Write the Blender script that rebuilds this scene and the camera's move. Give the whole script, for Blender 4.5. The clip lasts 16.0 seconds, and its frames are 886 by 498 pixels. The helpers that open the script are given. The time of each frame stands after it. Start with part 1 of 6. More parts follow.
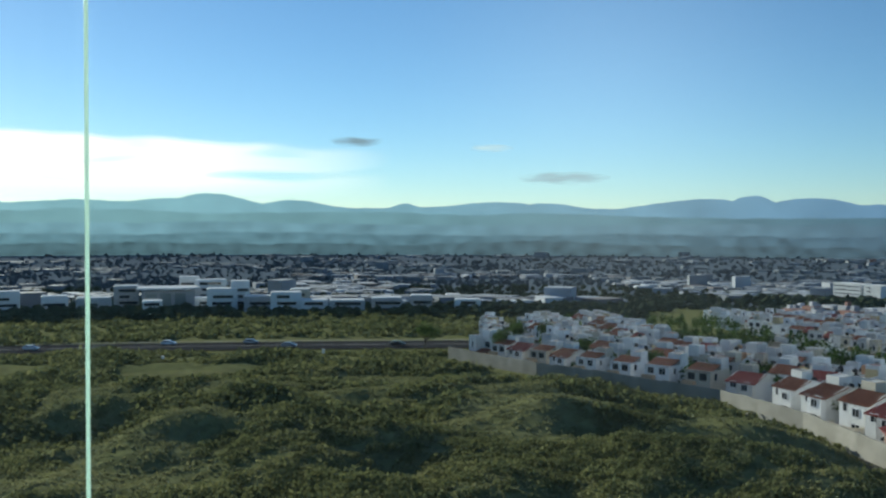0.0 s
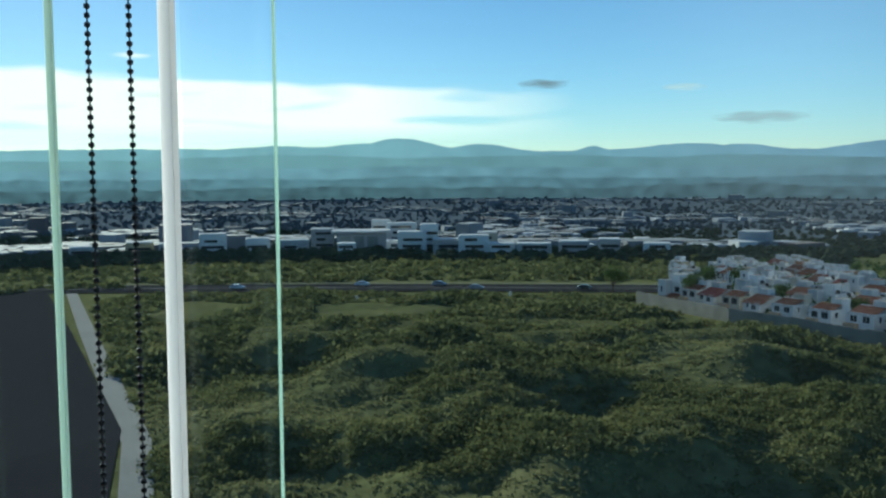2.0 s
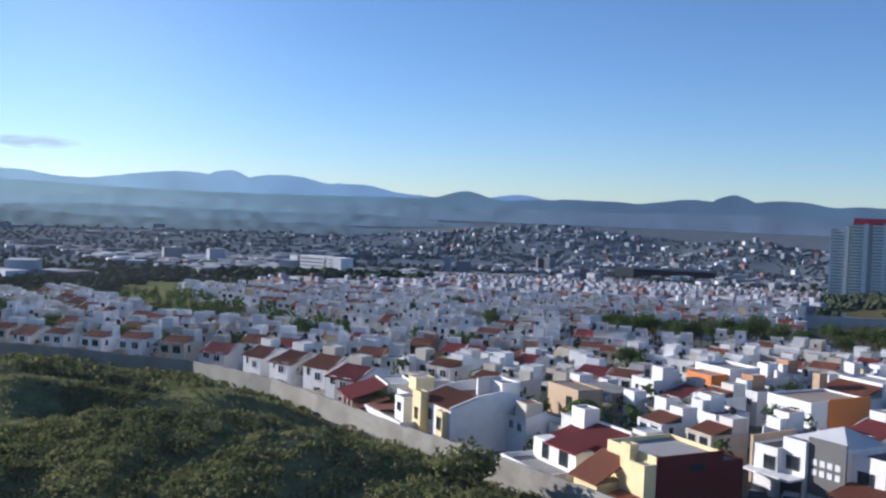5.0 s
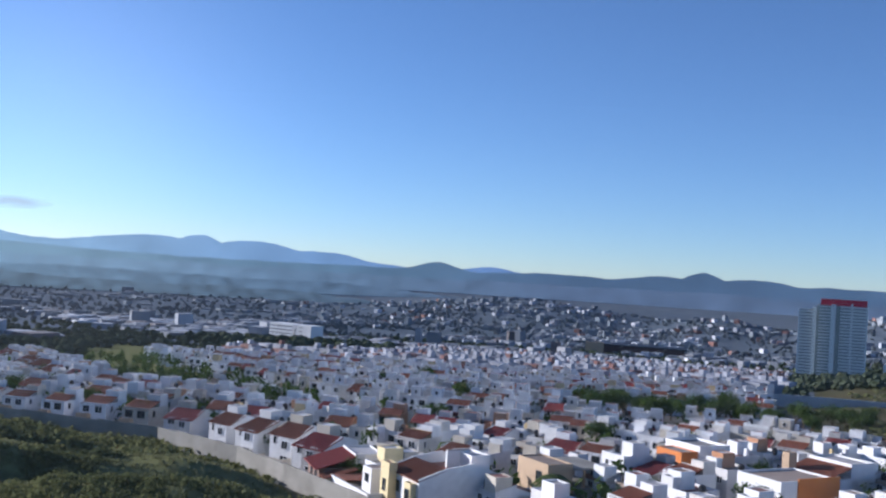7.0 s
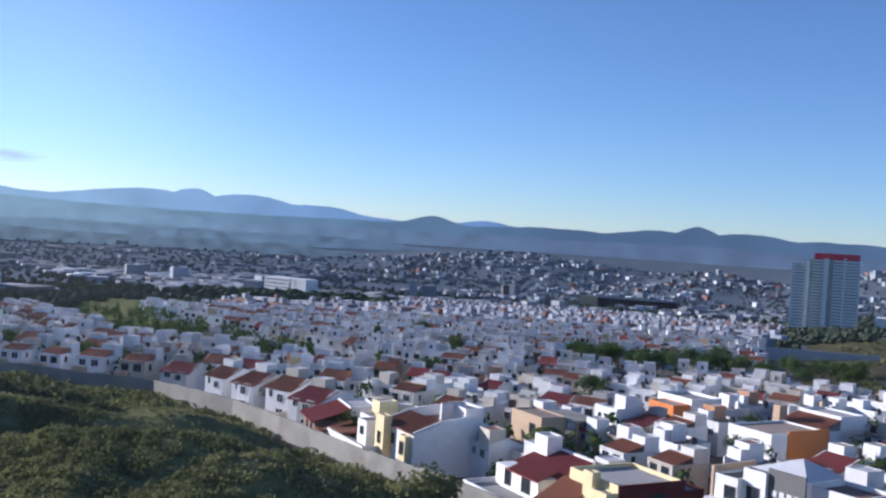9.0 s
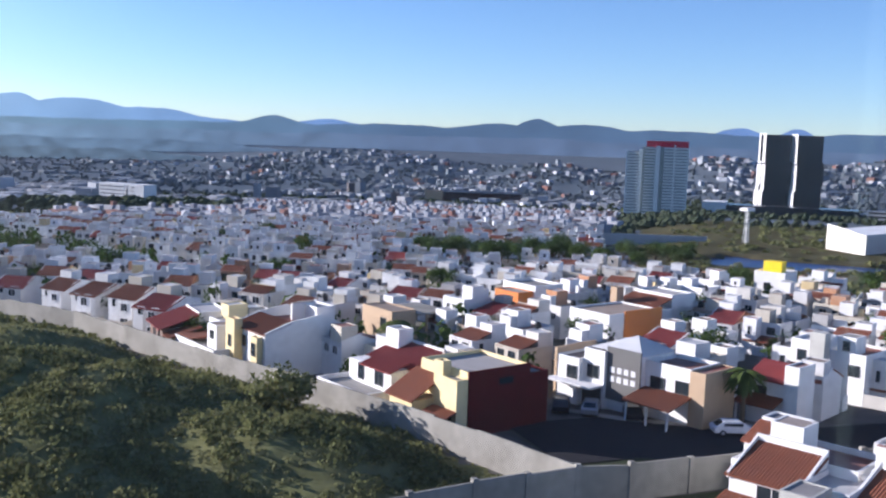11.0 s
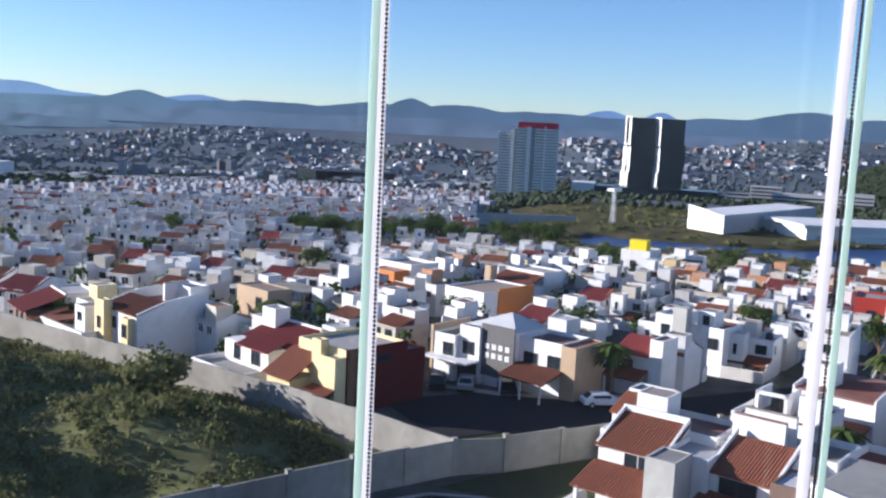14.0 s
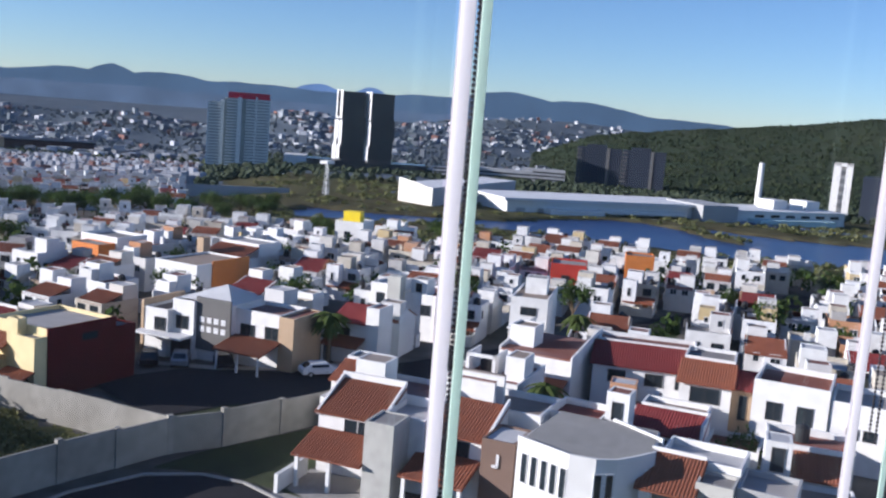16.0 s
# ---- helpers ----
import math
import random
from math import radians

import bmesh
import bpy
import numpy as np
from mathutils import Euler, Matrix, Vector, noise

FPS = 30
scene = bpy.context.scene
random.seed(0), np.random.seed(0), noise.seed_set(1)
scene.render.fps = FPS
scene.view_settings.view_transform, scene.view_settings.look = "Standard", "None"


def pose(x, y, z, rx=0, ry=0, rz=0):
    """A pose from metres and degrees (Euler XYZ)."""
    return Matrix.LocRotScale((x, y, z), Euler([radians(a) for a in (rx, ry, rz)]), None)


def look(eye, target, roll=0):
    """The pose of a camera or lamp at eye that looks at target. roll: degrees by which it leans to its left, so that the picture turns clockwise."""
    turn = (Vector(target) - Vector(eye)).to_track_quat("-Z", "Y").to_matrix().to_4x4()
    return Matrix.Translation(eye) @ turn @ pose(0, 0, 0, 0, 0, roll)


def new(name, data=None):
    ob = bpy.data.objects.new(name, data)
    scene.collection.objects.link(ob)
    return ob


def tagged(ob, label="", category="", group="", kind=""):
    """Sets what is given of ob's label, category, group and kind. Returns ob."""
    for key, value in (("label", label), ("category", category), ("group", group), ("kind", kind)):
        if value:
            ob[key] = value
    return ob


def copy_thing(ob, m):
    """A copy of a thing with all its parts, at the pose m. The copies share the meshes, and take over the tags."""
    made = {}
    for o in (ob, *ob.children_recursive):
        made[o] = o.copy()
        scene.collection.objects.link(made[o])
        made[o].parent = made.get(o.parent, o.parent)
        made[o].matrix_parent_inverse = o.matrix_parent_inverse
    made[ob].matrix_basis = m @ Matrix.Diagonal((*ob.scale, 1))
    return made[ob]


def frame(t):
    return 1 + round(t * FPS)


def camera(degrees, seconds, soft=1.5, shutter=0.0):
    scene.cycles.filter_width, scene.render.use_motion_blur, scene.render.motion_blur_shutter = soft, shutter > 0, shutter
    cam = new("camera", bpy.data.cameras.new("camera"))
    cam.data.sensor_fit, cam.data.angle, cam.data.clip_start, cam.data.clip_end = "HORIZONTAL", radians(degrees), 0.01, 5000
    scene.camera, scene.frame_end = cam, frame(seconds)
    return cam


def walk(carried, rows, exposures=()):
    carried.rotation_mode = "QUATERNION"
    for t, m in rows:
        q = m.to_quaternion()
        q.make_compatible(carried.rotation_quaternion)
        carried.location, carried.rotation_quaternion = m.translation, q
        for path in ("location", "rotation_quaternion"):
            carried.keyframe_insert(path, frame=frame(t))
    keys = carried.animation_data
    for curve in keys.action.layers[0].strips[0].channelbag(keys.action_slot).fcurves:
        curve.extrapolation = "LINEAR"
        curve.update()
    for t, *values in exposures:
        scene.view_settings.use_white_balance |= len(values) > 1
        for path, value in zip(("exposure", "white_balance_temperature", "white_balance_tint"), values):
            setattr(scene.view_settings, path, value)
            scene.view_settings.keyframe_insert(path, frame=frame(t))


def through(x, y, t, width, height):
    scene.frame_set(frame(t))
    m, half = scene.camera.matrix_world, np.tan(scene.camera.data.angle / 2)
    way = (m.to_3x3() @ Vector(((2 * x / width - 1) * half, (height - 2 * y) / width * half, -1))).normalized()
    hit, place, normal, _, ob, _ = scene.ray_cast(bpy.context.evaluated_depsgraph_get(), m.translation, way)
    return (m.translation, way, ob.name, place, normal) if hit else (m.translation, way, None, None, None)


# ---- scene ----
SOFT = 2.3
EXPOSURES = [(0.0, 0.55, 6650, 4), (0.8, 0.45, 6350, -6), (2.0, 0.4, 6250, -4), (3.2, 0.27, 6500, 2), (4.2, 0.52, 6200, 18), (5.0, 0.84, 6250, 25), (8.0, 0.78, 5950, 27), (11.0, 1.12, 6250, 29), (12.5, 1.08, 6250, 25), (15.0, 1.0, 6350, 26), (16.0, 0.8, 6250, 26)]
cam = camera(48.48, 16.0, soft=SOFT, shutter=0.0)
walk(cam, [
    (0.0, pose(0.483, 0.253, 29.993, 88.47, -0.23, -0.00)),
    (0.5, pose(0.609, 0.009, 30.028, 88.04, 1.26, 6.54)),
    (1.0, pose(0.605, -0.011, 30.026, 88.14, 0.30, 10.88)),
    (1.5, pose(0.571, 0.052, 29.988, 88.67, -0.59, 10.30)),
    (2.0, pose(0.567, 0.070, 29.981, 85.19, 0.37, 10.83)),
    (2.5, pose(0.633, -0.023, 30.021, 83.68, -0.27, 8.47)),
    (3.0, pose(0.537, 0.162, 30.048, 86.57, -1.11, 5.05)),
    (3.5, pose(0.500, 0.165, 30.004, 87.88, -2.10, -4.48)),
    (4.0, pose(0.447, 0.131, 30.010, 87.84, -2.13, -19.24)),
    (4.5, pose(0.407, 0.056, 30.055, 86.91, -1.10, -25.27)),
    (5.0, pose(0.404, 0.063, 30.095, 87.48, -2.16, -29.83)),
    (7.5, pose(0.218, 0.183, 29.920, 91.96, -3.61, -31.41)),
    (8.0, pose(0.217, 0.175, 29.952, 91.42, -3.31, -31.41)),
    (10.5, pose(0.227, 0.019, 30.114, 84.44, -3.74, -35.71)),
    (11.0, pose(0.133, 0.015, 30.003, 83.48, -1.96, -40.85)),
    (11.5, pose(0.178, 0.025, 29.955, 82.71, -0.38, -43.36)),
    (12.0, pose(0.030, -0.029, 29.927, 82.58, -1.22, -48.52)),
    (12.5, pose(-0.254, -0.173, 30.162, 83.04, -3.64, -49.42)),
    (13.0, pose(-0.355, -0.277, 29.992, 80.24, -5.51, -46.86)),
    (13.5, pose(-0.542, -0.345, 30.018, 82.44, -3.32, -47.96)),
    (14.0, pose(-0.681, -0.260, 30.030, 82.58, -2.78, -48.16)),
    (14.5, pose(-0.792, -0.202, 29.987, 83.72, -1.17, -48.61)),
    (15.0, pose(-0.740, 0.010, 30.022, 83.81, -1.87, -55.34)),
    (15.5, pose(-0.687, 0.217, 29.997, 82.81, -5.64, -65.33)),
    (16.0, pose(-0.717, 0.257, 29.661, 82.06, -4.46, -64.74)),
], EXPOSURES)


# ---------------------------------------------------------------- light
SUN_AZ, SUN_EL = 34.0, 14.5          # degrees left of +y, degrees up
world = bpy.data.worlds.new("sky")
scene.world = world
world.use_nodes = True
wn, wl = world.node_tree.nodes, world.node_tree.links
sky = wn.new("ShaderNodeTexSky")
sky.sky_type, sky.sun_disc = "NISHITA", False
sky.sun_elevation, sky.sun_rotation = radians(SUN_EL), radians(-SUN_AZ)
sky.altitude, sky.air_density, sky.dust_density, sky.ozone_density = 1900, 1.0, 0.2, 4.5
wl.new(sky.outputs[0], wn["Background"].inputs[0])
wn["Background"].inputs[1].default_value = 0.096
sun_data = bpy.data.lights.new("sun", "SUN")
sun_data.energy, sun_data.angle, sun_data.color = 5.0, radians(0.6), (1.0, 0.95, 0.88)
sun = new("sun", sun_data)
sun_to = Vector((-math.sin(radians(SUN_AZ)) * math.cos(radians(SUN_EL)), math.cos(radians(SUN_AZ)) * math.cos(radians(SUN_EL)), math.sin(radians(SUN_EL))))
sun.matrix_world = look(sun_to * 200, (0, 0, 0))

# ---------------------------------------------------------------- materials
def mat(name, base, rough=0.8, spread=0.0, grain=2.0, dirt=0.0, dirt_col=(0.1, 0.09, 0.08), bump=0.0, metal=0.0, fine=None, islands=False, palette=None, spec=0.3):
    """Painted or mineral surface: random tint for each object or island, noise grain and soft stains."""
    m = bpy.data.materials.new(name)
    m.use_nodes = True
    n, l = m.node_tree.nodes, m.node_tree.links
    b = n["Principled BSDF"]
    b.inputs["Roughness"].default_value, b.inputs["Metallic"].default_value = rough, metal
    b.inputs["Specular IOR Level"].default_value = spec
    geo = n.new("ShaderNodeNewGeometry")
    if islands:
        rnd = geo.outputs["Random Per Island"]
    else:
        rnd = n.new("ShaderNodeObjectInfo").outputs["Random"]
    if palette:
        ramp = n.new("ShaderNodeValToRGB")
        ramp.color_ramp.interpolation = "CONSTANT"
        while len(ramp.color_ramp.elements) < len(palette):
            ramp.color_ramp.elements.new(0.5)
        for e, (p, c) in zip(ramp.color_ramp.elements, palette):
            e.position, e.color = p, (*c, 1)
        l.new(rnd, ramp.inputs[0])
        col = ramp.outputs[0]
    else:
        rgb = n.new("ShaderNodeRGB")
        rgb.outputs[0].default_value = (*base, 1)
        col = rgb.outputs[0]
    if spread:
        hsv = n.new("ShaderNodeHueSaturation")
        rng_ = n.new("ShaderNodeMapRange")
        rng_.inputs["To Min"].default_value, rng_.inputs["To Max"].default_value = 1 - spread, 1 + spread
        frac = n.new("ShaderNodeMath")
        frac.operation = "MULTIPLY_ADD"
        frac.inputs[1].default_value, frac.inputs[2].default_value = 7.31, 0.0
        fr2 = n.new("ShaderNodeMath")
        fr2.operation = "FRACT"
        l.new(rnd, frac.inputs[0]); l.new(frac.outputs[0], fr2.inputs[0]); l.new(fr2.outputs[0], rng_.inputs[0])
        l.new(rng_.outputs[0], hsv.inputs["Value"]); l.new(col, hsv.inputs["Color"])
        col = hsv.outputs[0]
    tex = n.new("ShaderNodeTexNoise")
    tex.inputs["Scale"].default_value, tex.inputs["Detail"].default_value = grain, 6
    l.new(geo.outputs["Position"], tex.inputs["Vector"])
    if dirt:
        big = n.new("ShaderNodeTexNoise")
        big.inputs["Scale"].default_value, big.inputs["Detail"].default_value = grain * 0.17, 5
        l.new(geo.outputs["Position"], big.inputs["Vector"])
        mr = n.new("ShaderNodeMapRange")
        mr.inputs["From Min"].default_value, mr.inputs["From Max"].default_value = 0.42, 0.75
        mr.inputs["To Max"].default_value = dirt
        l.new(big.outputs["Fac"], mr.inputs[0])
        mx = n.new("ShaderNodeMix")
        mx.data_type = "RGBA"
        mx.inputs[7].default_value = (*dirt_col, 1)
        l.new(mr.outputs[0], mx.inputs[0]); l.new(col, mx.inputs[6])
        col = mx.outputs[2]
    h2 = n.new("ShaderNodeHueSaturation")
    m2 = n.new("ShaderNodeMapRange")
    m2.inputs["From Min"].default_value, m2.inputs["From Max"].default_value = 0.25, 0.75
    m2.inputs["To Min"].default_value, m2.inputs["To Max"].default_value = (0.86, 1.1) if fine is None else fine
    l.new(tex.outputs["Fac"], m2.inputs[0]); l.new(m2.outputs[0], h2.inputs["Value"]); l.new(col, h2.inputs["Color"])
    l.new(h2.outputs[0], b.inputs["Base Color"])
    if bump:
        bp = n.new("ShaderNodeBump")
        bp.inputs["Strength"].default_value, bp.inputs["Distance"].default_value = 0.6, bump
        l.new(tex.outputs["Fac"], bp.inputs["Height"]); l.new(bp.outputs[0], b.inputs["Normal"])
    return m


WHITES = [(0.0, (0.72, 0.715, 0.70)), (0.34, (0.58, 0.57, 0.56)), (0.5, (0.75, 0.75, 0.75)), (0.72, (0.5, 0.45, 0.37)), (0.84, (0.6, 0.57, 0.52)), (0.91, (0.36, 0.35, 0.34)), (0.945, (0.46, 0.22, 0.11)), (0.97, (0.56, 0.43, 0.23))]
M_WHITE = mat("white_stucco", (0.8, 0.79, 0.77), 0.85, 0.05, 1.2, 0.25, (0.55, 0.53, 0.5), palette=WHITES)
M_PURE = mat("white_wall_paint", (0.75, 0.74, 0.72), 0.85, 0.03, 1.2, 0.18, (0.6, 0.58, 0.55))
M_GREYWALL = mat("grey_plaster", (0.42, 0.42, 0.42), 0.85, 0.05, 1.0, 0.3, (0.3, 0.3, 0.3))
M_CREAM = mat("cream_paint", (0.74, 0.6, 0.33), 0.8, 0.04, 1.2, 0.15, (0.5, 0.4, 0.25))
M_TAN = mat("tan_paint", (0.48, 0.34, 0.22), 0.85, 0.06, 1.2, 0.2, (0.3, 0.2, 0.14))
M_MAROON = mat("maroon_paint", (0.1, 0.015, 0.016), 0.85, 0.05, 1.0, 0.3, (0.07, 0.018, 0.018), spec=0.1)
M_RED = mat("red_paint", (0.46, 0.045, 0.03), 0.8, 0.1, 1.0, 0.2, (0.25, 0.05, 0.04))
M_ORANGE = mat("orange_paint", (0.62, 0.2, 0.05), 0.8, 0.1, 1.0, 0.2, (0.4, 0.15, 0.06))
M_YELLOW = mat("yellow_sheet", (0.85, 0.62, 0.02), 0.5, 0.0, 1.0)
M_DARKPANEL = mat("dark_grey_cladding", (0.13, 0.125, 0.12), 0.6, 0.05, 2.0, 0.2, (0.2, 0.19, 0.18))
M_BROWN = mat("brown_brick_cladding", (0.2, 0.13, 0.1), 0.85, 0.05, 6.0, 0.3, (0.12, 0.08, 0.07), bump=0.02)
M_TILE = mat("clay_roof_tile", (0.25, 0.08, 0.042), 0.85, 0.2, 5.0, 0.5, (0.16, 0.06, 0.04), fine=(0.6, 1.3), bump=0.03)
M_REDTILE = mat("red_painted_tile", (0.24, 0.04, 0.036), 0.8, 0.15, 5.0, 0.4, (0.2, 0.04, 0.04), fine=(0.7, 1.2), bump=0.03)
M_ROOF = mat("flat_roof_coating", (0.62, 0.61, 0.6), 0.9, 0.15, 0.8, 0.5, (0.42, 0.38, 0.36), spec=0.05, palette=[(0.0, (0.52, 0.52, 0.52)), (0.26, (0.38, 0.36, 0.34)), (0.42, (0.25, 0.1, 0.075)), (0.68, (0.32, 0.25, 0.2)), (0.86, (0.22, 0.21, 0.2))])
M_REDFLOOR = mat("red_roof_sealant", (0.2, 0.07, 0.06), 0.9, 0.1, 0.8, 0.5, (0.28, 0.2, 0.18), spec=0.05)
M_FRAME = mat("white_window_frame", (0.7, 0.7, 0.7), 0.5)
M_DARKFRAME = mat("dark_window_frame", (0.06, 0.06, 0.06), 0.5)
M_DOOR = mat("wooden_door", (0.16, 0.08, 0.04), 0.7, 0.3, 4.0)
M_CONCRETE = mat("concrete_block_wall", (0.32, 0.305, 0.27), 0.95, 0.1, 1.5, 0.55, (0.15, 0.135, 0.115), bump=0.02, spec=0.0)
M_PALECON = mat("pale_bare_concrete", (0.5, 0.49, 0.45), 0.9, 0.05, 1.5, 0.4, (0.36, 0.35, 0.32), bump=0.01, spec=0.05)
M_ASPHALT = mat("asphalt", (0.04, 0.04, 0.044), 0.95, 0.0, 1.5, 0.4, (0.05, 0.048, 0.046), bump=0.01, spec=0.0)
M_PAVE = mat("concrete_pavement", (0.36, 0.345, 0.32), 0.9, 0.0, 1.2, 0.4, (0.25, 0.24, 0.22), spec=0.0)
M_TANK = mat("black_water_tank", (0.025, 0.025, 0.028), 0.5)
M_STEEL = mat("galvanised_steel", (0.55, 0.56, 0.57), 0.45, metal=0.7)
M_TRUNK = mat("bark", (0.12, 0.085, 0.055), 0.95, 0.2, 6.0, bump=0.03)


def glass_pane_mat(name, tint, rough=0.06):
    m = bpy.data.materials.new(name)
    m.use_nodes = True
    b = m.node_tree.nodes["Principled BSDF"]
    b.inputs["Base Color"].default_value = (*tint, 1)
    b.inputs["Roughness"].default_value = rough
    b.inputs["Specular IOR Level"].default_value = 0.7
    return m


M_PANE = glass_pane_mat("dark_window_glass", (0.02, 0.028, 0.035))


def leaf_mat(name, a, b_, c, scale=0.06):
    """Leaves: three greens mixed by island and by broad patches, a little light passing through."""
    m = bpy.data.materials.new(name)
    m.use_nodes = True
    n, l = m.node_tree.nodes, m.node_tree.links
    b = n["Principled BSDF"]
    b.inputs["Roughness"].default_value = 0.75
    b.inputs["Specular IOR Level"].default_value = 0.0
    geo = n.new("ShaderNodeNewGeometry")
    ramp = n.new("ShaderNodeValToRGB")
    els = ramp.color_ramp.elements
    els.new(0.5)
    for e, p, k in zip(els, (0.0, 0.5, 1.0), (a, b_, c)):
        e.position, e.color = p, (*k, 1)
    tex = n.new("ShaderNodeTexNoise")
    tex.inputs["Scale"].default_value, tex.inputs["Detail"].default_value = scale, 4
    l.new(geo.outputs["Position"], tex.inputs["Vector"])
    add = n.new("ShaderNodeMath")
    add.operation = "MULTIPLY_ADD"
    add.inputs[1].default_value, add.inputs[2].default_value = 0.5, -0.02
    l.new(geo.outputs["Random Per Island"], add.inputs[0])
    mr = n.new("ShaderNodeMapRange")
    mr.inputs["From Min"].default_value, mr.inputs["From Max"].default_value = 0.3, 0.7
    mr.inputs["To Min"].default_value, mr.inputs["To Max"].default_value = -0.05, 0.5
    l.new(tex.outputs["Fac"], mr.inputs[0])
    s = n.new("ShaderNodeMath")
    l.new(add.outputs[0], s.inputs[0]); l.new(mr.outputs[0], s.inputs[1]); l.new(s.outputs[0], ramp.inputs[0])
    l.new(ramp.outputs[0], b.inputs["Base Color"])
    t, mx = n.new("ShaderNodeBsdfTranslucent"), n.new("ShaderNodeMixShader")
    mx.inputs[0].default_value = 0.3
    l.new(ramp.outputs[0], t.inputs[0]); l.new(b.outputs[0], mx.inputs[1]); l.new(t.outputs[0], mx.inputs[2]); l.new(mx.outputs[0], n["Material Output"].inputs[0])
    return m


M_LEAF = leaf_mat("tree_leaves", (0.025, 0.045, 0.015), (0.06, 0.1, 0.03), (0.11, 0.15, 0.045))
M_BUSH = leaf_mat("scrub_leaves", (0.075, 0.088, 0.04), (0.16, 0.17, 0.072), (0.28, 0.265, 0.12))
# blue-grey rather than green: distance haze is put into the leaf colour
M_FARLEAF = leaf_mat("haze_tinted_tree_leaves", (0.115, 0.14, 0.16), (0.13, 0.155, 0.172), (0.15, 0.175, 0.185), 0.01)
M_TOWNLEAF = leaf_mat("town_tree_leaves", (0.05, 0.068, 0.045), (0.075, 0.095, 0.06), (0.11, 0.125, 0.08), 0.02)
M_PALM = leaf_mat("palm_leaves", (0.05, 0.08, 0.025), (0.09, 0.12, 0.04), (0.15, 0.17, 0.07))

# ---------------------------------------------------------------- helpers
def link(name, mesh, material, parent=None, label=""):
    ob = new(name, mesh)
    if material is not None and not mesh.materials:
        mesh.materials.append(material)
    if parent is not None:
        ob.parent = parent
    if label:
        ob["label"] = label
    return ob


class Geo:
    """Collects vertices and faces for one mesh."""
    def __init__(self):
        self.v, self.f = [], []

    def box(self, x0, y0, z0, x1, y1, z1, m=None):
        k = len(self.v)
        p = [(x0, y0, z0), (x1, y0, z0), (x1, y1, z0), (x0, y1, z0), (x0, y0, z1), (x1, y0, z1), (x1, y1, z1), (x0, y1, z1)]
        self.v += [tuple(m @ Vector(q)) for q in p] if m else p
        self.f += [tuple(k + i for i in q) for q in ((3, 2, 1, 0), (4, 5, 6, 7), (0, 1, 5, 4), (1, 2, 6, 5), (2, 3, 7, 6), (3, 0, 4, 7))]
        return self

    def poly(self, pts):
        k = len(self.v)
        self.v += [tuple(p) for p in pts]
        self.f.append(tuple(range(k, k + len(pts))))
        return self

    def prism(self, pts, z0, z1):
        """Upright prism over a counter-clockwise outline."""
        k, n = len(self.v), len(pts)
        self.v += [(x, y, z0) for x, y in pts] + [(x, y, z1) for x, y in pts]
        self.f += [tuple(range(k + n - 1, k - 1, -1)), tuple(range(k + n, k + 2 * n))]
        self.f += [(k + i, k + (i + 1) % n, k + n + (i + 1) % n, k + n + i) for i in range(n)]
        return self

    def tube(self, a, b, r0, r1, n=8):
        a, b = Vector(a), Vector(b)
        q = (b - a).to_track_quat("Z", "Y")
        k = len(self.v)
        for c, r in ((a, r0), (b, r1)):
            self.v += [tuple(c + q @ Vector((r * math.cos(i * math.tau / n), r * math.sin(i * math.tau / n), 0))) for i in range(n)]
        self.f += [(k + i, k + (i + 1) % n, k + n + (i + 1) % n, k + n + i) for i in range(n)]
        self.f += [tuple(range(k + n - 1, k - 1, -1)), tuple(range(k + n, k + 2 * n))]
        return self

    def mesh(self, name):
        me = bpy.data.meshes.new(name)
        me.from_pydata(self.v, [], self.f)
        me.update()
        return me


def part(name, geo, material, parent, label=""):
    return link(name, geo.mesh(name), material, parent, label)


RR = [0, 100, 200, 300, 400, 500, 700, 1000, 1500, 2200, 3000, 4000, 4700, 6000]
ZZ = [1.5, 1.5, -1.5, -6, -10.5, -16, -28, -44, -60, -66, -56, -14, 20, 20]
ZE = [1.5, 1.5, -1.5, -5.0, -5.8, -8.5, -19, -34, -46, -48, -42, -12, 20, 20]
HILLS = [(-38.5, 2600, 30, 5.5, 500), (-34, 2800, 26, 5, 500), (-47.5, 2300, 34, 3, 400), (-56.5, 2100, 50, 4.5, 450), (-66, 2500, 34, 6, 500), (-73, 2900, 66, 8, 420)]   # azimuth, distance, rise, spreads
WALL_W = [(2, 240), (20, 203), (36, 180), (47, 164), (52.5, 141), (53.7, 120), (54.7, 101), (56, 86), (57.5, 72), (58, 61), (58.2, 49.7)]
WALL_S = [(8, 58.5), (38, 53.5), (49, 51.6), (58.2, 49.5), (62, 47.2), (73, 43.6), (86, 35)]
MOUNDS = [(4, 138, 47, 122, 3.6, 7), (8, 112, 24, 106, 2.6, 6), (-30, 128, -6, 120, 2.4, 6), (30, 96, 46, 84, 3.0, 6), (18, 88, 40, 70, 2.4, 6), (-20, 96, 2, 92, 1.8, 5), (-8, 168, 26, 158, 2.4, 6), (-58, 150, -30, 150, 2.0, 6)]   # crest from x, y to x, y; height, width
WATER_Z = -6.4
LAKE = [(250, 166), (284, 129), (291, 84), (284, 56), (285, 37), (302, 11), (312, -30), (330, -80), (400, -80), (385, -20), (378, 4), (368, 34), (372, 60), (368, 95), (340, 112), (312, 126), (303, 138), (284, 181), (266, 180)]


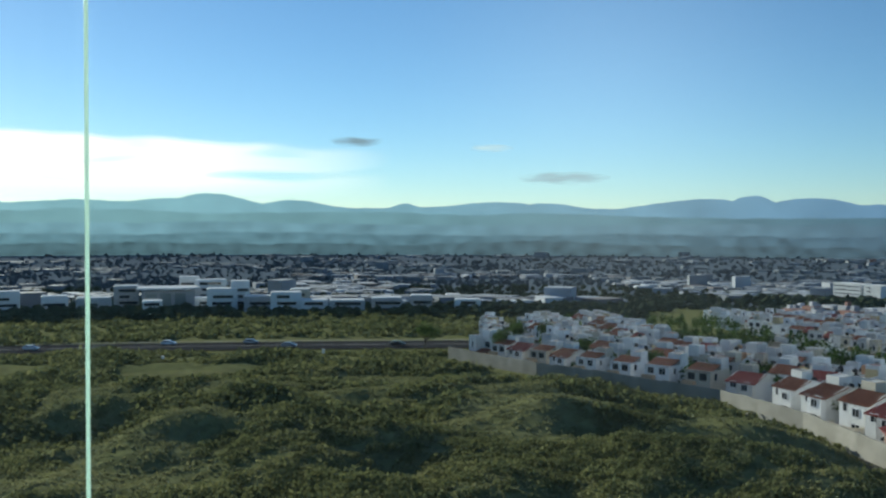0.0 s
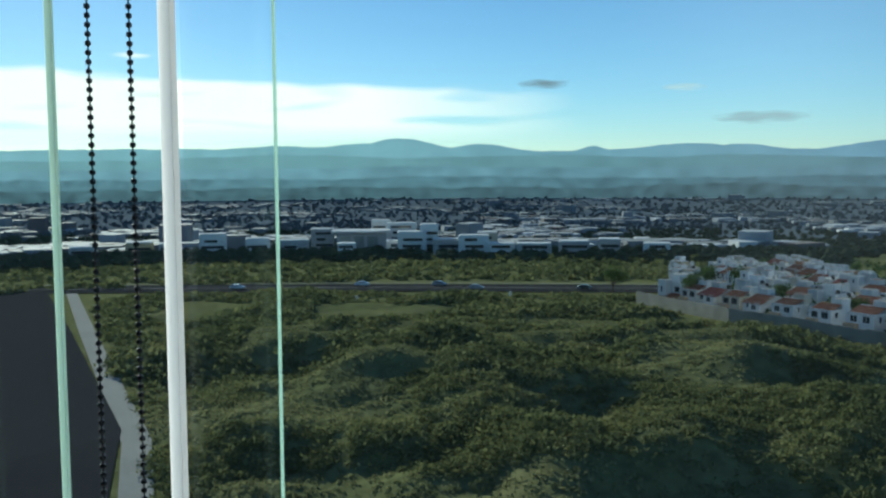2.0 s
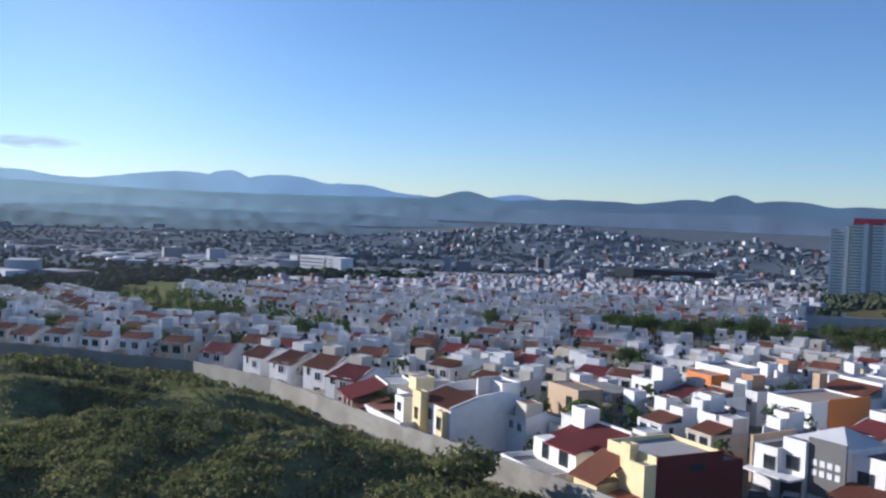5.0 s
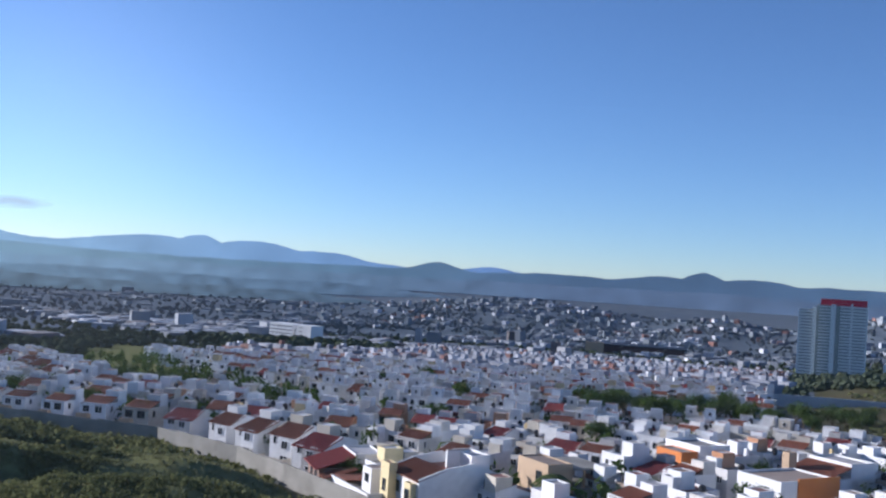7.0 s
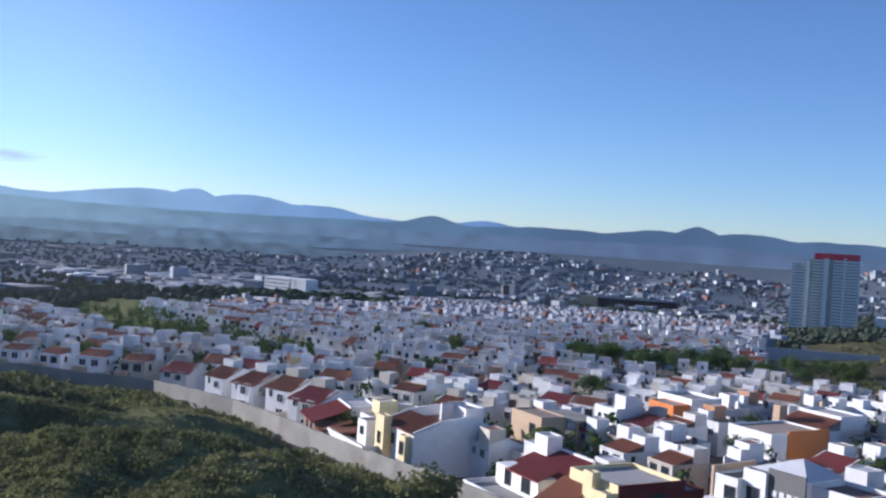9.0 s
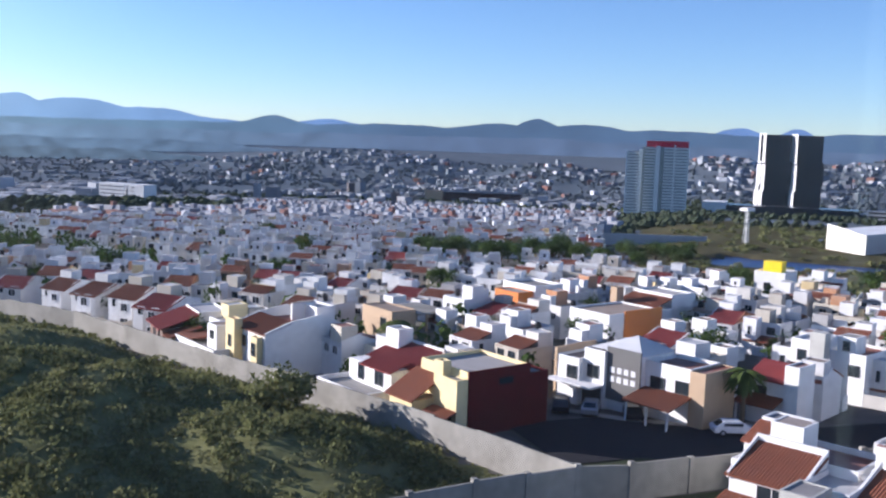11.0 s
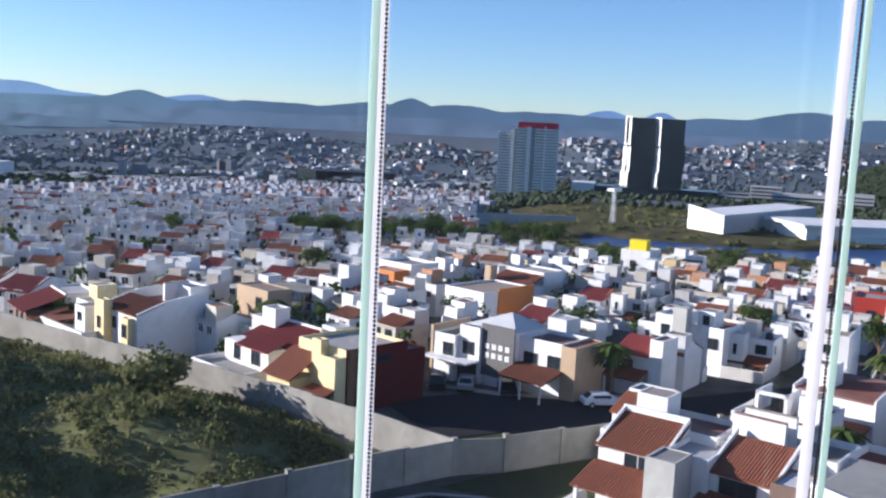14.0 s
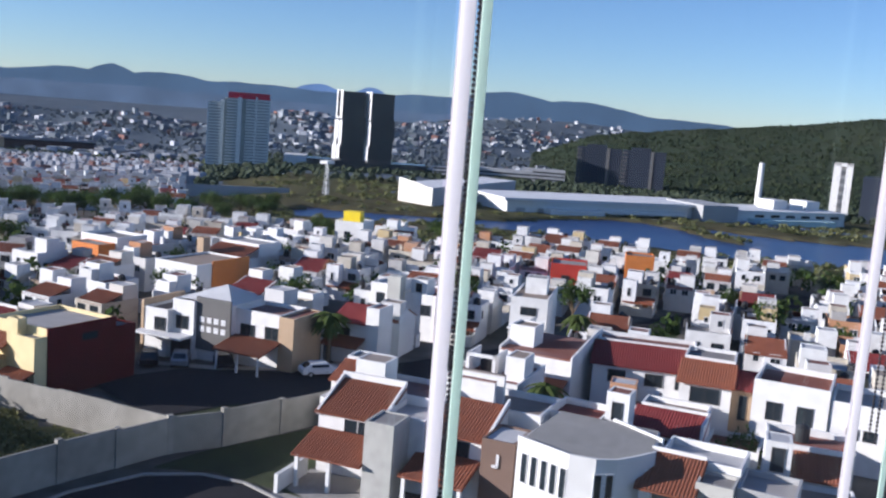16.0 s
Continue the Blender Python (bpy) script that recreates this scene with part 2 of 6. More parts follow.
def in_lake(x, y):
    inside = False
    for (x0, y0), (x1, y1) in zip(LAKE, LAKE[1:] + LAKE[:1]):
        if (y0 > y) != (y1 > y) and x < (x1 - x0) * (y - y0) / (y1 - y0) + x0:
            inside = not inside
    if inside:      # the grassy spit
        k = max(0, min(1, ((x - 378) * -40 + (y - 84) * -38) / (40 * 40 + 38 * 38)))
        if math.hypot(x - 378 + 40 * k, y - 84 + 38 * k) < 7 - 3 * k:
            return False
    return inside


def wall_x(y):
    ys, xs = [p[1] for p in WALL_W][::-1], [p[0] for p in WALL_W][::-1]
    return float(np.interp(y, ys, xs))


def in_field(x, y):
    if not (50 < y < 252 and -130 < x < wall_x(y) - 1):
        return False
    if x < -0.62 * y + 8:
        return False
    return y > 55 + (38 - x) * 0.1


def ground_z(x, y):
    r, az = math.hypot(x, y), math.degrees(math.atan2(-x, y))
    w = min(1.0, max(0.0, (-49 - az) / 8))
    w = w * w * (3 - 2 * w)
    z = float(np.interp(r, RR, ZZ)) * (1 - w) + float(np.interp(r, RR, ZE)) * w
    if r > 1200:
        for ha, hr, hh, wa, wr in HILLS:
            z += hh * math.exp(-((az - ha) / wa) ** 2 - ((r - hr) / wr) ** 2)
    if 240 < r < 430 and az < -54 and in_lake(x, y):
        return -9.0
    if in_field(x, y):
        for mx0, my0, mx1, my1, mh, mw in MOUNDS:
            ux, uy = mx1 - mx0, my1 - my0
            ln = math.hypot(ux, uy)
            k = ((x - mx0) * ux + (y - my0) * uy) / ln
            over = max(0.0, -k, k - ln)
            side = ((y - my0) * ux - (x - mx0) * uy) / ln + 2.2 * noise.noise(Vector((x * 0.09, y * 0.09, 1)))
            z += mh * math.exp(-(over / 8) ** 2 - (side / (mw if side < 0 else mw * 2)) ** 2) * min(1.0, max(0.0, (wall_x(y) - x) / 10))
        edge = min(1.0, (wall_x(y) - x) / 12, (y - 52) / 14, (252 - y) / 14, (x + 0.62 * y - 8) / 10)
        if edge > 0:
            p = Vector((x * 0.035, y * 0.028, 3.7))
            edge *= float(np.interp(y, [50, 130, 200, 250], [1.0, 0.9, 0.5, 0.3]))
            z += edge * (4.4 * noise.noise(p) + 2.6 * noise.noise(p * 2.7) + 0.5 * noise.noise(p * 7)) + edge * 0.6
    return z


def strip(name, pts, width, material, lift, label, category, z=None):
    """A road or path laid over the ground along a line of points."""
    g = Geo()
    dense = []
    for (x0, y0), (x1, y1) in zip(pts, pts[1:]):
        n = max(1, int(math.hypot(x1 - x0, y1 - y0) / 6))
        dense += [(x0 + (x1 - x0) * i / n, y0 + (y1 - y0) * i / n) for i in range(n)]
    dense.append(pts[-1])
    rows_ = []
    for i, (x, y) in enumerate(dense):
        a, b = dense[max(0, i - 1)], dense[min(len(dense) - 1, i + 1)]
        d = Vector((b[0] - a[0], b[1] - a[1])).normalized()
        rows_.append([(x - d.y * w, y + d.x * w) for w in np.linspace(width / 2, -width / 2, 5)])
    for ra, rb in zip(rows_, rows_[1:]):
        for j in range(4):
            q = [ra[j], ra[j + 1], rb[j + 1], rb[j]]
            g.poly([(x, y, ground_z(x, y) + lift) for x, y in q])
    ob = link(name, g.mesh(name), material)
    return tagged(ob, label, category, kind="structure")


# ---------------------------------------------------------------- ground
def make_ground():
    rs = [0, 12, 25, 36, 44] + [44 + 2.2 * i for i in range(1, 95)]
    while rs[-1] < 4700:
        rs.append(rs[-1] * (1.014 if rs[-1] < 420 else 1.035))
    azs = list(np.arange(-110, 60, 0.9)) + list(np.arange(60, 250, 6))
    g = Geo()
    for r in rs:
        for a in azs:
            x, y = -math.sin(radians(a)) * r, math.cos(radians(a)) * r
            g.v.append((x, y, ground_z(x, y)))
    n = len(azs)
    kinds = []
    for i in range(len(rs) - 1):
        for j in range(n):
            a, b = i * n + j, i * n + (j + 1) % n
            g.f.append((a, a + n, b + n, b))
            p = g.v[a]
            r = math.hypot(p[0], p[1])
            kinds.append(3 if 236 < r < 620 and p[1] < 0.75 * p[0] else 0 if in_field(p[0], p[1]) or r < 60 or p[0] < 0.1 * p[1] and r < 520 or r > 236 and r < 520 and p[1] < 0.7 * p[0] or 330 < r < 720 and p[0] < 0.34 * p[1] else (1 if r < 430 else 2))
    me = g.mesh("ground")
    soil = mat("dry_grass_and_soil", (0.15, 0.155, 0.068), 0.95, 0, 0.5, 0.6, (0.19, 0.175, 0.09), fine=(0.55, 1.4), bump=0.15, spec=0.0)
    yard = mat("paved_yards", (0.13, 0.12, 0.11), 0.95, 0, 0.4, 0.6, (0.07, 0.075, 0.05), fine=(0.6, 1.4), spec=0.0)
    # aerial haze over the far ground is mixed into this blue-grey base
    far = mat("haze_tinted_plain", (0.13, 0.155, 0.18), 0.95, 0, 0.02, 0.6, (0.1, 0.13, 0.145), fine=(0.8, 1.2), spec=0.0)
    bank = mat("brown_earth_bank", (0.1, 0.088, 0.05), 0.95, 0, 0.12, 0.7, (0.065, 0.075, 0.035), fine=(0.55, 1.4), bump=0.15, spec=0.0)
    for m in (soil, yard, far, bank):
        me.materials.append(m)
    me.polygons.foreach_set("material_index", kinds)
    me.polygons.foreach_set("use_smooth", [True] * len(kinds))
    tagged(link("ground", me, None), "rolling scrub field running into paved suburb and plain", "ground", kind="structure")


make_ground()
strip("road", [(-260, 264), (-110, 273), (-20, 281), (60, 292)], 27, M_ASPHALT, 0.25, "grey asphalt main road beyond the scrub field", "road")
strip("verge", [(-260, 279.5), (-110, 288.5), (-20, 296), (60, 306)], 1.4, M_PAVE, 0.4, "pale concrete verge along the main road", "kerb")
strip("median", [(-260, 262), (-110, 271), (-20, 279), (60, 290)], 1.0, M_PAVE, 0.42, "pale concrete median of the main road", "kerb")
strip("road_near", [(-26, 20), (-62, 93), (-140, 205), (-200, 290)], 18, M_ASPHALT, 0.2, "grey asphalt side road beside the scrub field", "road")
strip("pavement", [(-14, 25), (-50, 93), (-100, 168), (-160, 260)], 3, M_PAVE, 0.15, "pale concrete pavement along the side road", "pavement")
strip("street_end", [(91, 46.6), (110, 40), (150, 30), (210, 12)], 7, M_ASPHALT, 0.1, "narrow dark asphalt street between the houses", "road")
strip("street", [(66, 62), (74, 59), (82, 52), (92, 46)], 13, M_ASPHALT, 0.14, "dark asphalt cul-de-sac between the houses", "road")
strip("kerb", [(77, 69.5), (80, 62), (84, 57), (92, 52.5), (96, 49.6)], 1.6, M_PAVE, 0.16, "pale concrete kerb and pavement in front of houses", "pavement")


def sheet(name, pts, z, material, label, category):
    g = Geo()
    g.poly([(x, y, z) for x, y in pts])
    return tagged(link(name, g.mesh(name), material), label, category, kind="structure")


TURN = [(20, 51), (38, 50), (48, 49.6), (53.5, 47.8), (56, 44.5), (56.5, 41), (55, 36), (53, 28), (52, 18), (52, 0), (20, 0)]
sheet("road_south", TURN, 1.6, M_ASPHALT, "dark asphalt turning circle below the boundary wall", "road")
kerb_g = Geo()
for (x0, y0), (x1, y1) in zip(TURN[1:9], TURN[2:10]):
    d = Vector((x1 - x0, y1 - y0)).normalized() * 0.12
    kerb_g.prism([(x0 + d.y, y0 - d.x), (x1 + d.y, y1 - d.x), (x1 - d.y, y1 + d.x), (x0 - d.y, y0 + d.x)], 1.4, 1.74)
tagged(link("kerb_south", kerb_g.mesh("kerb_south"), M_PAVE), "pale concrete kerb round the turning circle", "kerb", kind="structure")
M_LAWN = mat("rough_lawn", (0.035, 0.05, 0.02), 0.95, 0, 1.0, 0.5, (0.06, 0.058, 0.03), fine=(0.6, 1.3), bump=0.08)
sheet("lawn", [(56.8, 36), (57, 44), (55, 48.4), (60, 47.6), (72, 43.2), (76, 41.2), (66, 38.5), (61, 38.8), (57.5, 38)], 1.58, M_LAWN, "dark green lawn beside the boundary wall", "lawn")
sheet("vacant_lot", [(59, 50.2), (73, 44.4), (80, 41), (84, 46), (74, 54), (66, 57.5), (59, 60)], 1.56, M_LAWN, "rough grassy vacant lot behind the wall", "lawn")


def water_mat():
    m = bpy.data.materials.new("lake_water")
    m.use_nodes = True
    n, l = m.node_tree.nodes, m.node_tree.links
    b = n["Principled BSDF"]
    b.inputs["Base Color"].default_value = (0.018, 0.05, 0.15, 1)
    b.inputs["Roughness"].default_value = 0.3
    b.inputs["Specular IOR Level"].default_value = 0.2
    b.inputs["IOR"].default_value = 1.33
    t, bp, gn = n.new("ShaderNodeTexNoise"), n.new("ShaderNodeBump"), n.new("ShaderNodeNewGeometry")
    t.inputs["Scale"].default_value, t.inputs["Detail"].default_value = 0.35, 5
    bp.inputs["Strength"].default_value, bp.inputs["Distance"].default_value = 0.9, 0.35
    l.new(gn.outputs["Position"], t.inputs["Vector"]); l.new(t.outputs["Fac"], bp.inputs["Height"]); l.new(bp.outputs[0], b.inputs["Normal"])
    return m


water_g = Geo()
water_g.poly([(235, -110, WATER_Z), (430, -110, WATER_Z), (430, 200, WATER_Z), (235, 200, WATER_Z)])
tagged(link("water", water_g.mesh("water"), water_mat()), "dark blue rippled lake water", "lake", kind="structure")

# ---------------------------------------------------------------- boundary walls
def boundary_wall(pts, height, name, label, pilasters=0.0):
    base = new(name)
    tagged(base, label, "wall")
    seg = 0
    for (x0, y0), (x1, y1) in zip(pts, pts[1:]):
        d = Vector((x1 - x0, y1 - y0, 0))
        n = max(1, round(d.length / 6))
        for i in range(n):
            a, b = Vector((x0, y0, 0)) + d * (i / n), Vector((x0, y0, 0)) + d * ((i + 1) / n)
            za = min(ground_z(a.x, a.y), ground_z(b.x, b.y))
            g = Geo()
            u = (b - a).normalized()
            w = Vector((-u.y, u.x, 0)) * 0.1
            h = height + random.uniform(-0.12, 0.12)
            g.prism([(a - w)[:2], (b - w)[:2], (b + w)[:2], (a + w)[:2]], za - 0.5, za + h)
            part("panel", g, M_CONCRETE, base)
            if pilasters:
                q = Geo()
                w2, u2 = w * 2.2, u * 0.22
                q.prism([(a - w2 - u2)[:2], (a - w2 + u2)[:2], (a + w2 + u2)[:2], (a + w2 - u2)[:2]], za - 0.5, za + h + 0.2)
                part("post", q, M_CONCRETE, base)
    return base


boundary_wall(WALL_W, 3.0, "boundary_wall", "weathered grey concrete block wall between scrub and houses")
boundary_wall(WALL_S, 3.0, "boundary_wall", "grey concrete block wall with posts beside dark road", 1.0)

# ---------------------------------------------------------------- houses
def rim(g, x0, y0, x1, y1, z0, z1, t=0.18):
    g.box(x0, y0, z0, x1, y0 + t, z1).box(x0, y1 - t, z0, x1, y1, z1).box(x0, y0 + t, z0, x0 + t, y1 - t, z1).box(x1 - t, y0 + t, z0, x1, y1 - t, z1)


def tile_roof(x0, y0, x1, y1, z0, z1, axis="x", over=0.3, pitch=0.24):
    """Mono-pitch roof of curved tile courses rising along +axis from z0 to z1."""
    g = Geo()
    if axis == "y":
        a0, a1, b0, b1 = y0 - over, y1, x0 - over, x1 + over
    else:
        a0, a1, b0, b1 = x0 - over, x1, y0 - over, y1 + over
    n = max(4, int((b1 - b0) / pitch))
    for i in range(n):
        for k in range(2):
            u0, u1 = b0 + (b1 - b0) * (i + k / 2) / n, b0 + (b1 - b0) * (i + (k + 1) / 2) / n
            h0, h1 = (0.0, 0.05) if k == 0 else (0.05, 0.0)
            q = [(a0, u0, z0 + h0), (a1, u0, z1 + h0), (a1, u1, z1 + h1), (a0, u1, z0 + h1)]
            if axis == "y":
                q = [(v, u, w) for u, v, w in q][::-1]
            g.poly(q[::-1])
    t = 0.14
    q = [(a0, b0, z0 - t), (a1, b0, z1 - t), (a1, b1, z1 - t), (a0, b1, z0 - t)]
    top = [(u, v, w + t - 0.01) for u, v, w in q]
    if axis == "y":
        q, top = [(v, u, w) for u, v, w in q], [(v, u, w) for u, v, w in top]
    g.poly(q if axis == "y" else q[::-1])
    for i in range(4):
        g.poly([q[i], q[(i + 1) % 4], top[(i + 1) % 4], top[i]])
    return g


def window_geo(side, u, z, w, h, box):
    """Frame and pane of a window on one wall of a box-shaped storey; u runs along the wall from its centre."""
    x0, y0, x1, y1 = box
    fr, pn = Geo(), Geo()
    def put(g, ua, za, ub, zb, d0, d1):
        if side == "w":
            g.box(x0 - d1, (y0 + y1) / 2 + ua, za, x0 - d0, (y0 + y1) / 2 + ub, zb)
        elif side == "e":
            g.box(x1 + d0, (y0 + y1) / 2 + ua, za, x1 + d1, (y0 + y1) / 2 + ub, zb)
        elif side == "s":
            g.box((x0 + x1) / 2 + ua, y0 - d1, za, (x0 + x1) / 2 + ub, y0 - d0, zb)
        else:
            g.box((x0 + x1) / 2 + ua, y1 + d0, za, (x0 + x1) / 2 + ub, y1 + d1, zb)
    f = 0.08
    put(pn, u - w / 2, z, u + w / 2, z + h, -0.02, 0.02)
    put(fr, u - w / 2 - f, z - f, u + w / 2 + f, z, -0.02, 0.1)
    put(fr, u - w / 2 - f, z + h, u + w / 2 + f, z + h + f, -0.02, 0.1)
    put(fr, u - w / 2 - f, z, u - w / 2, z + h, -0.02, 0.08)
    put(fr, u + w / 2, z, u + w / 2 + f, z + h, -0.02, 0.08)
    if w > 1.1:
        put(fr, u - 0.03, z, u + 0.03, z + h, -0.02, 0.06)
    return fr, pn


def storey(base, box, z0, z1, wall, wins=(), roof=M_ROOF, parapet=0.5, name="wall", frame_mat=M_FRAME, out=None):
    """A block of the house: walls with parapet, roof slab and windows (side, u, sill, w, h)."""
    x0, y0, x1, y1 = box
    g = Geo().box(x0, y0, z0, x1, y1, z1)
    if parapet:
        rim(g, x0, y0, x1, y1, z1, z1 + parapet)
    emit = out if out is not None else (lambda n, gg, mm, pp: part(n, gg, mm, pp))
    w = emit(name, g, wall, base)
    if roof is not None:
        t = 0.18 if parapet else 0.0
        emit("roof", Geo().box(x0 + t, y0 + t, z1 - 0.05, x1 - t, y1 - t, z1 + 0.06), roof, base)
    for side, u, sill, ww, hh in wins:
        fr, pn = window_geo(side, u, z0 + sill, ww, hh, box)
        win = emit("window", fr, frame_mat, base)
        emit("pane", pn, M_PANE, win if win is not None else base)
    return w


def tank(base, x, y, z, out=None):
    emit = out if out is not None else (lambda n, gg, mm, pp: part(n, gg, mm, pp))
    g = Geo().tube((x, y, z), (x, y, z + 1.1), 0.55, 0.55, 12).tube((x, y, z + 1.1), (x, y, z + 1.35), 0.5, 0.2, 12)
    emit("water_tank", g, M_TANK, base)


LABELS = {
    0: "white flat-roofed two-storey house with stair tower on roof",
    1: "white two-storey house with sloping clay tile roof",
    2: "white cubic house with red tile porch roof",
    3: "white two-storey house with red painted tile roof",
    4: "white terraced house with parapet and dark water tank",
    5: "cream and white house with brown tile roof",
}


def build_house(base, style, rng, out=None, wall=None):
    """One of the suburb's house types, about 8 by 11 m, facing its -x side."""
    wall = wall or M_WHITE
    w, d = rng.uniform(5.6, 6.5), rng.uniform(7.6, 9.2)
    hx, hy = d / 2, w / 2
    h1, h2 = 2.8, rng.uniform(5.1, 5.8)
    emit = out if out is not None else (lambda n, gg, mm, pp: part(n, gg, mm, pp))
    fm = M_FRAME if rng.random() < 0.6 else M_DARKFRAME
    front = [("w", -w * 0.22, 3.7, 1.5, 1.25), ("w", w * 0.24, 3.7, rng.choice([0.8, 1.4]), 1.2), ("w", w * 0.2, 0.9, 1.6, 1.2)]
    side = [("s", -d * 0.2, 3.8, rng.choice([0.6, 1.0]), rng.choice([0.6, 1.1]))] if rng.random() < 0.7 else []
    back = [("e", -w * 0.2, 3.7, 1.2, 1.1), ("e", w * 0.2, 3.7, 1.2, 1.1)]
    if style in (0, 4):
        storey(base, (-hx + 1.4, -hy, hx, hy), 0, h2, wall, front + side + back, out=out, frame_mat=fm, parapet=rng.uniform(0.4, 0.9))
        storey(base, (-hx, -hy, -hx + 1.4, hy * rng.uniform(-0.1, 0.5)), 0, rng.choice([h1, h2 + 0.3]), wall, [("w", 0, 0.8, 1.3, 1.3)], out=out, parapet=0.3)
        sx = rng.uniform(-hx * 0.3, hx * 0.4)
        sy = rng.choice([-hy + 0.1, hy - 2.9])
        storey(base, (sx, sy, sx + 2.8, sy + 2.8), h2, h2 + 2.5, wall, [("w", 0, 0.9, 0.7, 0.9)] if rng.random() < 0.5 else [], out=out, parapet=0.15)
        if style == 4:
            rim_g = Geo()
            rim(rim_g, hx - 3.2, -hy + 0.3, hx - 0.4, hy - 3.2, h2, h2 + 1.9)
            emit("laundry_screen", rim_g, wall, base)
        tank(base, sx + 1.4, -sy if abs(sy) > 1 else 1.5, h2 + 0.06, out)
    elif style in (1, 3):
        t = M_TILE if style == 1 else M_REDTILE
        storey(base, (-hx + 1, -hy, hx, hy), 0, h2 - 0.6, wall, front[:2] + side + back, roof=None, parapet=0, out=out, frame_mat=fm)
        k = rng.uniform(0.15, 0.5) * hx
        for y in (-hy, hy - 0.18):
            g = Geo()
            a = [(-hx + 1, y, h2 - 0.6), (hx, y, h2 - 0.6), (hx, y, h2 + 0.4), (k, y, h2 + 1.25), (-hx + 1, y, h2 - 0.5)]
            b = [(p[0], p[1] + 0.18, p[2]) for p in a]
            g.poly(a).poly(b[::-1])
            for i in range(5):
                g.poly([a[i], b[i], b[(i + 1) % 5], a[(i + 1) % 5]][::-1])
            emit("gable", g, wall, base)
        emit("tile_roof", tile_roof(-hx + 1, -hy + 0.2, k, hy - 0.2, h2 - 0.55, h2 + 1.1, over=0.35), t, base)
        emit("roof", Geo().box(k, -hy + 0.18, h2 - 0.6, hx, hy - 0.18, h2 + 0.1), M_ROOF, base)
        storey(base, (-hx, -hy, -hx + 1, hy * 0.1), 0, h2 - 0.9, wall, [("w", 0, 3.4, 1.3, 1.2), ("w", 0, 0.8, 1.6, 1.4)], out=out, parapet=0.2)
        storey(base, (k + 0.6, hy - 3, k + 3.2, hy - 0.1), h2, h2 + 2.2, wall, out=out, parapet=0.15)
        tank(base, k + 2, -hy + 1.4, h2 + 0.1, out)
    elif style == 2:
        storey(base, (-hx + 2.6, -hy, hx, hy), 0, h2, wall, front + side + back, out=out, frame_mat=fm, parapet=0.6)
        emit("porch_roof", tile_roof(-hx, -hy + 0.2, -hx + 2.6, hy - 0.4, h1 - 0.3, h1 + 0.5, over=0.2), M_TILE, base)
        storey(base, (-hx, -hy, -hx + 2.6, -hy + 0.25), 0, h1, wall, out=out, roof=None, parapet=0)
        storey(base, (-hx + 0.2, hy - 2.6, -hx + 2.6, hy), 0, h2 + 1.2, wall, [("w", 0, 3.6, 0.6, 1.6)], out=out, parapet=0.2)
        storey(base, (hx - 3.3, hy - 3.1, hx - 0.4, hy - 0.2), h2, h2 + 2.3, wall, out=out, parapet=0.15)
        tank(base, 0.6, -hy + 1.2, h2 + 0.06, out)
    else:
        storey(base, (-hx + 1.2, -hy, hx, hy), 0, h2 - 0.3, wall, front + side + back, out=out, frame_mat=fm, parapet=0.3)
        emit("tile_roof", tile_roof(-hx + 1.4, -hy + 0.3, -hx + 5.2, hy - 0.3, h2 - 0.2, h2 + 1.0, over=0.2), M_TILE, base)
        emit("gable", Geo().box(-hx + 5.2, -hy + 0.2, h2 - 0.3, -hx + 5.45, hy - 0.2, h2 + 1.15), wall, base)
        storey(base, (-hx, hy * 0.1, -hx + 1.2, hy), 0, h1 + 0.4, M_TAN, [("w", 0, 0.5, 1.8, 1.7)], out=out, parapet=0.2)
        storey(base, (hx - 3.0, -hy + 0.1, hx - 0.2, -hy + 3), h2 - 0.3, h2 + 2, wall, out=out, parapet=0.15)
    y_g = Geo()          # low wall round the front yard
    fx = -hx - 2.0
    y_g.prism([(-hx, -hy), (-hx, -hy + 0.16), (fx + 0.16, -hy + 0.16), (fx + 0.16, hy - 0.16), (-hx, hy - 0.16), (-hx, hy), (fx, hy), (fx, -hy)][::-1], 0, 2.1)
    emit("yard_wall", y_g, wall, base)
    c_g = Geo()          # heater housing on the roof
    cx, cy = rng.uniform(0.4 * hx, hx - 1.4), rng.uniform(-hy + 0.4, hy - 1.6)
    c_g.box(cx, cy, h2 - 0.5, cx + rng.uniform(0.5, 1.2), cy + rng.uniform(0.5, 1.3), h2 + rng.uniform(0.8, 1.7))
    emit("roof_housing", c_g, wall, base)
    emit("door", Geo().box(-hx - 0.06 if style in (0, 4) else -hx + 0.9, -hy * 0.45 - 0.5, 0, -hx + 0.3 if style in (0, 4) else -hx + 1.3, -hy * 0.45 + 0.5, 2.1), M_DOOR, base)


proto_rng = random.Random(5)
PROTOS = []
for i in range(12):
    st = [0, 4, 1, 2, 5, 3, 5, 4, 0, 2, 1, 3][i]
    ob = new("house")
    tagged(ob, LABELS[st], "house", "suburb houses")
    build_house(ob, st, proto_rng)
    PROTOS.append(ob)
placed = []          # (x, y, half-size) already taken
proto_used = set()


def place_house(i, x, y, rot, size=0.92):
    m = pose(x, y, ground_z(x, y) - 0.1, 0, 0, rot) @ Matrix.Scale(size, 4)
    if i not in proto_used:
        proto_used.add(i)
        PROTOS[i].matrix_basis = m
        return PROTOS[i]
    return copy_thing(PROTOS[i], m)


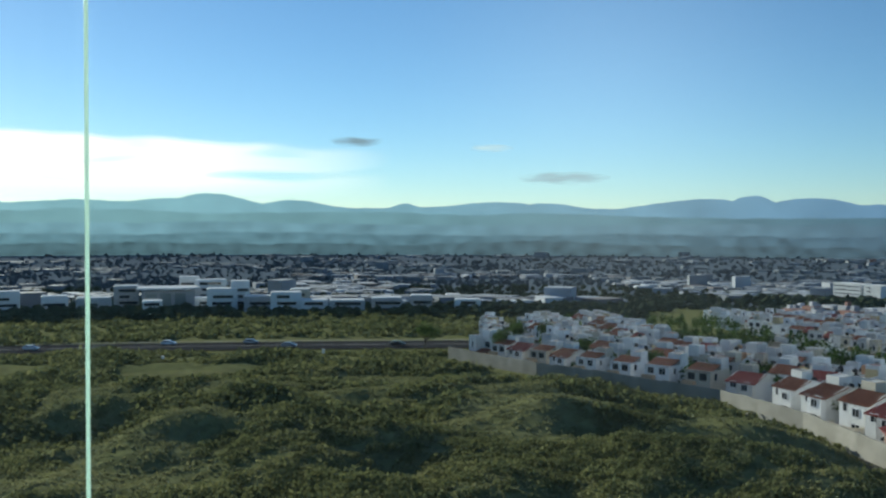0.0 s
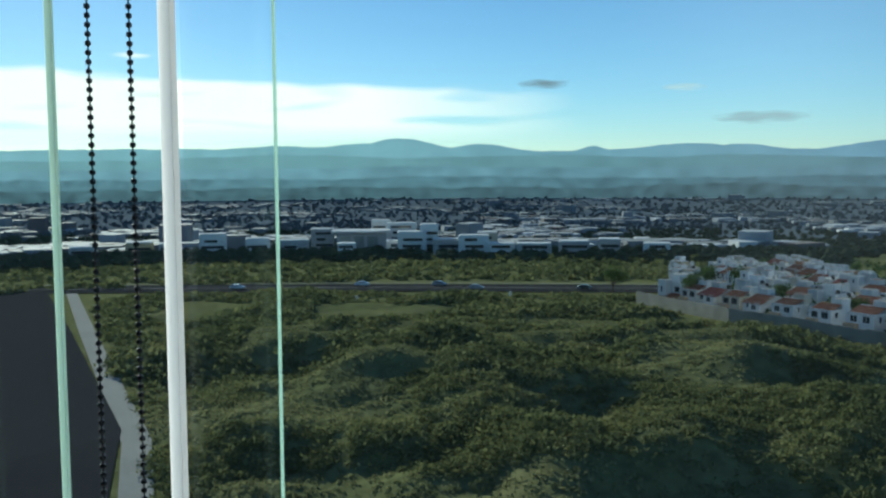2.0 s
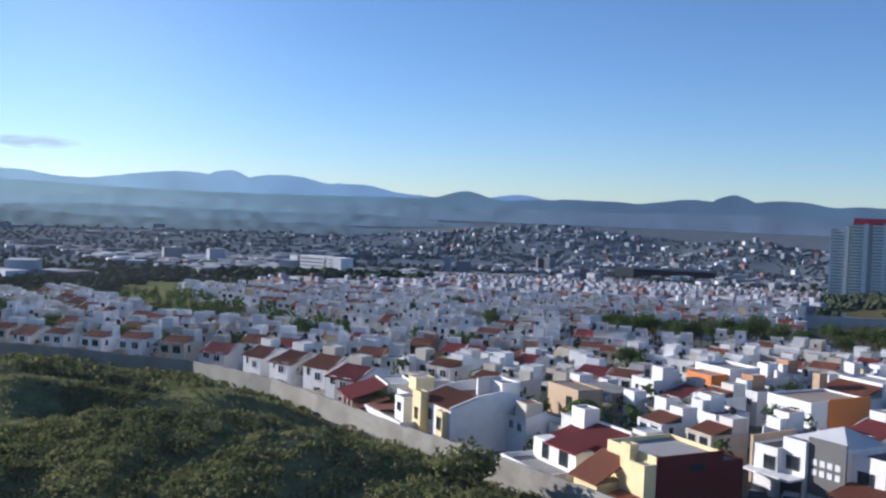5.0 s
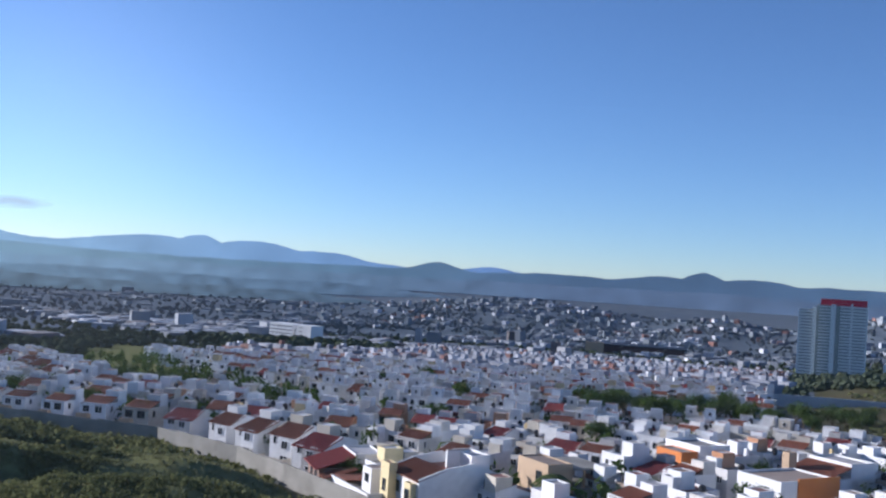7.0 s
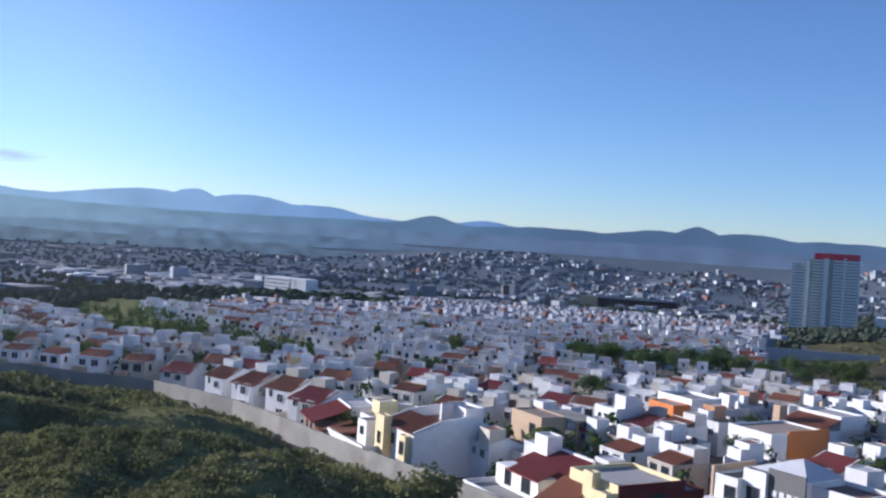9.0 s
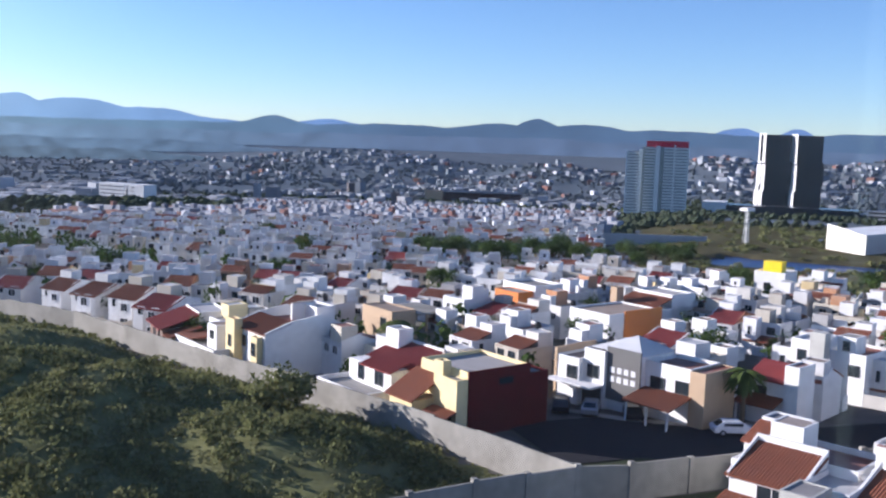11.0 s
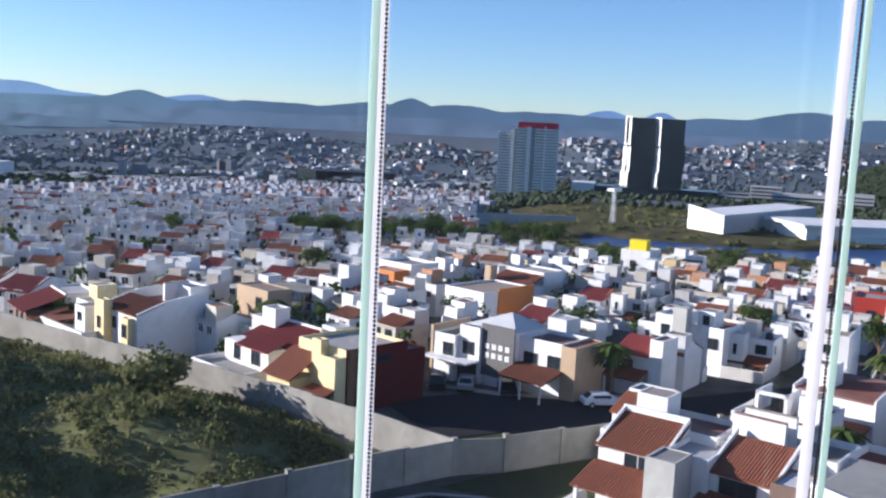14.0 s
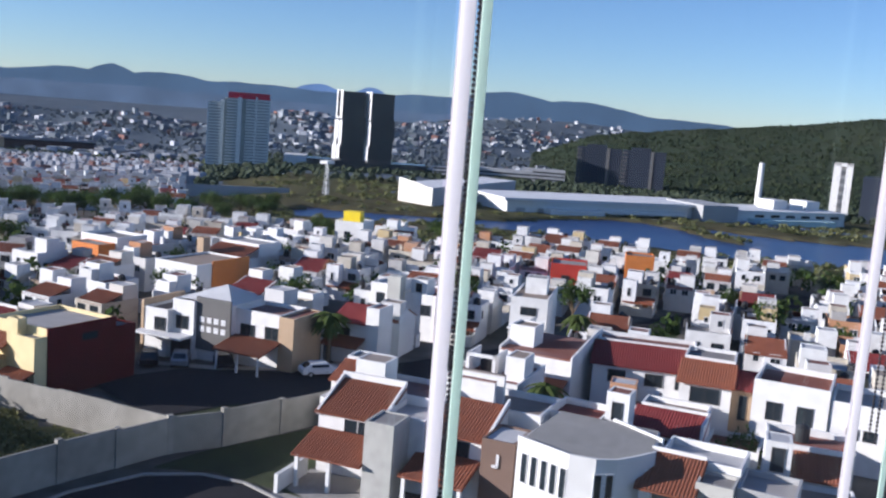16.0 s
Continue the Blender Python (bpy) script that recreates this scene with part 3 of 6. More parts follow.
# ---------------------------------------------------------------- houses that stand out
def hero(x, y, rot, label, size, category="house"):
    base = new("house")
    tagged(base, label, category)
    base.matrix_basis = pose(x, y, ground_z(x, y) - 0.05, 0, 0, rot)
    placed.append((x, y, size))
    return base


def hero_block(b, box, h, wall, wins=(), parapet=0.4, z0=0, roof=M_ROOF, frame_mat=M_DARKFRAME):
    return storey(b, box, z0, h, wall, wins, roof, parapet, frame_mat=frame_mat)


def post(b, x, y, z, r=0.09):
    part("post", Geo().box(x - r, y - r, 0, x + r, y + r, z), M_PURE, b)


def spot(b, x, y, size):
    p = b.matrix_basis @ Vector((x, y, 0))
    placed.append((p.x, p.y, size))


# big white house with a blank shaded gable
h = hero(63.5, 101.7, -3, "tall white house with blank gable wall and dark tile roof", 6)
hero_block(h, (-4.8, -4.2, 6, 4.2), 5.6, M_PURE, [("w", 1.5, 3.4, 1.4, 1.2)], parapet=0, roof=None)
for gy in (-4.2, 4.02):
    g = Geo()
    a = [(-4.8, gy, 5.6), (6, gy, 5.6), (6, gy, 6.0), (2.6, gy, 7.4), (-1.2, gy, 6.9), (-4.8, gy, 5.75)]
    b2 = [(p[0], p[1] + 0.18, p[2]) for p in a]
    g.poly(a).poly(b2[::-1])
    for i in range(6):
        g.poly([a[i], b2[i], b2[(i + 1) % 6], a[(i + 1) % 6]][::-1])
    part("gable", g, M_PURE, h)
part("tile_roof", tile_roof(-4.8, -4.0, -1.2, 4.0, 5.55, 6.75, over=0.2), M_TILE, h)
part("roof", Geo().box(-1.2, -4.0, 5.5, 6, 4.0, 6.0), M_ROOF, h)
hero_block(h, (-5.6, -3.6, -4.8, -2.0), 5.0, M_CREAM, [("w", 0, 3.0, 0.9, 1.4)], parapet=0.2)
hero_block(h, (-5.9, 1.6, -4.8, 3.9), 6.4, M_CREAM, [("w", 0, 3.2, 0.7, 1.3)], parapet=0.2)
hero_block(h, (1.4, 0.6, 4.6, 1.0), 8.1, M_PURE, parapet=0, z0=6.0)
hero_block(h, (3.2, -2.2, 5.8, 2.6), 7.6, M_PURE, parapet=0.3, z0=6.0)

# low white house with red tile roofs behind a terrace wall
h = hero(64.4, 82.0, -3, "low white house with red tile roofs and terrace wall", 5.5)
rim_g = Geo()
rim(rim_g, -6.2, -4.6, 4.5, 4.6, 0, 2.6)
part("terrace_wall", rim_g, M_PURE, h)
part("terrace", Geo().box(-6.0, -4.4, 0, -2.6, 4.4, 2.1), M_PAVE, h)
hero_block(h, (-2.6, -4.2, 4.2, 3.8), 4.4, M_PURE, [("w", -1.8, 2.6, 1.4, 1.5), ("w", 1.6, 2.6, 1.0, 1.6)], parapet=0, roof=None)
part("tile_roof", tile_roof(-2.8, -4.2, -0.4, 1.0, 4.35, 5.2, over=0.2), M_REDTILE, h)
part("tile_roof", tile_roof(-0.4, -4.2, 4.2, 3.8, 4.4, 5.9, over=0.1), M_REDTILE, h)
part("gable", Geo().box(4.0, -4.4, 4.2, 4.3, 4.0, 6.1), M_PURE, h)
hero_block(h, (2.2, 1.4, 4.2, 3.8), 7.2, M_PURE, z0=4.4, parapet=0.2)

# yellow house with the maroon side wall
h = hero(66.0, 70.6, -3, "cream yellow house with maroon side wall and tile porch", 5.6)
hero_block(h, (-3.6, -3.8, 4.2, 3.6), 6.0, M_CREAM, [("w", -2.0, 4.9, 0.4, 0.5), ("w", 0.4, 4.9, 0.4, 0.5)], parapet=0.45)
part("side_wall", Geo().box(-3.62, -4.0, 0, 4.3, -3.8, 6.5), M_MAROON, h, "maroon painted side wall")
part("window_strip", Geo().box(0.2, -4.05, 4.8, 2.0, -4.0, 5.5), M_PANE, h, "pale window strip")
hero_block(h, (4.2, -4.0, 6.8, 2.5), 5.2, M_MAROON, parapet=0.3)
hero_block(h, (-5.0, -3.9, -3.6, -1.4), 5.6, M_CREAM, [("w", 0, 1.2, 1.0, 1.5)], parapet=0.2)
hero_block(h, (-4.6, -1.2, -3.6, 0.2), 6.9, M_CREAM, parapet=0.2)
part("tile_roof", tile_roof(-7.2, 0.2, -3.4, 4.4, 3.2, 5.4, over=0.2), M_TILE, h)
hero_block(h, (-7.0, 0.4, -3.6, 4.2), 3.1, M_CREAM, [("w", 0.6, 1.0, 0.9, 1.2)], parapet=0, roof=None)
part("porch_roof", tile_roof(-7.4, -3.9, -5.0, -0.6, 2.1, 2.8, over=0.15), M_TILE, h)
for py in (-3.7, -0.9):
    post(h, -7.2, py, 2.1)

# modern white house with a dark grey panel and car port
h = hero(82.3, 64.4, 2, "modern white house with dark grey panel and tile car port", 5)
spot(h, 3, 6, 4.5); spot(h, 3, -5, 5)
hero_block(h, (0.1, -2.1, 6, 2.1), 6.2, M_PURE, parapet=0.3)
part("grey_panel", Geo().box(-0.15, -2.2, 1.2, 0.1, 2.2, 6.9), M_DARKPANEL, h, "dark grey cladding panel")
for wy in (-1.35, -0.45, 0.45, 1.35):
    for wz in (3.2, 4.2):
        part("window", Geo().box(-0.19, wy - 0.28, wz, -0.15, wy + 0.28, wz + 0.62), M_FRAME, h)
g = Geo()
for q in ((0, -2.3), (6.2, -2.3), (6.2, 4.5), (0, 4.5)):
    g.v.append((q[0], q[1], 6.45))
g.v.append((3.2, 0.6, 8.0))
g.f += [(0, 1, 4), (1, 2, 4), (2, 3, 4), (3, 0, 4), (3, 2, 1, 0)]
part("hip_roof", g, M_ROOF, h, "pale grey hipped roof")
hero_block(h, (-0.6, 2.1, 5, 4.9), 5.7, M_PURE, [("w", 0.1, 3.3, 1.4, 1.3)], parapet=0.7)
hero_block(h, (-1.4, 4.9, 3.5, 8.0), 4.9, M_PURE, [("w", -0.6, 2.9, 1.3, 1.3)], parapet=0.3)
hero_block(h, (-1.5, 8.0, 5.5, 8.35), 5.9, M_TAN, parapet=0, roof=None)
part("awning", Geo().box(-3.0, 2.1, 2.5, -0.6, 8.3, 2.72), M_PURE, h, "white concrete awning slab")
# solid dark slab on the wall gives the shade of an open garage
part("garage_opening", Geo().box(-0.72, 2.4, 0, -0.6, 7.6, 2.4), M_DARKFRAME, h, "dark panel standing in for the shaded open garage")
hero_block(h, (1.0, -7.6, 6.5, -2.1), 5.6, M_PURE, [("w", 1.2, 3.4, 1.6, 1.1), ("w", -1.8, 3.4, 1.5, 1.2)], parapet=0.5)
hero_block(h, (0.8, -9.4, 6.5, -7.6), 5.8, M_TAN, parapet=0.2)
part("porch_roof", tile_roof(-2.9, -7.8, 1.0, -2.2, 2.5, 3.3, over=0.15), M_TILE, h)
for py in (-7.5, -5.0, -2.5):
    post(h, -2.7, py, 2.5)

# near row facing the turning circle
h = hero(62.3, 35.8, 5, "white house with clay tile roof and tile porch", 5)
spot(h, 4, -2, 5)
hero_block(h, (0, -2.6, 4.2, 2.6), 4.9, M_PURE, [("w", -0.7, 3.3, 2.2, 1.3)], parapet=0, roof=None, frame_mat=M_FRAME)
part("tile_roof", tile_roof(0, -2.5, 4.2, 2.5, 4.9, 6.5, over=0.35, pitch=0.24), M_TILE, h)
g = Geo()
for gy in (-2.75, 2.57):
    a = [(-0.2, gy, 4.6), (4.4, gy, 4.6), (4.4, gy, 6.95), (-0.2, gy, 5.0)]
    g.poly(a).poly([(p[0], p[1] + 0.18, p[2]) for p in a][::-1])
    for i in range(4):
        p, q = a[i], a[(i + 1) % 4]
        g.poly([p, (p[0], p[1] + 0.18, p[2]), (q[0], q[1] + 0.18, q[2]), q][::-1])
part("gable", g, M_PURE, h)
part("porch_roof", tile_roof(-3.7, -2.6, -0.1, 2.6, 2.6, 3.6, over=0.2, pitch=0.24), M_TILE, h)
for py in (2.4, -0.2):
    post(h, -3.6, py, 2.6, 0.14)
part("driveway", Geo().box(-6.5, -4.5, 0, 0, 3.2, 0.1), M_PAVE, h, "pale concrete driveway")
part("garden_wall", Geo().box(-5.6, 2.8, 0, -1.0, 3.1, 1.5), M_PURE, h)
hero_block(h, (-3.4, -5.0, -0.3, -2.75), 5.8, M_PALECON, parapet=0.15)
hero_block(h, (-0.3, -6.2, 5.0, -2.75), 5.2, M_PURE, parapet=0.5)
hero_block(h, (4.2, -5.0, 9.5, 3.4), 5.5, M_PURE, [("w", 2.6, 3.5, 0.9, 1.0)], parapet=0.5)
hero_block(h, (5.6, -0.3, 8.2, 2.3), 7.7, M_PURE, z0=5.5, parapet=0.1)
part("ridge_wall", Geo().box(4.2, -2.75, 5.5, 4.45, 2.75, 7.0), M_PURE, h)

h = hero(72.0, 42.0, 5, "small white house with lean-to clay tile roof", 3)
hero_block(h, (0, -2.2, 5.5, 1.3), 4.3, M_PURE, [("w", 0.2, 2.6, 0.7, 1.1)], parapet=0, roof=None)
part("tile_roof", tile_roof(-0.1, -2.2, 3.0, 1.3, 4.35, 5.5, over=0.2), M_TILE, h)
hero_block(h, (3.0, -2.2, 5.5, 1.3), 5.6, M_PURE, z0=4.3, parapet=0.2)
hero_block(h, (-1.7, -1.4, 0, 1.5), 2.9, M_PURE, parapet=0.2)

h = hero(63.2, 27.4, 2, "white house with clay tile roof and brown clad wing", 5)
spot(h, 5, -1, 5)
hero_block(h, (0, -2.3, 4.4, 2.3), 4.9, M_PURE, [("w", 0.2, 3.2, 2.6, 1.3)], parapet=0, roof=None)
part("tile_roof", tile_roof(0, -2.2, 4.4, 2.2, 4.9, 6.5, over=0.35, pitch=0.24), M_TILE, h)
g = Geo()
for gy in (-2.5, 2.3):
    a = [(-0.2, gy, 4.6), (4.6, gy, 4.6), (4.6, gy, 7.0), (-0.2, gy, 5.1)]
    g.poly(a).poly([(p[0], p[1] + 0.2, p[2]) for p in a][::-1])
    for i in range(4):
        p, q = a[i], a[(i + 1) % 4]
        g.poly([p, (p[0], p[1] + 0.2, p[2]), (q[0], q[1] + 0.2, q[2]), q][::-1])
part("gable", g, M_PURE, h)
part("porch_roof", tile_roof(-3.4, -2.0, -0.1, 2.6, 2.4, 3.4, over=0.2, pitch=0.24), M_TILE, h)
for py in (-1.9, 2.4):
    post(h, -3.3, py, 2.4, 0.14)
hero_block(h, (-1.2, -5.0, 2.6, -2.5), 5.4, M_BROWN, parapet=0.2)
# two white bars for the small logo-like L on the brown wing
part("wall_lamp", Geo().box(-1.3, -3.9, 3.6, -1.2, -3.7, 4.6).box(-1.3, -3.9, 3.6, -1.2, -3.4, 3.8), M_FRAME, h, "small white L-shaped logo mark on the wall")
hero_block(h, (4.4, -5.0, 10, 3.0), 5.6, M_PURE, parapet=0.6)
hero_block(h, (5.0, -1.0, 5.4, 3.0), 7.9, M_PURE, z0=5.6, parapet=0)
hero_block(h, (7.2, -1.0, 7.6, 3.0), 7.9, M_PURE, z0=5.6, parapet=0)
tank(h, 6.3, 1.8, 5.7)

# white house with the curved front and slit windows
h = hero(61.5, 17.5, 0, "white house with curved front wall and slit windows", 6)
arc = [(0.4, 4.6), (-0.3, 2.6), (-1.1, 0.4), (-0.9, -1.4), (-0.1, -2.6), (1.5, -3.6), (3.2, -4.4)]
g = Geo()
g.prism([(9.0, 4.4)] + arc + [(9.0, -3.4)], 0, 6.0)
part("wall", g, M_PURE, h)
part("roof", Geo().prism([(8.9, 4.3), (0.6, 4.4), (-0.1, 2.6), (-0.8, 0.4), (-0.6, -1.3), (0.1, -2.4), (1.6, -3.3), (3.2, -4.1), (8.9, -3.3)], 5.98, 6.12), M_PAVE, h)
g = Geo()
for (x0, y0), (x1, y1) in zip(arc, arc[1:]):
    g.prism([(x0, y0), (x1, y1), (x1 + 0.2, y1 + 0.1), (x0 + 0.2, y0 + 0.1)], 6.0, 6.4)
part("parapet", g, M_PURE, h)
for k, t in enumerate((0.35, 0.75, 1.15, 1.5, 1.85, 3.15, 3.7)):
    i = min(int(t), 4)
    f = t - i
    x, y = arc[i][0] + (arc[i + 1][0] - arc[i][0]) * f, arc[i][1] + (arc[i + 1][1] - arc[i][1]) * f
    ang = math.atan2(arc[i + 1][1] - arc[i][1], arc[i + 1][0] - arc[i][0])
    m = pose(x, y, 0, 0, 0, math.degrees(ang))
    win = part("window", Geo().box(-0.3, -0.06, 3.2, 0.3, 0.05, 5.4, m), M_FRAME, h)
    part("pane", Geo().box(-0.22, -0.09, 3.28, 0.22, 0.09, 5.32, m), M_PANE, win)
hero_block(h, (9.9, -0.7, 11.8, 1.1), 8.0, M_PURE, [("w", 0, 6.0, 0.7, 1.3)], parapet=0.1)
part("terrace_wall", Geo().prism([(9.1, 0.2), (6.6, -4.1), (6.8, -4.2), (9.3, 0.1)][::-1], 4.0, 5.9).prism([(9.1, 0.2), (6.6, -4.1), (6.8, -4.2), (9.3, 0.1)][::-1], 5.9, 6.3), M_PURE, h)
hero_block(h, (8.9, 1.2, 13.5, 5.4), 5.4, M_PURE, parapet=0.6, roof=M_REDFLOOR)
hero_block(h, (9.5, 6.0, 14.5, 10.5), 4.8, M_PURE, parapet=0.5, roof=M_REDFLOOR)
spot(h, 11, 2, 4)
spot(h, 12, 8, 3)
spot(h, 4, 0, 5)

h = hero(62.8, 12.0, 0, "white house with clay tile front roof", 4.6)
hero_block(h, (0, -1.9, 3.4, 1.6), 4.5, M_PURE, [("w", 0, 3.0, 1.6, 1.2)], parapet=0, roof=None)
part("tile_roof", tile_roof(-0.2, -1.9, 3.4, 1.6, 4.5, 6.0, over=0.3, pitch=0.24), M_TILE, h)
part("gable", Geo().box(3.4, -2.1, 4.0, 3.6, 1.7, 6.3), M_PURE, h)
hero_block(h, (0.6, -4.4, 3.4, -1.95), 5.1, M_PALECON, parapet=0.3)
hero_block(h, (1.6, -8.2, 6.0, -4.45), 4.8, M_GREYWALL, parapet=0.5)
hero_block(h, (3.6, -4.4, 8.0, 1.2), 5.3, M_PURE, parapet=0.6)
spot(h, 4, -4, 5)
h = hero(72.6, 3.0, 8, "white house with clay tile roof and white stair box", 4.4)
hero_block(h, (0, -1.9, 3.0, 1.9), 4.2, M_PURE, [("w", 0, 2.6, 1.8, 1.0)], parapet=0, roof=None)
part("tile_roof", tile_roof(-0.2, -1.9, 2.6, 1.9, 4.25, 5.4, over=0.2), M_TILE, h)
hero_block(h, (-4.0, -2.4, -0.05, 2.0), 3.4, M_PURE, parapet=0.5)
hero_block(h, (-1.4, 2.05, 1.0, 3.9), 6.9, M_PURE, [("w", 0, 4.9, 0.8, 1.6)], parapet=0.1)
hero_block(h, (2.6, -2.6, 7.5, 3.6), 5.2, M_PURE, [("w", -1.6, 3.4, 1.2, 1.2)], parapet=0.6, z0=0)
tank(h, 5.5, 1.0, 5.3)

h = hero(75.6, 14.0, 2, "white house with low red tile roofs in two slopes", 4.6)
hero_block(h, (0, -2.0, 6, 3.4), 4.3, M_PURE, [("w", 0, 2.6, 1.6, 1.2)], parapet=0, roof=None)
part("tile_roof", tile_roof(-0.2, -2.0, 3.2, 3.4, 4.4, 5.5, over=0.3), M_REDTILE, h)
part("tile_roof", tile_roof(-2.6, -4.6, 0.4, -1.0, 3.0, 4.0, over=0.2), M_REDTILE, h)
hero_block(h, (-2.4, -4.4, 0.4, -2.05), 2.9, M_PURE, parapet=0, roof=None)
part("gable", Geo().box(-0.3, -2.25, 4.0, 3.4, -2.02, 5.7), M_PURE, h)
hero_block(h, (3.4, -2.0, 6, 3.4), 5.2, M_PURE, z0=4.3, parapet=0.5)
hero_block(h, (0.5, -6.4, 5, -2.3), 3.6, M_PURE, parapet=0.5)
h = hero(92.2, 14.6, 6, "white house with clay tile roof over wide window", 4.6)
hero_block(h, (0, -2.4, 5, 2.4), 4.8, M_PURE, [("w", 0, 3.0, 2.6, 1.3)], parapet=0, roof=None)
part("tile_roof", tile_roof(-0.2, -2.4, 3.2, 2.4, 4.8, 6.3, over=0.3), M_TILE, h)
hero_block(h, (0.6, -7.0, 5, -2.4), 4.6, M_TAN, [("w", -1.2, 1.8, 0.6, 2.2), ("w", 0.0, 1.8, 0.6, 2.2), ("w", 1.2, 1.8, 0.6, 2.2)], parapet=0, roof=None)
part("tile_roof", tile_roof(0.4, -7.0, 4.6, -2.5, 4.7, 5.6, over=0.2), M_REDTILE, h)
hero_block(h, (3.2, -2.4, 8, 2.4), 6.2, M_PURE, parapet=0.4)
h = hero(89.9, 6.7, 0, "white two-storey house with twin square windows", 5)
hero_block(h, (-1.2, -3.2, 6, 3.2), 6.4, M_PURE, [("w", 1.3, 3.6, 1.2, 1.5), ("w", -1.3, 3.6, 1.2, 1.5), ("s", -1.0, 3.6, 1.2, 1.2)], parapet=0.6)
hero_block(h, (-1.0, -8.4, 6, -3.3), 5.6, M_PURE, [("w", 0.6, 3.2, 0.9, 0.8), ("w", -0.8, 3.2, 0.9, 0.8)], parapet=0.6)

# white houses between the near row and the street
h = hero(79.4, 31.6, 3, "white house with open roof laundry screens and tank", 5)
hero_block(h, (-2.6, -3.6, 6, 3.2), 5.0, M_PURE, [("w", -1.4, 3.2, 1.4, 1.2)], parapet=0.5, roof=M_REDFLOOR)
rim_g = Geo()
rim_g.box(0, 1.9, 5.0, 0.25, 2.2, 7.0).box(0, -0.6, 5.0, 0.25, -0.3, 7.0).box(0, -0.6, 6.7, 0.25, 2.2, 7.0).box(0.25, -0.6, 5.0, 3.4, -0.4, 7.0).box(0.25, 2.0, 5.0, 3.4, 2.2, 7.0)
part("laundry_screen", rim_g, M_PURE, h)
tank(h, 1.6, 0.8, 5.06)
hero_block(h, (-0.2, -3.4, 2.6, -1.6), 7.2, M_PURE, z0=5.0, parapet=0.1)
part("tile_roof", tile_roof(-4.6, -3.4, -2.6, 1.0, 2.5, 3.3, over=0.15), M_TILE, h)
post(h, -4.5, -3.2, 2.5); post(h, -4.5, 0.8, 2.5)
h = hero(89.0, 31.0, 0, "large white house with long blank sloping gable wall", 5)
hero_block(h, (0, -4.2, 10, 3.4), 5.3, M_PURE, [("w", 1.8, 3.4, 1.2, 1.0)], parapet=0, roof=None)
g = Geo()
for gy in (-4.2, 3.22):
    a = [(0, gy, 5.3), (10, gy, 5.3), (10, gy, 7.0), (8.4, gy, 7.0), (0, gy, 5.7)]
    b2 = [(p[0], p[1] + 0.18, p[2]) for p in a]
    g.poly(a).poly(b2[::-1])
    for i in range(5):
        g.poly([a[i], b2[i], b2[(i + 1) % 5], a[(i + 1) % 5]][::-1])
part("gable", g, M_PURE, h)
part("roof", Geo().prism([(0, -4.0), (9.8, -4.0), (9.8, 3.2), (0, 3.2)], 5.3, 5.5), M_ROOF, h)
hero_block(h, (2.2, 0.6, 5.0, 3.2), 7.4, M_PURE, z0=5.4, parapet=0.2)
part("porch_roof", tile_roof(-3.0, -3.8, 0, -0.4, 2.6, 3.4, over=0.15), M_TILE, h)
hero_block(h, (-2.8, -3.6, 0, -0.6), 2.5, M_TAN, [("w", 0, 0.6, 1.0, 1.5)], parapet=0, roof=None)
spot(h, 6, 0, 4.5)
h = hero(114.8, 40.8, 12, "tall white two-storey house with long blank side wall", 4)
hero_block(h, (0, -2.4, 11, 2.3), 6.3, M_PURE, [("w", 0, 4.4, 1.9, 0.9)], parapet=0.3)
part("balcony", Geo().box(-1.3, -2.4, 2.6, 0, 2.3, 2.85), M_PURE, h, "white balcony slab")
part("balcony_door", Geo().box(-0.06, -1.6, 0.4, -0.01, 1.6, 2.4), M_PANE, h, "dark glazed terrace doors")
hero_block(h, (4.4, -1.6, 7.2, 1.2), 8.4, M_PURE, z0=6.3, parapet=0.1)
spot(h, 8, 0, 3)
h = hero(107.4, 56.2, 2, "white house with tall bare concrete chimney slab", 4)
hero_block(h, (0, -0.9, 1.5, 0.9), 8.0, M_PALECON, parapet=0, roof=None)
hero_block(h, (1.5, -5.2, 8.5, -0.6), 5.6, M_PURE, [("w", -1.0, 3.4, 1.2, 1.2)], parapet=0.4)
hero_block(h, (2.2, -3.6, 4.8, -1.4), 7.6, M_PURE, [("w", 0, 0.5, 0.7, 1.0)], z0=5.6, parapet=0.1)
hero_block(h, (1.2, 0.95, 7.5, 3.8), 6.4, M_PURE, [("w", 0, 4.2, 1.0, 1.2)], parapet=0.3)
h = hero(91.6, 52.8, 2, "white house with dark red roof over tile porch", 3.5)
hero_block(h, (0, -1.8, 7, 2.4), 4.8, M_PURE, [("w", 0.6, 2.9, 1.2, 1.1)], parapet=0, roof=None)
part("tile_roof", tile_roof(-0.1, -1.6, 3.4, 2.4, 4.8, 6.2, over=0.2), M_REDTILE, h)
part("porch_roof", tile_roof(-2.2, -1.6, 0, 2.6, 2.5, 3.2, over=0.15), M_TILE, h)
hero_block(h, (-0.4, -3.4, 3.0, -1.85), 6.6, M_PURE, parapet=0.2)
post(h, -2.1, -1.4, 2.5); post(h, -2.1, 2.4, 2.5)

# coloured and unfinished houses further in
h = hero(84, 106, -3, "unfinished brown house with open concrete frame", 5)
hero_block(h, (-3, -3.6, 1, 3.6), 5.8, M_TAN, [("w", -1.6, 3.4, 1.2, 1.4)], parapet=0.2)
part("frame_slab", Geo().box(1, -4.2, 5.2, 6.5, 3.6, 5.5), M_CONCRETE, h, "open concrete roof slab")
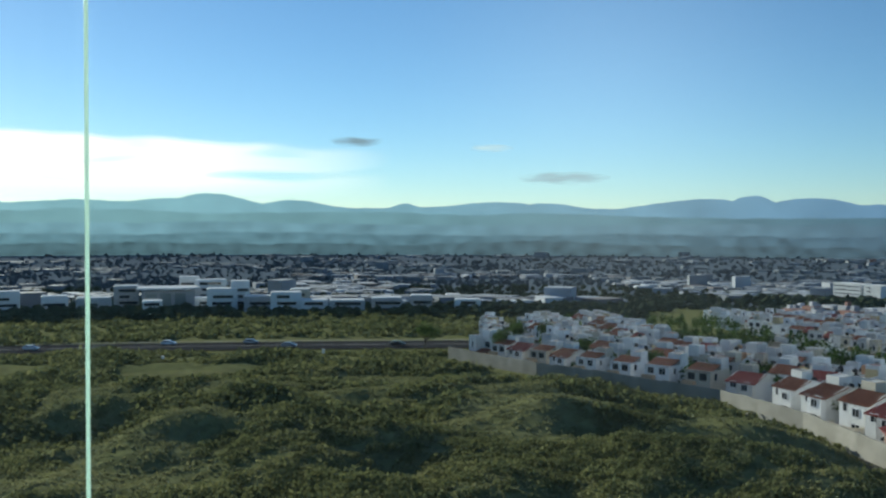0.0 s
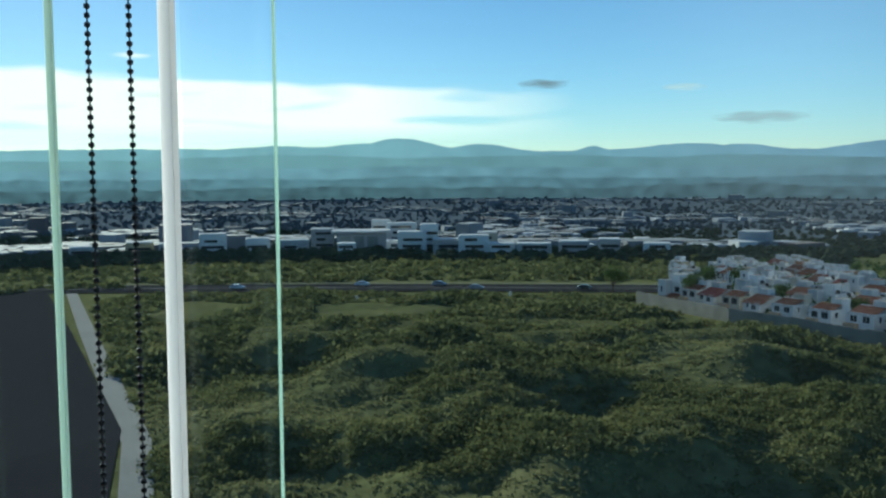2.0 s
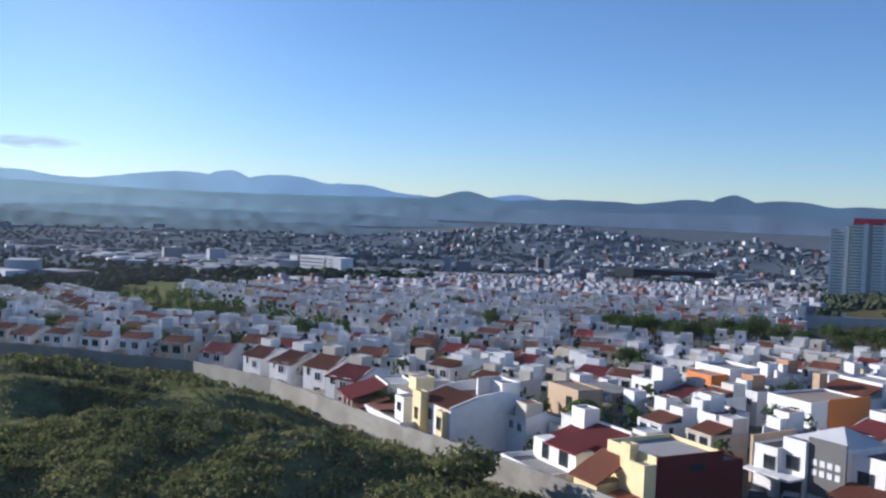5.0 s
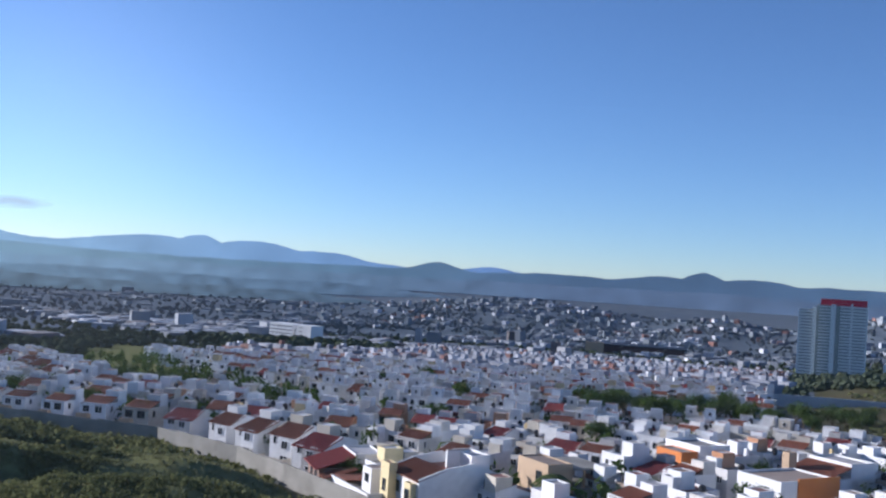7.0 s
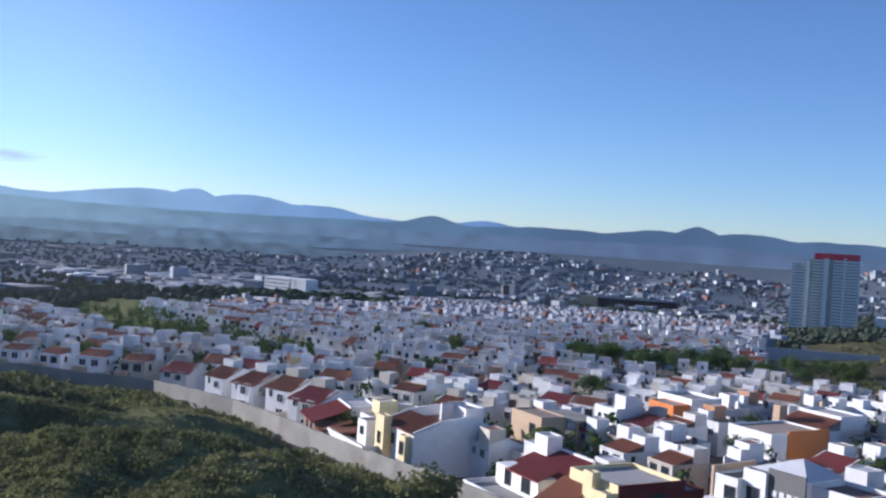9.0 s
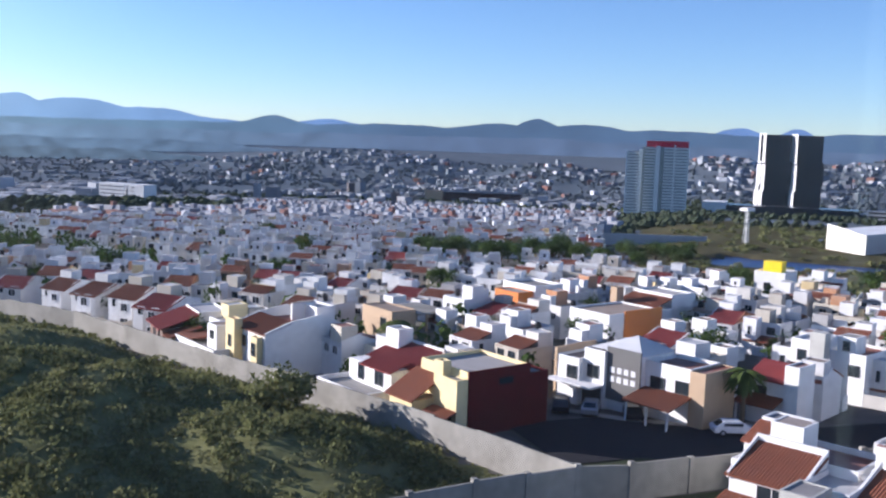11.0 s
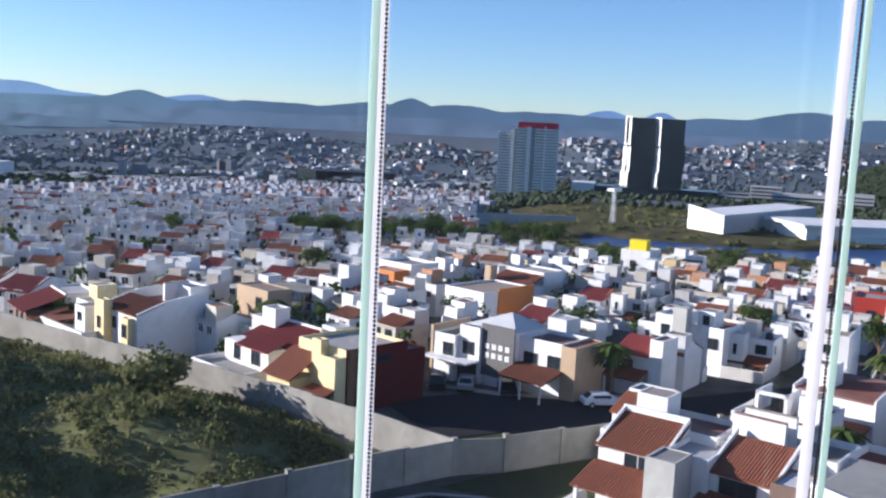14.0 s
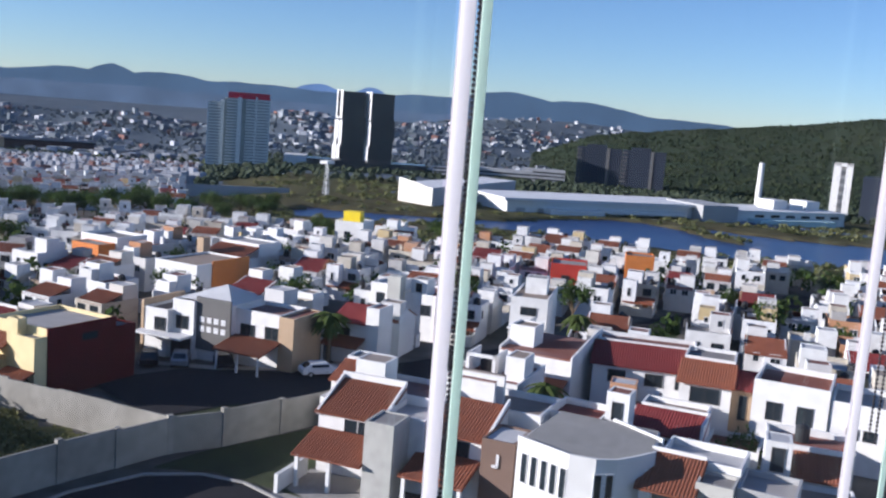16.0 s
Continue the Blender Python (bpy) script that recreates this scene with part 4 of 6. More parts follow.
for px, py in ((2.6, -4.0), (4.4, -4.0), (6.3, -4.0), (6.3, 0), (6.3, 3.4)):
    part("post", Geo().box(px - 0.15, py - 0.15, 0, px + 0.15, py + 0.15, 5.2), M_TAN, h)
part("frame_slab", Geo().box(1, -4.2, 2.6, 6.5, 3.6, 2.85), M_CONCRETE, h)
h = hero(114, 111, -3, "white house with orange painted cube", 5)
hero_block(h, (-3.5, -3.2, -0.2, 2.4), 6.0, M_ORANGE, [("w", 0, 3.6, 0.6, 0.9)], parapet=0.2)
hero_block(h, (-0.2, -3.6, 6, 4.2), 6.6, M_PURE, parapet=0.5)
h = hero(110, 88.5, -3, "white house with terracotta painted end wall", 5.4)
hero_block(h, (-5, -3.8, 5.6, 3.8), 6.0, M_PURE, [("w", 0, 3.6, 1.4, 1.2)], parapet=0.3)
part("side_wall", Geo().box(-2.0, -4.0, 0, 5.8, -3.8, 6.6), M_ORANGE, h, "terracotta painted side wall")
h = hero(126, 94, -3, "tan house with clay tile roof and chimney stack", 5.4)
hero_block(h, (-5, -3.8, 5.6, 3.8), 5.0, M_PURE, [("w", 0, 3.2, 1.8, 1.2)], parapet=0, roof=None)
part("tile_roof", tile_roof(-5, -3.6, 0.4, 3.8, 5.0, 6.6, over=0.3), M_TILE, h)
hero_block(h, (-5.2, 2.6, -3.6, 3.9), 7.6, M_TAN, parapet=0.15)
hero_block(h, (0.4, -3.8, 5.6, 3.8), 6.8, M_PURE, parapet=0.3)
h = hero(181, 43, 16, "orange-red painted narrow house block", 4)
hero_block(h, (-2.8, -2.6, 2.8, 2.6), 6.9, M_ORANGE, [("w", 0.4, 3.4, 0.9, 1.2)], parapet=0.4)
h = hero(160, 50, 16, "house with red painted upper storey", 4.5)
hero_block(h, (-3.5, -3, 3.5, 3), 6.2, M_RED, [("w", 0.4, 3.4, 1.2, 1.2)], parapet=0.4)
h = hero(185, 107, 10, "white house under a yellow rooftop sheet box", 4.5)
hero_block(h, (-3.5, -3.2, 3.5, 3.2), 6.6, M_PURE, [("w", 0.4, 3.4, 1.2, 1.2)], parapet=0.3)
part("yellow_box", Geo().box(-2.2, -1.9, 6.66, 0.4, 1.9, 8.9), M_YELLOW, h, "bright yellow sheet metal box")
h = hero(97.2, 21.6, 12, "white house with wide dark red tile roof", 5)
hero_block(h, (-3.6, -5, 4.5, 5), 4.9, M_PURE, [("w", 2.6, 3.2, 1.6, 1.1), ("w", -1.0, 3.2, 1.6, 1.1), ("w", -3.6, 3.2, 0.9, 1.1)], parapet=0, roof=None)
part("tile_roof", tile_roof(-3.8, -5, 0.5, 5, 4.9, 6.3, over=0.3), M_REDTILE, h)
hero_block(h, (0.5, -5, 4.5, 5), 6.0, M_PURE, parapet=0.5)

h = hero(58.6, 111.0, -3, "white terrace house with small cube room and yellow stair block", 4.6)
rim_g = Geo()
rim(rim_g, -2.6, -6.2, 6.5, 5.2, 0, 2.9)
part("terrace_wall", rim_g, M_PURE, h)
part("terrace", Geo().box(-2.4, -6.0, 0, 6.3, 5.0, 2.2), M_PAVE, h)
hero_block(h, (-1.0, -3.6, 1.6, -1.0), 5.2, M_PURE, [("w", 0, 3.6, 0.9, 0.9)], parapet=0.15)
hero_block(h, (1.8, -1.0, 6.3, 4.6), 4.6, M_PURE, [("w", 0, 2.8, 1.2, 1.0)], parapet=0.3)
hero_block(h, (3.6, 2.6, 6.3, 4.8), 6.4, M_CREAM, z0=4.6, parapet=0.15)
part("pergola", Geo().box(-2.2, 1.0, 2.9, 1.6, 4.8, 3.05), M_TILE, h, "tile covered terrace roof")
h = hero(58.4, 122.3, -12, "low house with bright red tile roof and brown wall", 4.6)
hero_block(h, (-1.8, -3.4, 7.0, 3.6), 3.4, M_BROWN, [("w", 1.0, 1.6, 0.8, 1.3), ("w", -1.6, 1.6, 0.8, 1.3)], parapet=0, roof=None)
part("tile_roof", tile_roof(-2.0, -3.5, 3.0, 3.6, 3.4, 5.0, over=0.4), M_REDTILE, h)
part("tile_roof", tile_roof(-1.6, -6.4, 2.6, -3.6, 2.7, 3.9, over=0.2), M_TILE, h)
hero_block(h, (-1.4, -6.2, 2.6, -3.5), 2.6, M_CREAM, parapet=0, roof=None)
hero_block(h, (3.0, -3.4, 7.0, 3.6), 5.0, M_PURE, z0=3.4, parapet=0.3)

# row just behind the boundary wall, low houses with tile fronts
row_rng = random.Random(21)
for y, i in ((131.5, 5), (140.5, 2), (149.5, 10), (158, 2)):
    x = wall_x(y) + 9.0
    place_house(i, x, y, -3 if y < 130 else 22)
    placed.append((x, y, 4.4))
for k in range(10):
    f = k / 9
    x, y = 56 - 40 * f, 169 + 71 * f
    x = wall_x(min(y, 240)) + 9.5
    place_house(row_rng.choice([2, 5, 10, 6, 3, 4]), x, y - 1, 43)
    placed.append((x, y - 1, 4.2))


# streets of houses: block rows in two directions, kept off the walls, the street and the hero houses
fill_rng = random.Random(11)
SPOTS, GAPS = [], []


def try_spot(x, y, rot, lim):
    if any((x - a) ** 2 + (y - b) ** 2 < (c + 2.9) ** 2 for a, b, c in placed):
        return
    if fill_rng.random() < 0.1:      # empty plots, some with a tree
        GAPS.append((x, y))
    else:
        SPOTS.append((math.hypot(x, y), x, y, rot))
    placed.append((x, y, 2.9))


def wall_s(x):
    return float(np.interp(x, [p[0] for p in WALL_S], [p[1] for p in WALL_S])) if x < 86 else 35 - (x - 86) * 0.5


def in_street(x, y, w=9.5):
    line = [(66, 62), (74, 59), (82, 52), (92, 46), (110, 40), (150, 30), (210, 12)]
    for (x0, y0), (x1, y1) in zip(line, line[1:]):
        k = max(0, min(1, ((x - x0) * (x1 - x0) + (y - y0) * (y1 - y0)) / ((x1 - x0) ** 2 + (y1 - y0) ** 2)))
        if math.hypot(x - x0 - k * (x1 - x0), y - y0 - k * (y1 - y0)) < (w if x0 < 90 else 6.6):
            return True
    return False


def allowed(x, y):
    r, az = math.hypot(x, y), math.degrees(math.atan2(-x, y))
    if 49 < y < 260 and x < wall_x(y) + 7.5:
        return False
    if az > -3 or az < -101 or r < 62 or x < 61 and y < 60 or x < 77 and 31 < y < 50:
        return False
    if az > -17 and r > 330 + 6 * (-az):
        return False
    if r > (430 if az > -50 else 238) or az < -50 and r > 232 - 0.4 * (az + 78):
        return False
    if -55 < az < -39 and 236 < r < 296:
        return False
    if x < 92 and abs(y - wall_s(x)) < 7 or x < 82 and wall_s(x) <= y < 60:
        return False
    return not in_street(x, y)


for k in range(60):
    for j in range(-5, 86):
        bx = 63 + k * 8.8 + (k // 2) * 4.2
        by = 46 + j * 6.1
        x = bx + (wall_x(min(by, 240)) - 57) * (1.0 if k < 6 else 0.3) + fill_rng.uniform(-0.8, 0.8)
        y = by + fill_rng.uniform(-0.5, 0.5)
        az = math.degrees(math.atan2(-x, y))
        if allowed(x, y) and az > -57:
            try_spot(x, y, (0 if k % 2 == 0 else 180) + fill_rng.uniform(-2, 2) + (-3 if y < 118 else (20 if y < 145 else 43)), 4)
for k in range(40):
    for j in range(-48, 48):
        u, v = 58 + k * 8.7 + (k // 2) * 3.4, j * 6.1
        c, s = math.cos(radians(9)), math.sin(radians(9))
        x, y = c * u - s * v, s * u + c * v
        if allowed(x, y) and math.degrees(math.atan2(-x, y)) <= -56:
            try_spot(x + fill_rng.uniform(-.6, .6), y + fill_rng.uniform(-.6, .6), 9 + (0 if k % 2 == 0 else 180) + fill_rng.uniform(-2, 2), 4)
SPOTS.sort()
for n, (r, x, y, rot) in enumerate(SPOTS[:248]):
    place_house(fill_rng.randrange(12), x, y, rot, fill_rng.uniform(0.84, 0.94))
# the rest, too far to tell apart singly, joined by material
bins = {}
FAR_COATS = {
    M_WHITE.name: mat("far_white_stucco", (0.8, 0.79, 0.77), 0.85, 0.12, 1.2, 0.25, (0.5, 0.49, 0.47), islands=True, palette=WHITES),
    M_ROOF.name: mat("far_flat_roof_coating", (0.5, 0.5, 0.5), 0.9, 0.2, 0.8, 0.5, (0.36, 0.33, 0.31), spec=0.05, islands=True, palette=[(0.0, (0.5, 0.5, 0.5)), (0.3, (0.34, 0.32, 0.3)), (0.48, (0.24, 0.1, 0.075)), (0.74, (0.3, 0.24, 0.2)), (0.88, (0.2, 0.19, 0.18))]),
}
def joined(name, g, material, base):
    m = joined.m
    material = FAR_COATS.get(material.name, material)
    q = bins.setdefault(material.name, (Geo(), material))[0]
    k = len(q.v)
    q.v += [tuple(m @ Vector(p)) for p in g.v]
    q.f += [tuple(i + k for i in f) for f in g.f]
    return None
for n, (r, x, y, rot) in enumerate(SPOTS[248:]):
    joined.m = pose(x, y, ground_z(x, y) - 0.1, 0, 0, rot) @ Matrix.Scale(0.88, 4)
    build_house(None, fill_rng.choice([0, 0, 4, 1, 2, 3, 5]), fill_rng, out=joined)
far_base = new("distant_housing")
tagged(far_base, "dense rows of distant white flat-roofed houses", "houses", kind="stuff")
for name_, (g_, m_) in bins.items():
    part("housing", g_, m_, far_base)

# ---------------------------------------------------------------- far city
def at_polar(az, r):
    return -math.sin(radians(az)) * r, math.cos(radians(az)) * r


def far_city():
    rng = random.Random(3)
    # these palettes are blued and low in contrast to carry the haze of distance
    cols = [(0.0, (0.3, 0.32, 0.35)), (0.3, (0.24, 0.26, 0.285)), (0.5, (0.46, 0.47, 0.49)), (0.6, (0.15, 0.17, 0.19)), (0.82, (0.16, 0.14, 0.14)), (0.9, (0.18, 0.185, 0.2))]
    m = mat("haze_tinted_buildings", (0.5, 0.5, 0.5), 0.9, 0.25, 0.05, islands=True, palette=cols)
    whites = mat("haze_tinted_white_houses", (0.7, 0.7, 0.7), 0.9, 0.2, 0.05, islands=True, palette=[(0.0, (0.44, 0.45, 0.48)), (0.3, (0.3, 0.31, 0.34)), (0.66, (0.22, 0.11, 0.09)), (0.8, (0.16, 0.17, 0.2))])
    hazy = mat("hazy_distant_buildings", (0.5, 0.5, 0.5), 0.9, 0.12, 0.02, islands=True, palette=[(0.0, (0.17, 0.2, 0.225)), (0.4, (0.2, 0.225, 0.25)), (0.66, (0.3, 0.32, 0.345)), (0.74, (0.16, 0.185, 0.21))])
    g, w_, far_trees, near_trees, gh = Geo(), Geo(), Geo(), Geo(), Geo()
    # rows of small white houses beyond the near estate
    for k in range(70):
        for j in range(110):
            x, y = 60 + j * 8.6 + rng.uniform(-1, 1), 300 + k * 9.5 + (k // 2) * 5 + rng.uniform(-1, 1)
            x, y = x * 0.97 + y * -0.2, y * 0.97 + x * 0.2 - 60
            r, az = math.hypot(x, y), math.degrees(math.atan2(-x, y))
            if r < 434 or r > 940 or az > -12 or az < -51 or rng.random() < 0.12 or az > -19.5 and r < 700:
                continue
            if r > 640 + 130 * noise.noise(Vector((az * 0.15, 0, 2))) and az > -30:
                continue
            if noise.noise(Vector((x * 0.012, y * 0.012, 4))) > 0.3:
                continue
            z = ground_z(x, y)
            m4 = pose(x, y, z, 0, 0, 11)
            h = rng.uniform(3.2, 6.4)
            w_.box(-3.6, -4, -1, 3.6, 4, h, m4)
            if rng.random() < 0.6:
                px, py = rng.uniform(-3, 0.5), rng.uniform(-3, 1)
                w_.box(px, py, h, px + 2.6, py + 2.6, h + 2.2, m4)
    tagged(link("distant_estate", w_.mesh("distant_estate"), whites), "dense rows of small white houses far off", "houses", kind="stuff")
    n = 0
    while n < 3500:
        az, r = rng.uniform(-100, 36), 420 * (2720 / 420) ** rng.random()
        if az > -24 and rng.random() < 0.35:
            continue
        x, y = -math.sin(radians(az)) * r, math.cos(radians(az)) * r
        if r < 900 and -52 < az < -10 or (az < -50 and r < 1150) or (az > -10 and r < 640):
            continue
        if -72 > az and r < 1500:
            continue
        rise = sum(hh * math.exp(-((az - ha) / wa) ** 2 - ((r - hr) / wr) ** 2) for ha, hr, hh, wa, wr in HILLS)
        dens = (0.1 if az < -24 else 0.02) + 1.2 * noise.noise(Vector((x * 0.004, y * 0.004, 1))) + rise * 0.003
        if rng.random() > dens:
            continue
        n += 1
        q = (1 + r / 5000) * (1.7 if az > -24 else 1.0)
        w, d, h = rng.uniform(5, 13) * q, rng.uniform(5, 11) * q, rng.uniform(3, 7) + (rng.random() < 0.03) * rng.uniform(5, 16)
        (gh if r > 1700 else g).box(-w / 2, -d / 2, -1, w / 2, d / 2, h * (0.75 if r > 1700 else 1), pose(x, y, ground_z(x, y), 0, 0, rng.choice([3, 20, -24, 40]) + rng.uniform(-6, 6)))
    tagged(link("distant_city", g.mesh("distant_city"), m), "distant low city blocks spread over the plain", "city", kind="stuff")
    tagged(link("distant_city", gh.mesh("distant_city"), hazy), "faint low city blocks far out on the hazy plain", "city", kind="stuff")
    hill = Geo()
    n = 0
    while n < 420:
        ha, hr, hh, wa, wr = rng.choice(HILLS)
        az, r = ha + rng.gauss(0, wa * 1.1), hr - abs(rng.gauss(0, wr * 0.8))
        x, y = at_polar(az, r)
        if noise.noise(Vector((x * 0.006, y * 0.006, 14))) < -0.05:
            continue
        n += 1
        w, d, h = rng.uniform(8, 16), rng.uniform(8, 12), rng.uniform(4, 9)
        hill.box(-w / 2, -d / 2, -2, w / 2, d / 2, h, pose(x, y, ground_z(x, y), 0, 0, rng.uniform(0, 90)))
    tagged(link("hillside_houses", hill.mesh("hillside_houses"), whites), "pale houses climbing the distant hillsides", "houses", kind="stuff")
    n = 0
    while n < 17000:
        az, r = rng.uniform(-100, 36), 430 * (2720 / 430) ** rng.random()
        x, y = -math.sin(radians(az)) * r, math.cos(radians(az)) * r
        if r < 940 and -51 < az < -12 and noise.noise(Vector((x * 0.012, y * 0.012, 4))) < 0.25 and (r < 640 or az < -30):
            continue
        if az < -52 and r < 505:
            continue
        if 0.5 + noise.noise(Vector((x * 0.005, y * 0.005, 9))) < rng.random() * 0.8:
            continue
        n += 1
        s = rng.uniform(1.5, 3.0) * (1 + r / 3000) * (1.6 if -29 < az < -17 and 700 < r < 940 else 1.0)
        z = ground_z(x, y)
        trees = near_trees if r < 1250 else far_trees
        k = len(trees.v)
        for q, (zz, rad) in enumerate(((0.05, 0.6), (0.55, 1.0), (1.1, 0.7))):
            for i in range(5):
                a = i * math.tau / 5 + q * 0.6
                f = rad * rng.uniform(0.7, 1.25)
                trees.v.append((x + s * f * math.cos(a), y + s * f * math.sin(a), z + s * (zz + rng.uniform(-.12, .12))))
        trees.v.append((x, y, z + s * 1.5))
        for q in range(2):
            for i in range(5):
                a, b = k + q * 5 + i, k + q * 5 + (i + 1) % 5
                trees.f += [(a, b, b + 5), (a, b + 5, a + 5)]
        trees.f += [(k + 10 + i, k + 10 + (i + 1) % 5, k + 15) for i in range(5)]
    tagged(link("distant_trees", far_trees.mesh("distant_trees"), M_FARLEAF), "distant trees in haze-tinted blue-grey among the city blocks", "trees", kind="stuff")
    tagged(link("town_trees", near_trees.mesh("town_trees"), M_TOWNLEAF), "dark green trees in belts between the estates", "trees", kind="stuff")


far_city()

# ---------------------------------------------------------------- mountains
def ridge(name, r, peaks, bases, left, right, label, rough=0.25, grain=0.006, contrast=0.2):
    """A far range as a plain self-lit backdrop with haze put into its emitted colour: peaks are (azimuth, elevation,
    half-width), bases (azimuth, elevation); hazier towards the sun.
    """
    m = bpy.data.materials.new(name)
    m.use_nodes = True
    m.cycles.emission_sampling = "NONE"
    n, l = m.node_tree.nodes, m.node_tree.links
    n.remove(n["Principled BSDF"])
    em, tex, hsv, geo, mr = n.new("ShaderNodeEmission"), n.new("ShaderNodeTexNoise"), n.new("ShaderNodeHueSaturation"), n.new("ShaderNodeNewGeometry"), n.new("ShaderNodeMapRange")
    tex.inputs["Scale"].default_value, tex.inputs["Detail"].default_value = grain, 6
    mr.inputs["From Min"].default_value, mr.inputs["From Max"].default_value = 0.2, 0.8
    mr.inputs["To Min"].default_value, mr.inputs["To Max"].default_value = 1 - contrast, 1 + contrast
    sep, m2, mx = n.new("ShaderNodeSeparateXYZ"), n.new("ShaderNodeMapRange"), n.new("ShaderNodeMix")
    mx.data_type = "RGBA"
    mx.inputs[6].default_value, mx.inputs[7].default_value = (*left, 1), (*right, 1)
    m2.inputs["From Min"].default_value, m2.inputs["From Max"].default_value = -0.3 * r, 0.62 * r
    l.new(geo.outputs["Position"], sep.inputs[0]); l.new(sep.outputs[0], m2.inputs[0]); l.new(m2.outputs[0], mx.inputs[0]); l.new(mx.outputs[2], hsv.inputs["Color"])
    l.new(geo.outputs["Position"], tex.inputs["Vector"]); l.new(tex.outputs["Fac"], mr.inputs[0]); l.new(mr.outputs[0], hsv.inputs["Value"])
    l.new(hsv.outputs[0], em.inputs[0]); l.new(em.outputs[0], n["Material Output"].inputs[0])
    g = Geo()
    azs = np.arange(52, -112, -0.12)
    for a in azs:
        base_el = float(np.interp(-a, [-p[0] for p in bases], [p[1] for p in bases]))
        e = base_el
        for pa, pe, pw in peaks:
            e = max(e, base_el + (pe - base_el) * math.exp(-abs((a - pa) / pw) ** 2.2))
        e += rough * 0.3 * noise.noise(Vector((a * 0.5, r * 0.01, 0))) + rough * 0.2 * noise.noise(Vector((a * 2.3, r * 0.01, 4))) + rough * 0.08 * noise.noise(Vector((a * 7, r * 0.01, 4)))
        x, y = -math.sin(radians(a)), math.cos(radians(a))
        top = 30 + r * math.tan(radians(e))
        for f, h in ((0.985, -90), (0.99, -90 + (top + 90) * 0.55), (1.0, top), (1.005, -90)):
            g.v.append((x * r * f, y * r * f, h))
    for i in range(len(azs) - 1):
        for j in range(3):
            a = i * 4 + j
            g.f.append((a, a + 4, a + 5, a + 1))
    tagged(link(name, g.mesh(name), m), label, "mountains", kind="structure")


ridge("backdrop_range", 4740, [(13.3, 1.58, 2.6), (15.5, 1.35, 2.6), (20, 1.2, 4), (8.6, 1.28, 2.0), (2.25, 1.12, 0.7), (-3, 1.22, 3.0), (-6, 1.15, 1.8), (-17.5, 1.6, 1.6), (-15.0, 1.42, 3.4), (-20.5, 1.4, 3.2), (-24, 1.05, 3), (28, 1.05, 8), (-34.2, 0.78, 1.6), (-57.5, 1.05, 1.4), (-60.5, 1.05, 1.0), (-88, 0.75, 3), (-91, 0.7, 3)], [(52, 0.85), (-8, 0.82), (-27, 0.5), (-112, 0.3)], (0.2, 0.36, 0.43), (0.085, 0.155, 0.3), "far mountain range with pale blue haze put into its glow", 0.2)
ridge("backdrop_hills", 4480, [(20, 0.7, 6), (6, 0.6, 8), (-6, 0.55, 5), (-31.1, 0.88, 1.3), (-38, 0.62, 3), (-46.3, 1.18, 1.3), (-44.0, 0.85, 2.2), (-49.0, 0.95, 2.6), (-54, 0.75, 4), (-68.5, 1.38, 3.6), (-72.5, 1.15, 4.0), (-64, 0.85, 3.5), (-78, 0.55, 4)], [(52, 0.4), (-20, 0.3), (-28, 0.4), (-58, 0.5), (-80, 0.2), (-112, 0.0)], (0.16, 0.29, 0.34), (0.05, 0.09, 0.15), "distant hills glowing in haze-tinted blue-grey on the horizon", 0.2)

# strips added across the plain; their glowing colours step paler to imitate haze
ridge("backdrop_plain", 3750, [(14, -0.02, 8), (-20, -0.02, 6), (-36, 0.0, 5), (-46, 0.05, 6)], [(52, -0.12), (-26, -0.12), (-70, -0.14), (-112, -0.8)], (0.15, 0.27, 0.34), (0.065, 0.1, 0.16), "glowing haze-blue lowland strip before the far hills", 0.25, 0.012, 0.3)
ridge("backdrop_lowland", 3250, [(10, -0.62, 6), (-12, -0.6, 4)], [(52, -0.66), (-26, -0.7), (-34, -1.2), (-112, -2.0)], (0.1, 0.185, 0.235), (0.055, 0.085, 0.135), "glowing haze-tinted lowland strip standing in for far haze", 0.3, 0.02, 0.4)
ridge("backdrop_woods", 2750, [(18, -1.1, 5), (-6, -1.05, 5)], [(52, -1.22), (-24, -1.3), (-32, -2.0), (-112, -2.6)], (0.064, 0.115, 0.145), (0.05, 0.075, 0.11), "dim glowing haze-tinted strip over the far plain", 0.35, 0.03, 0.5)

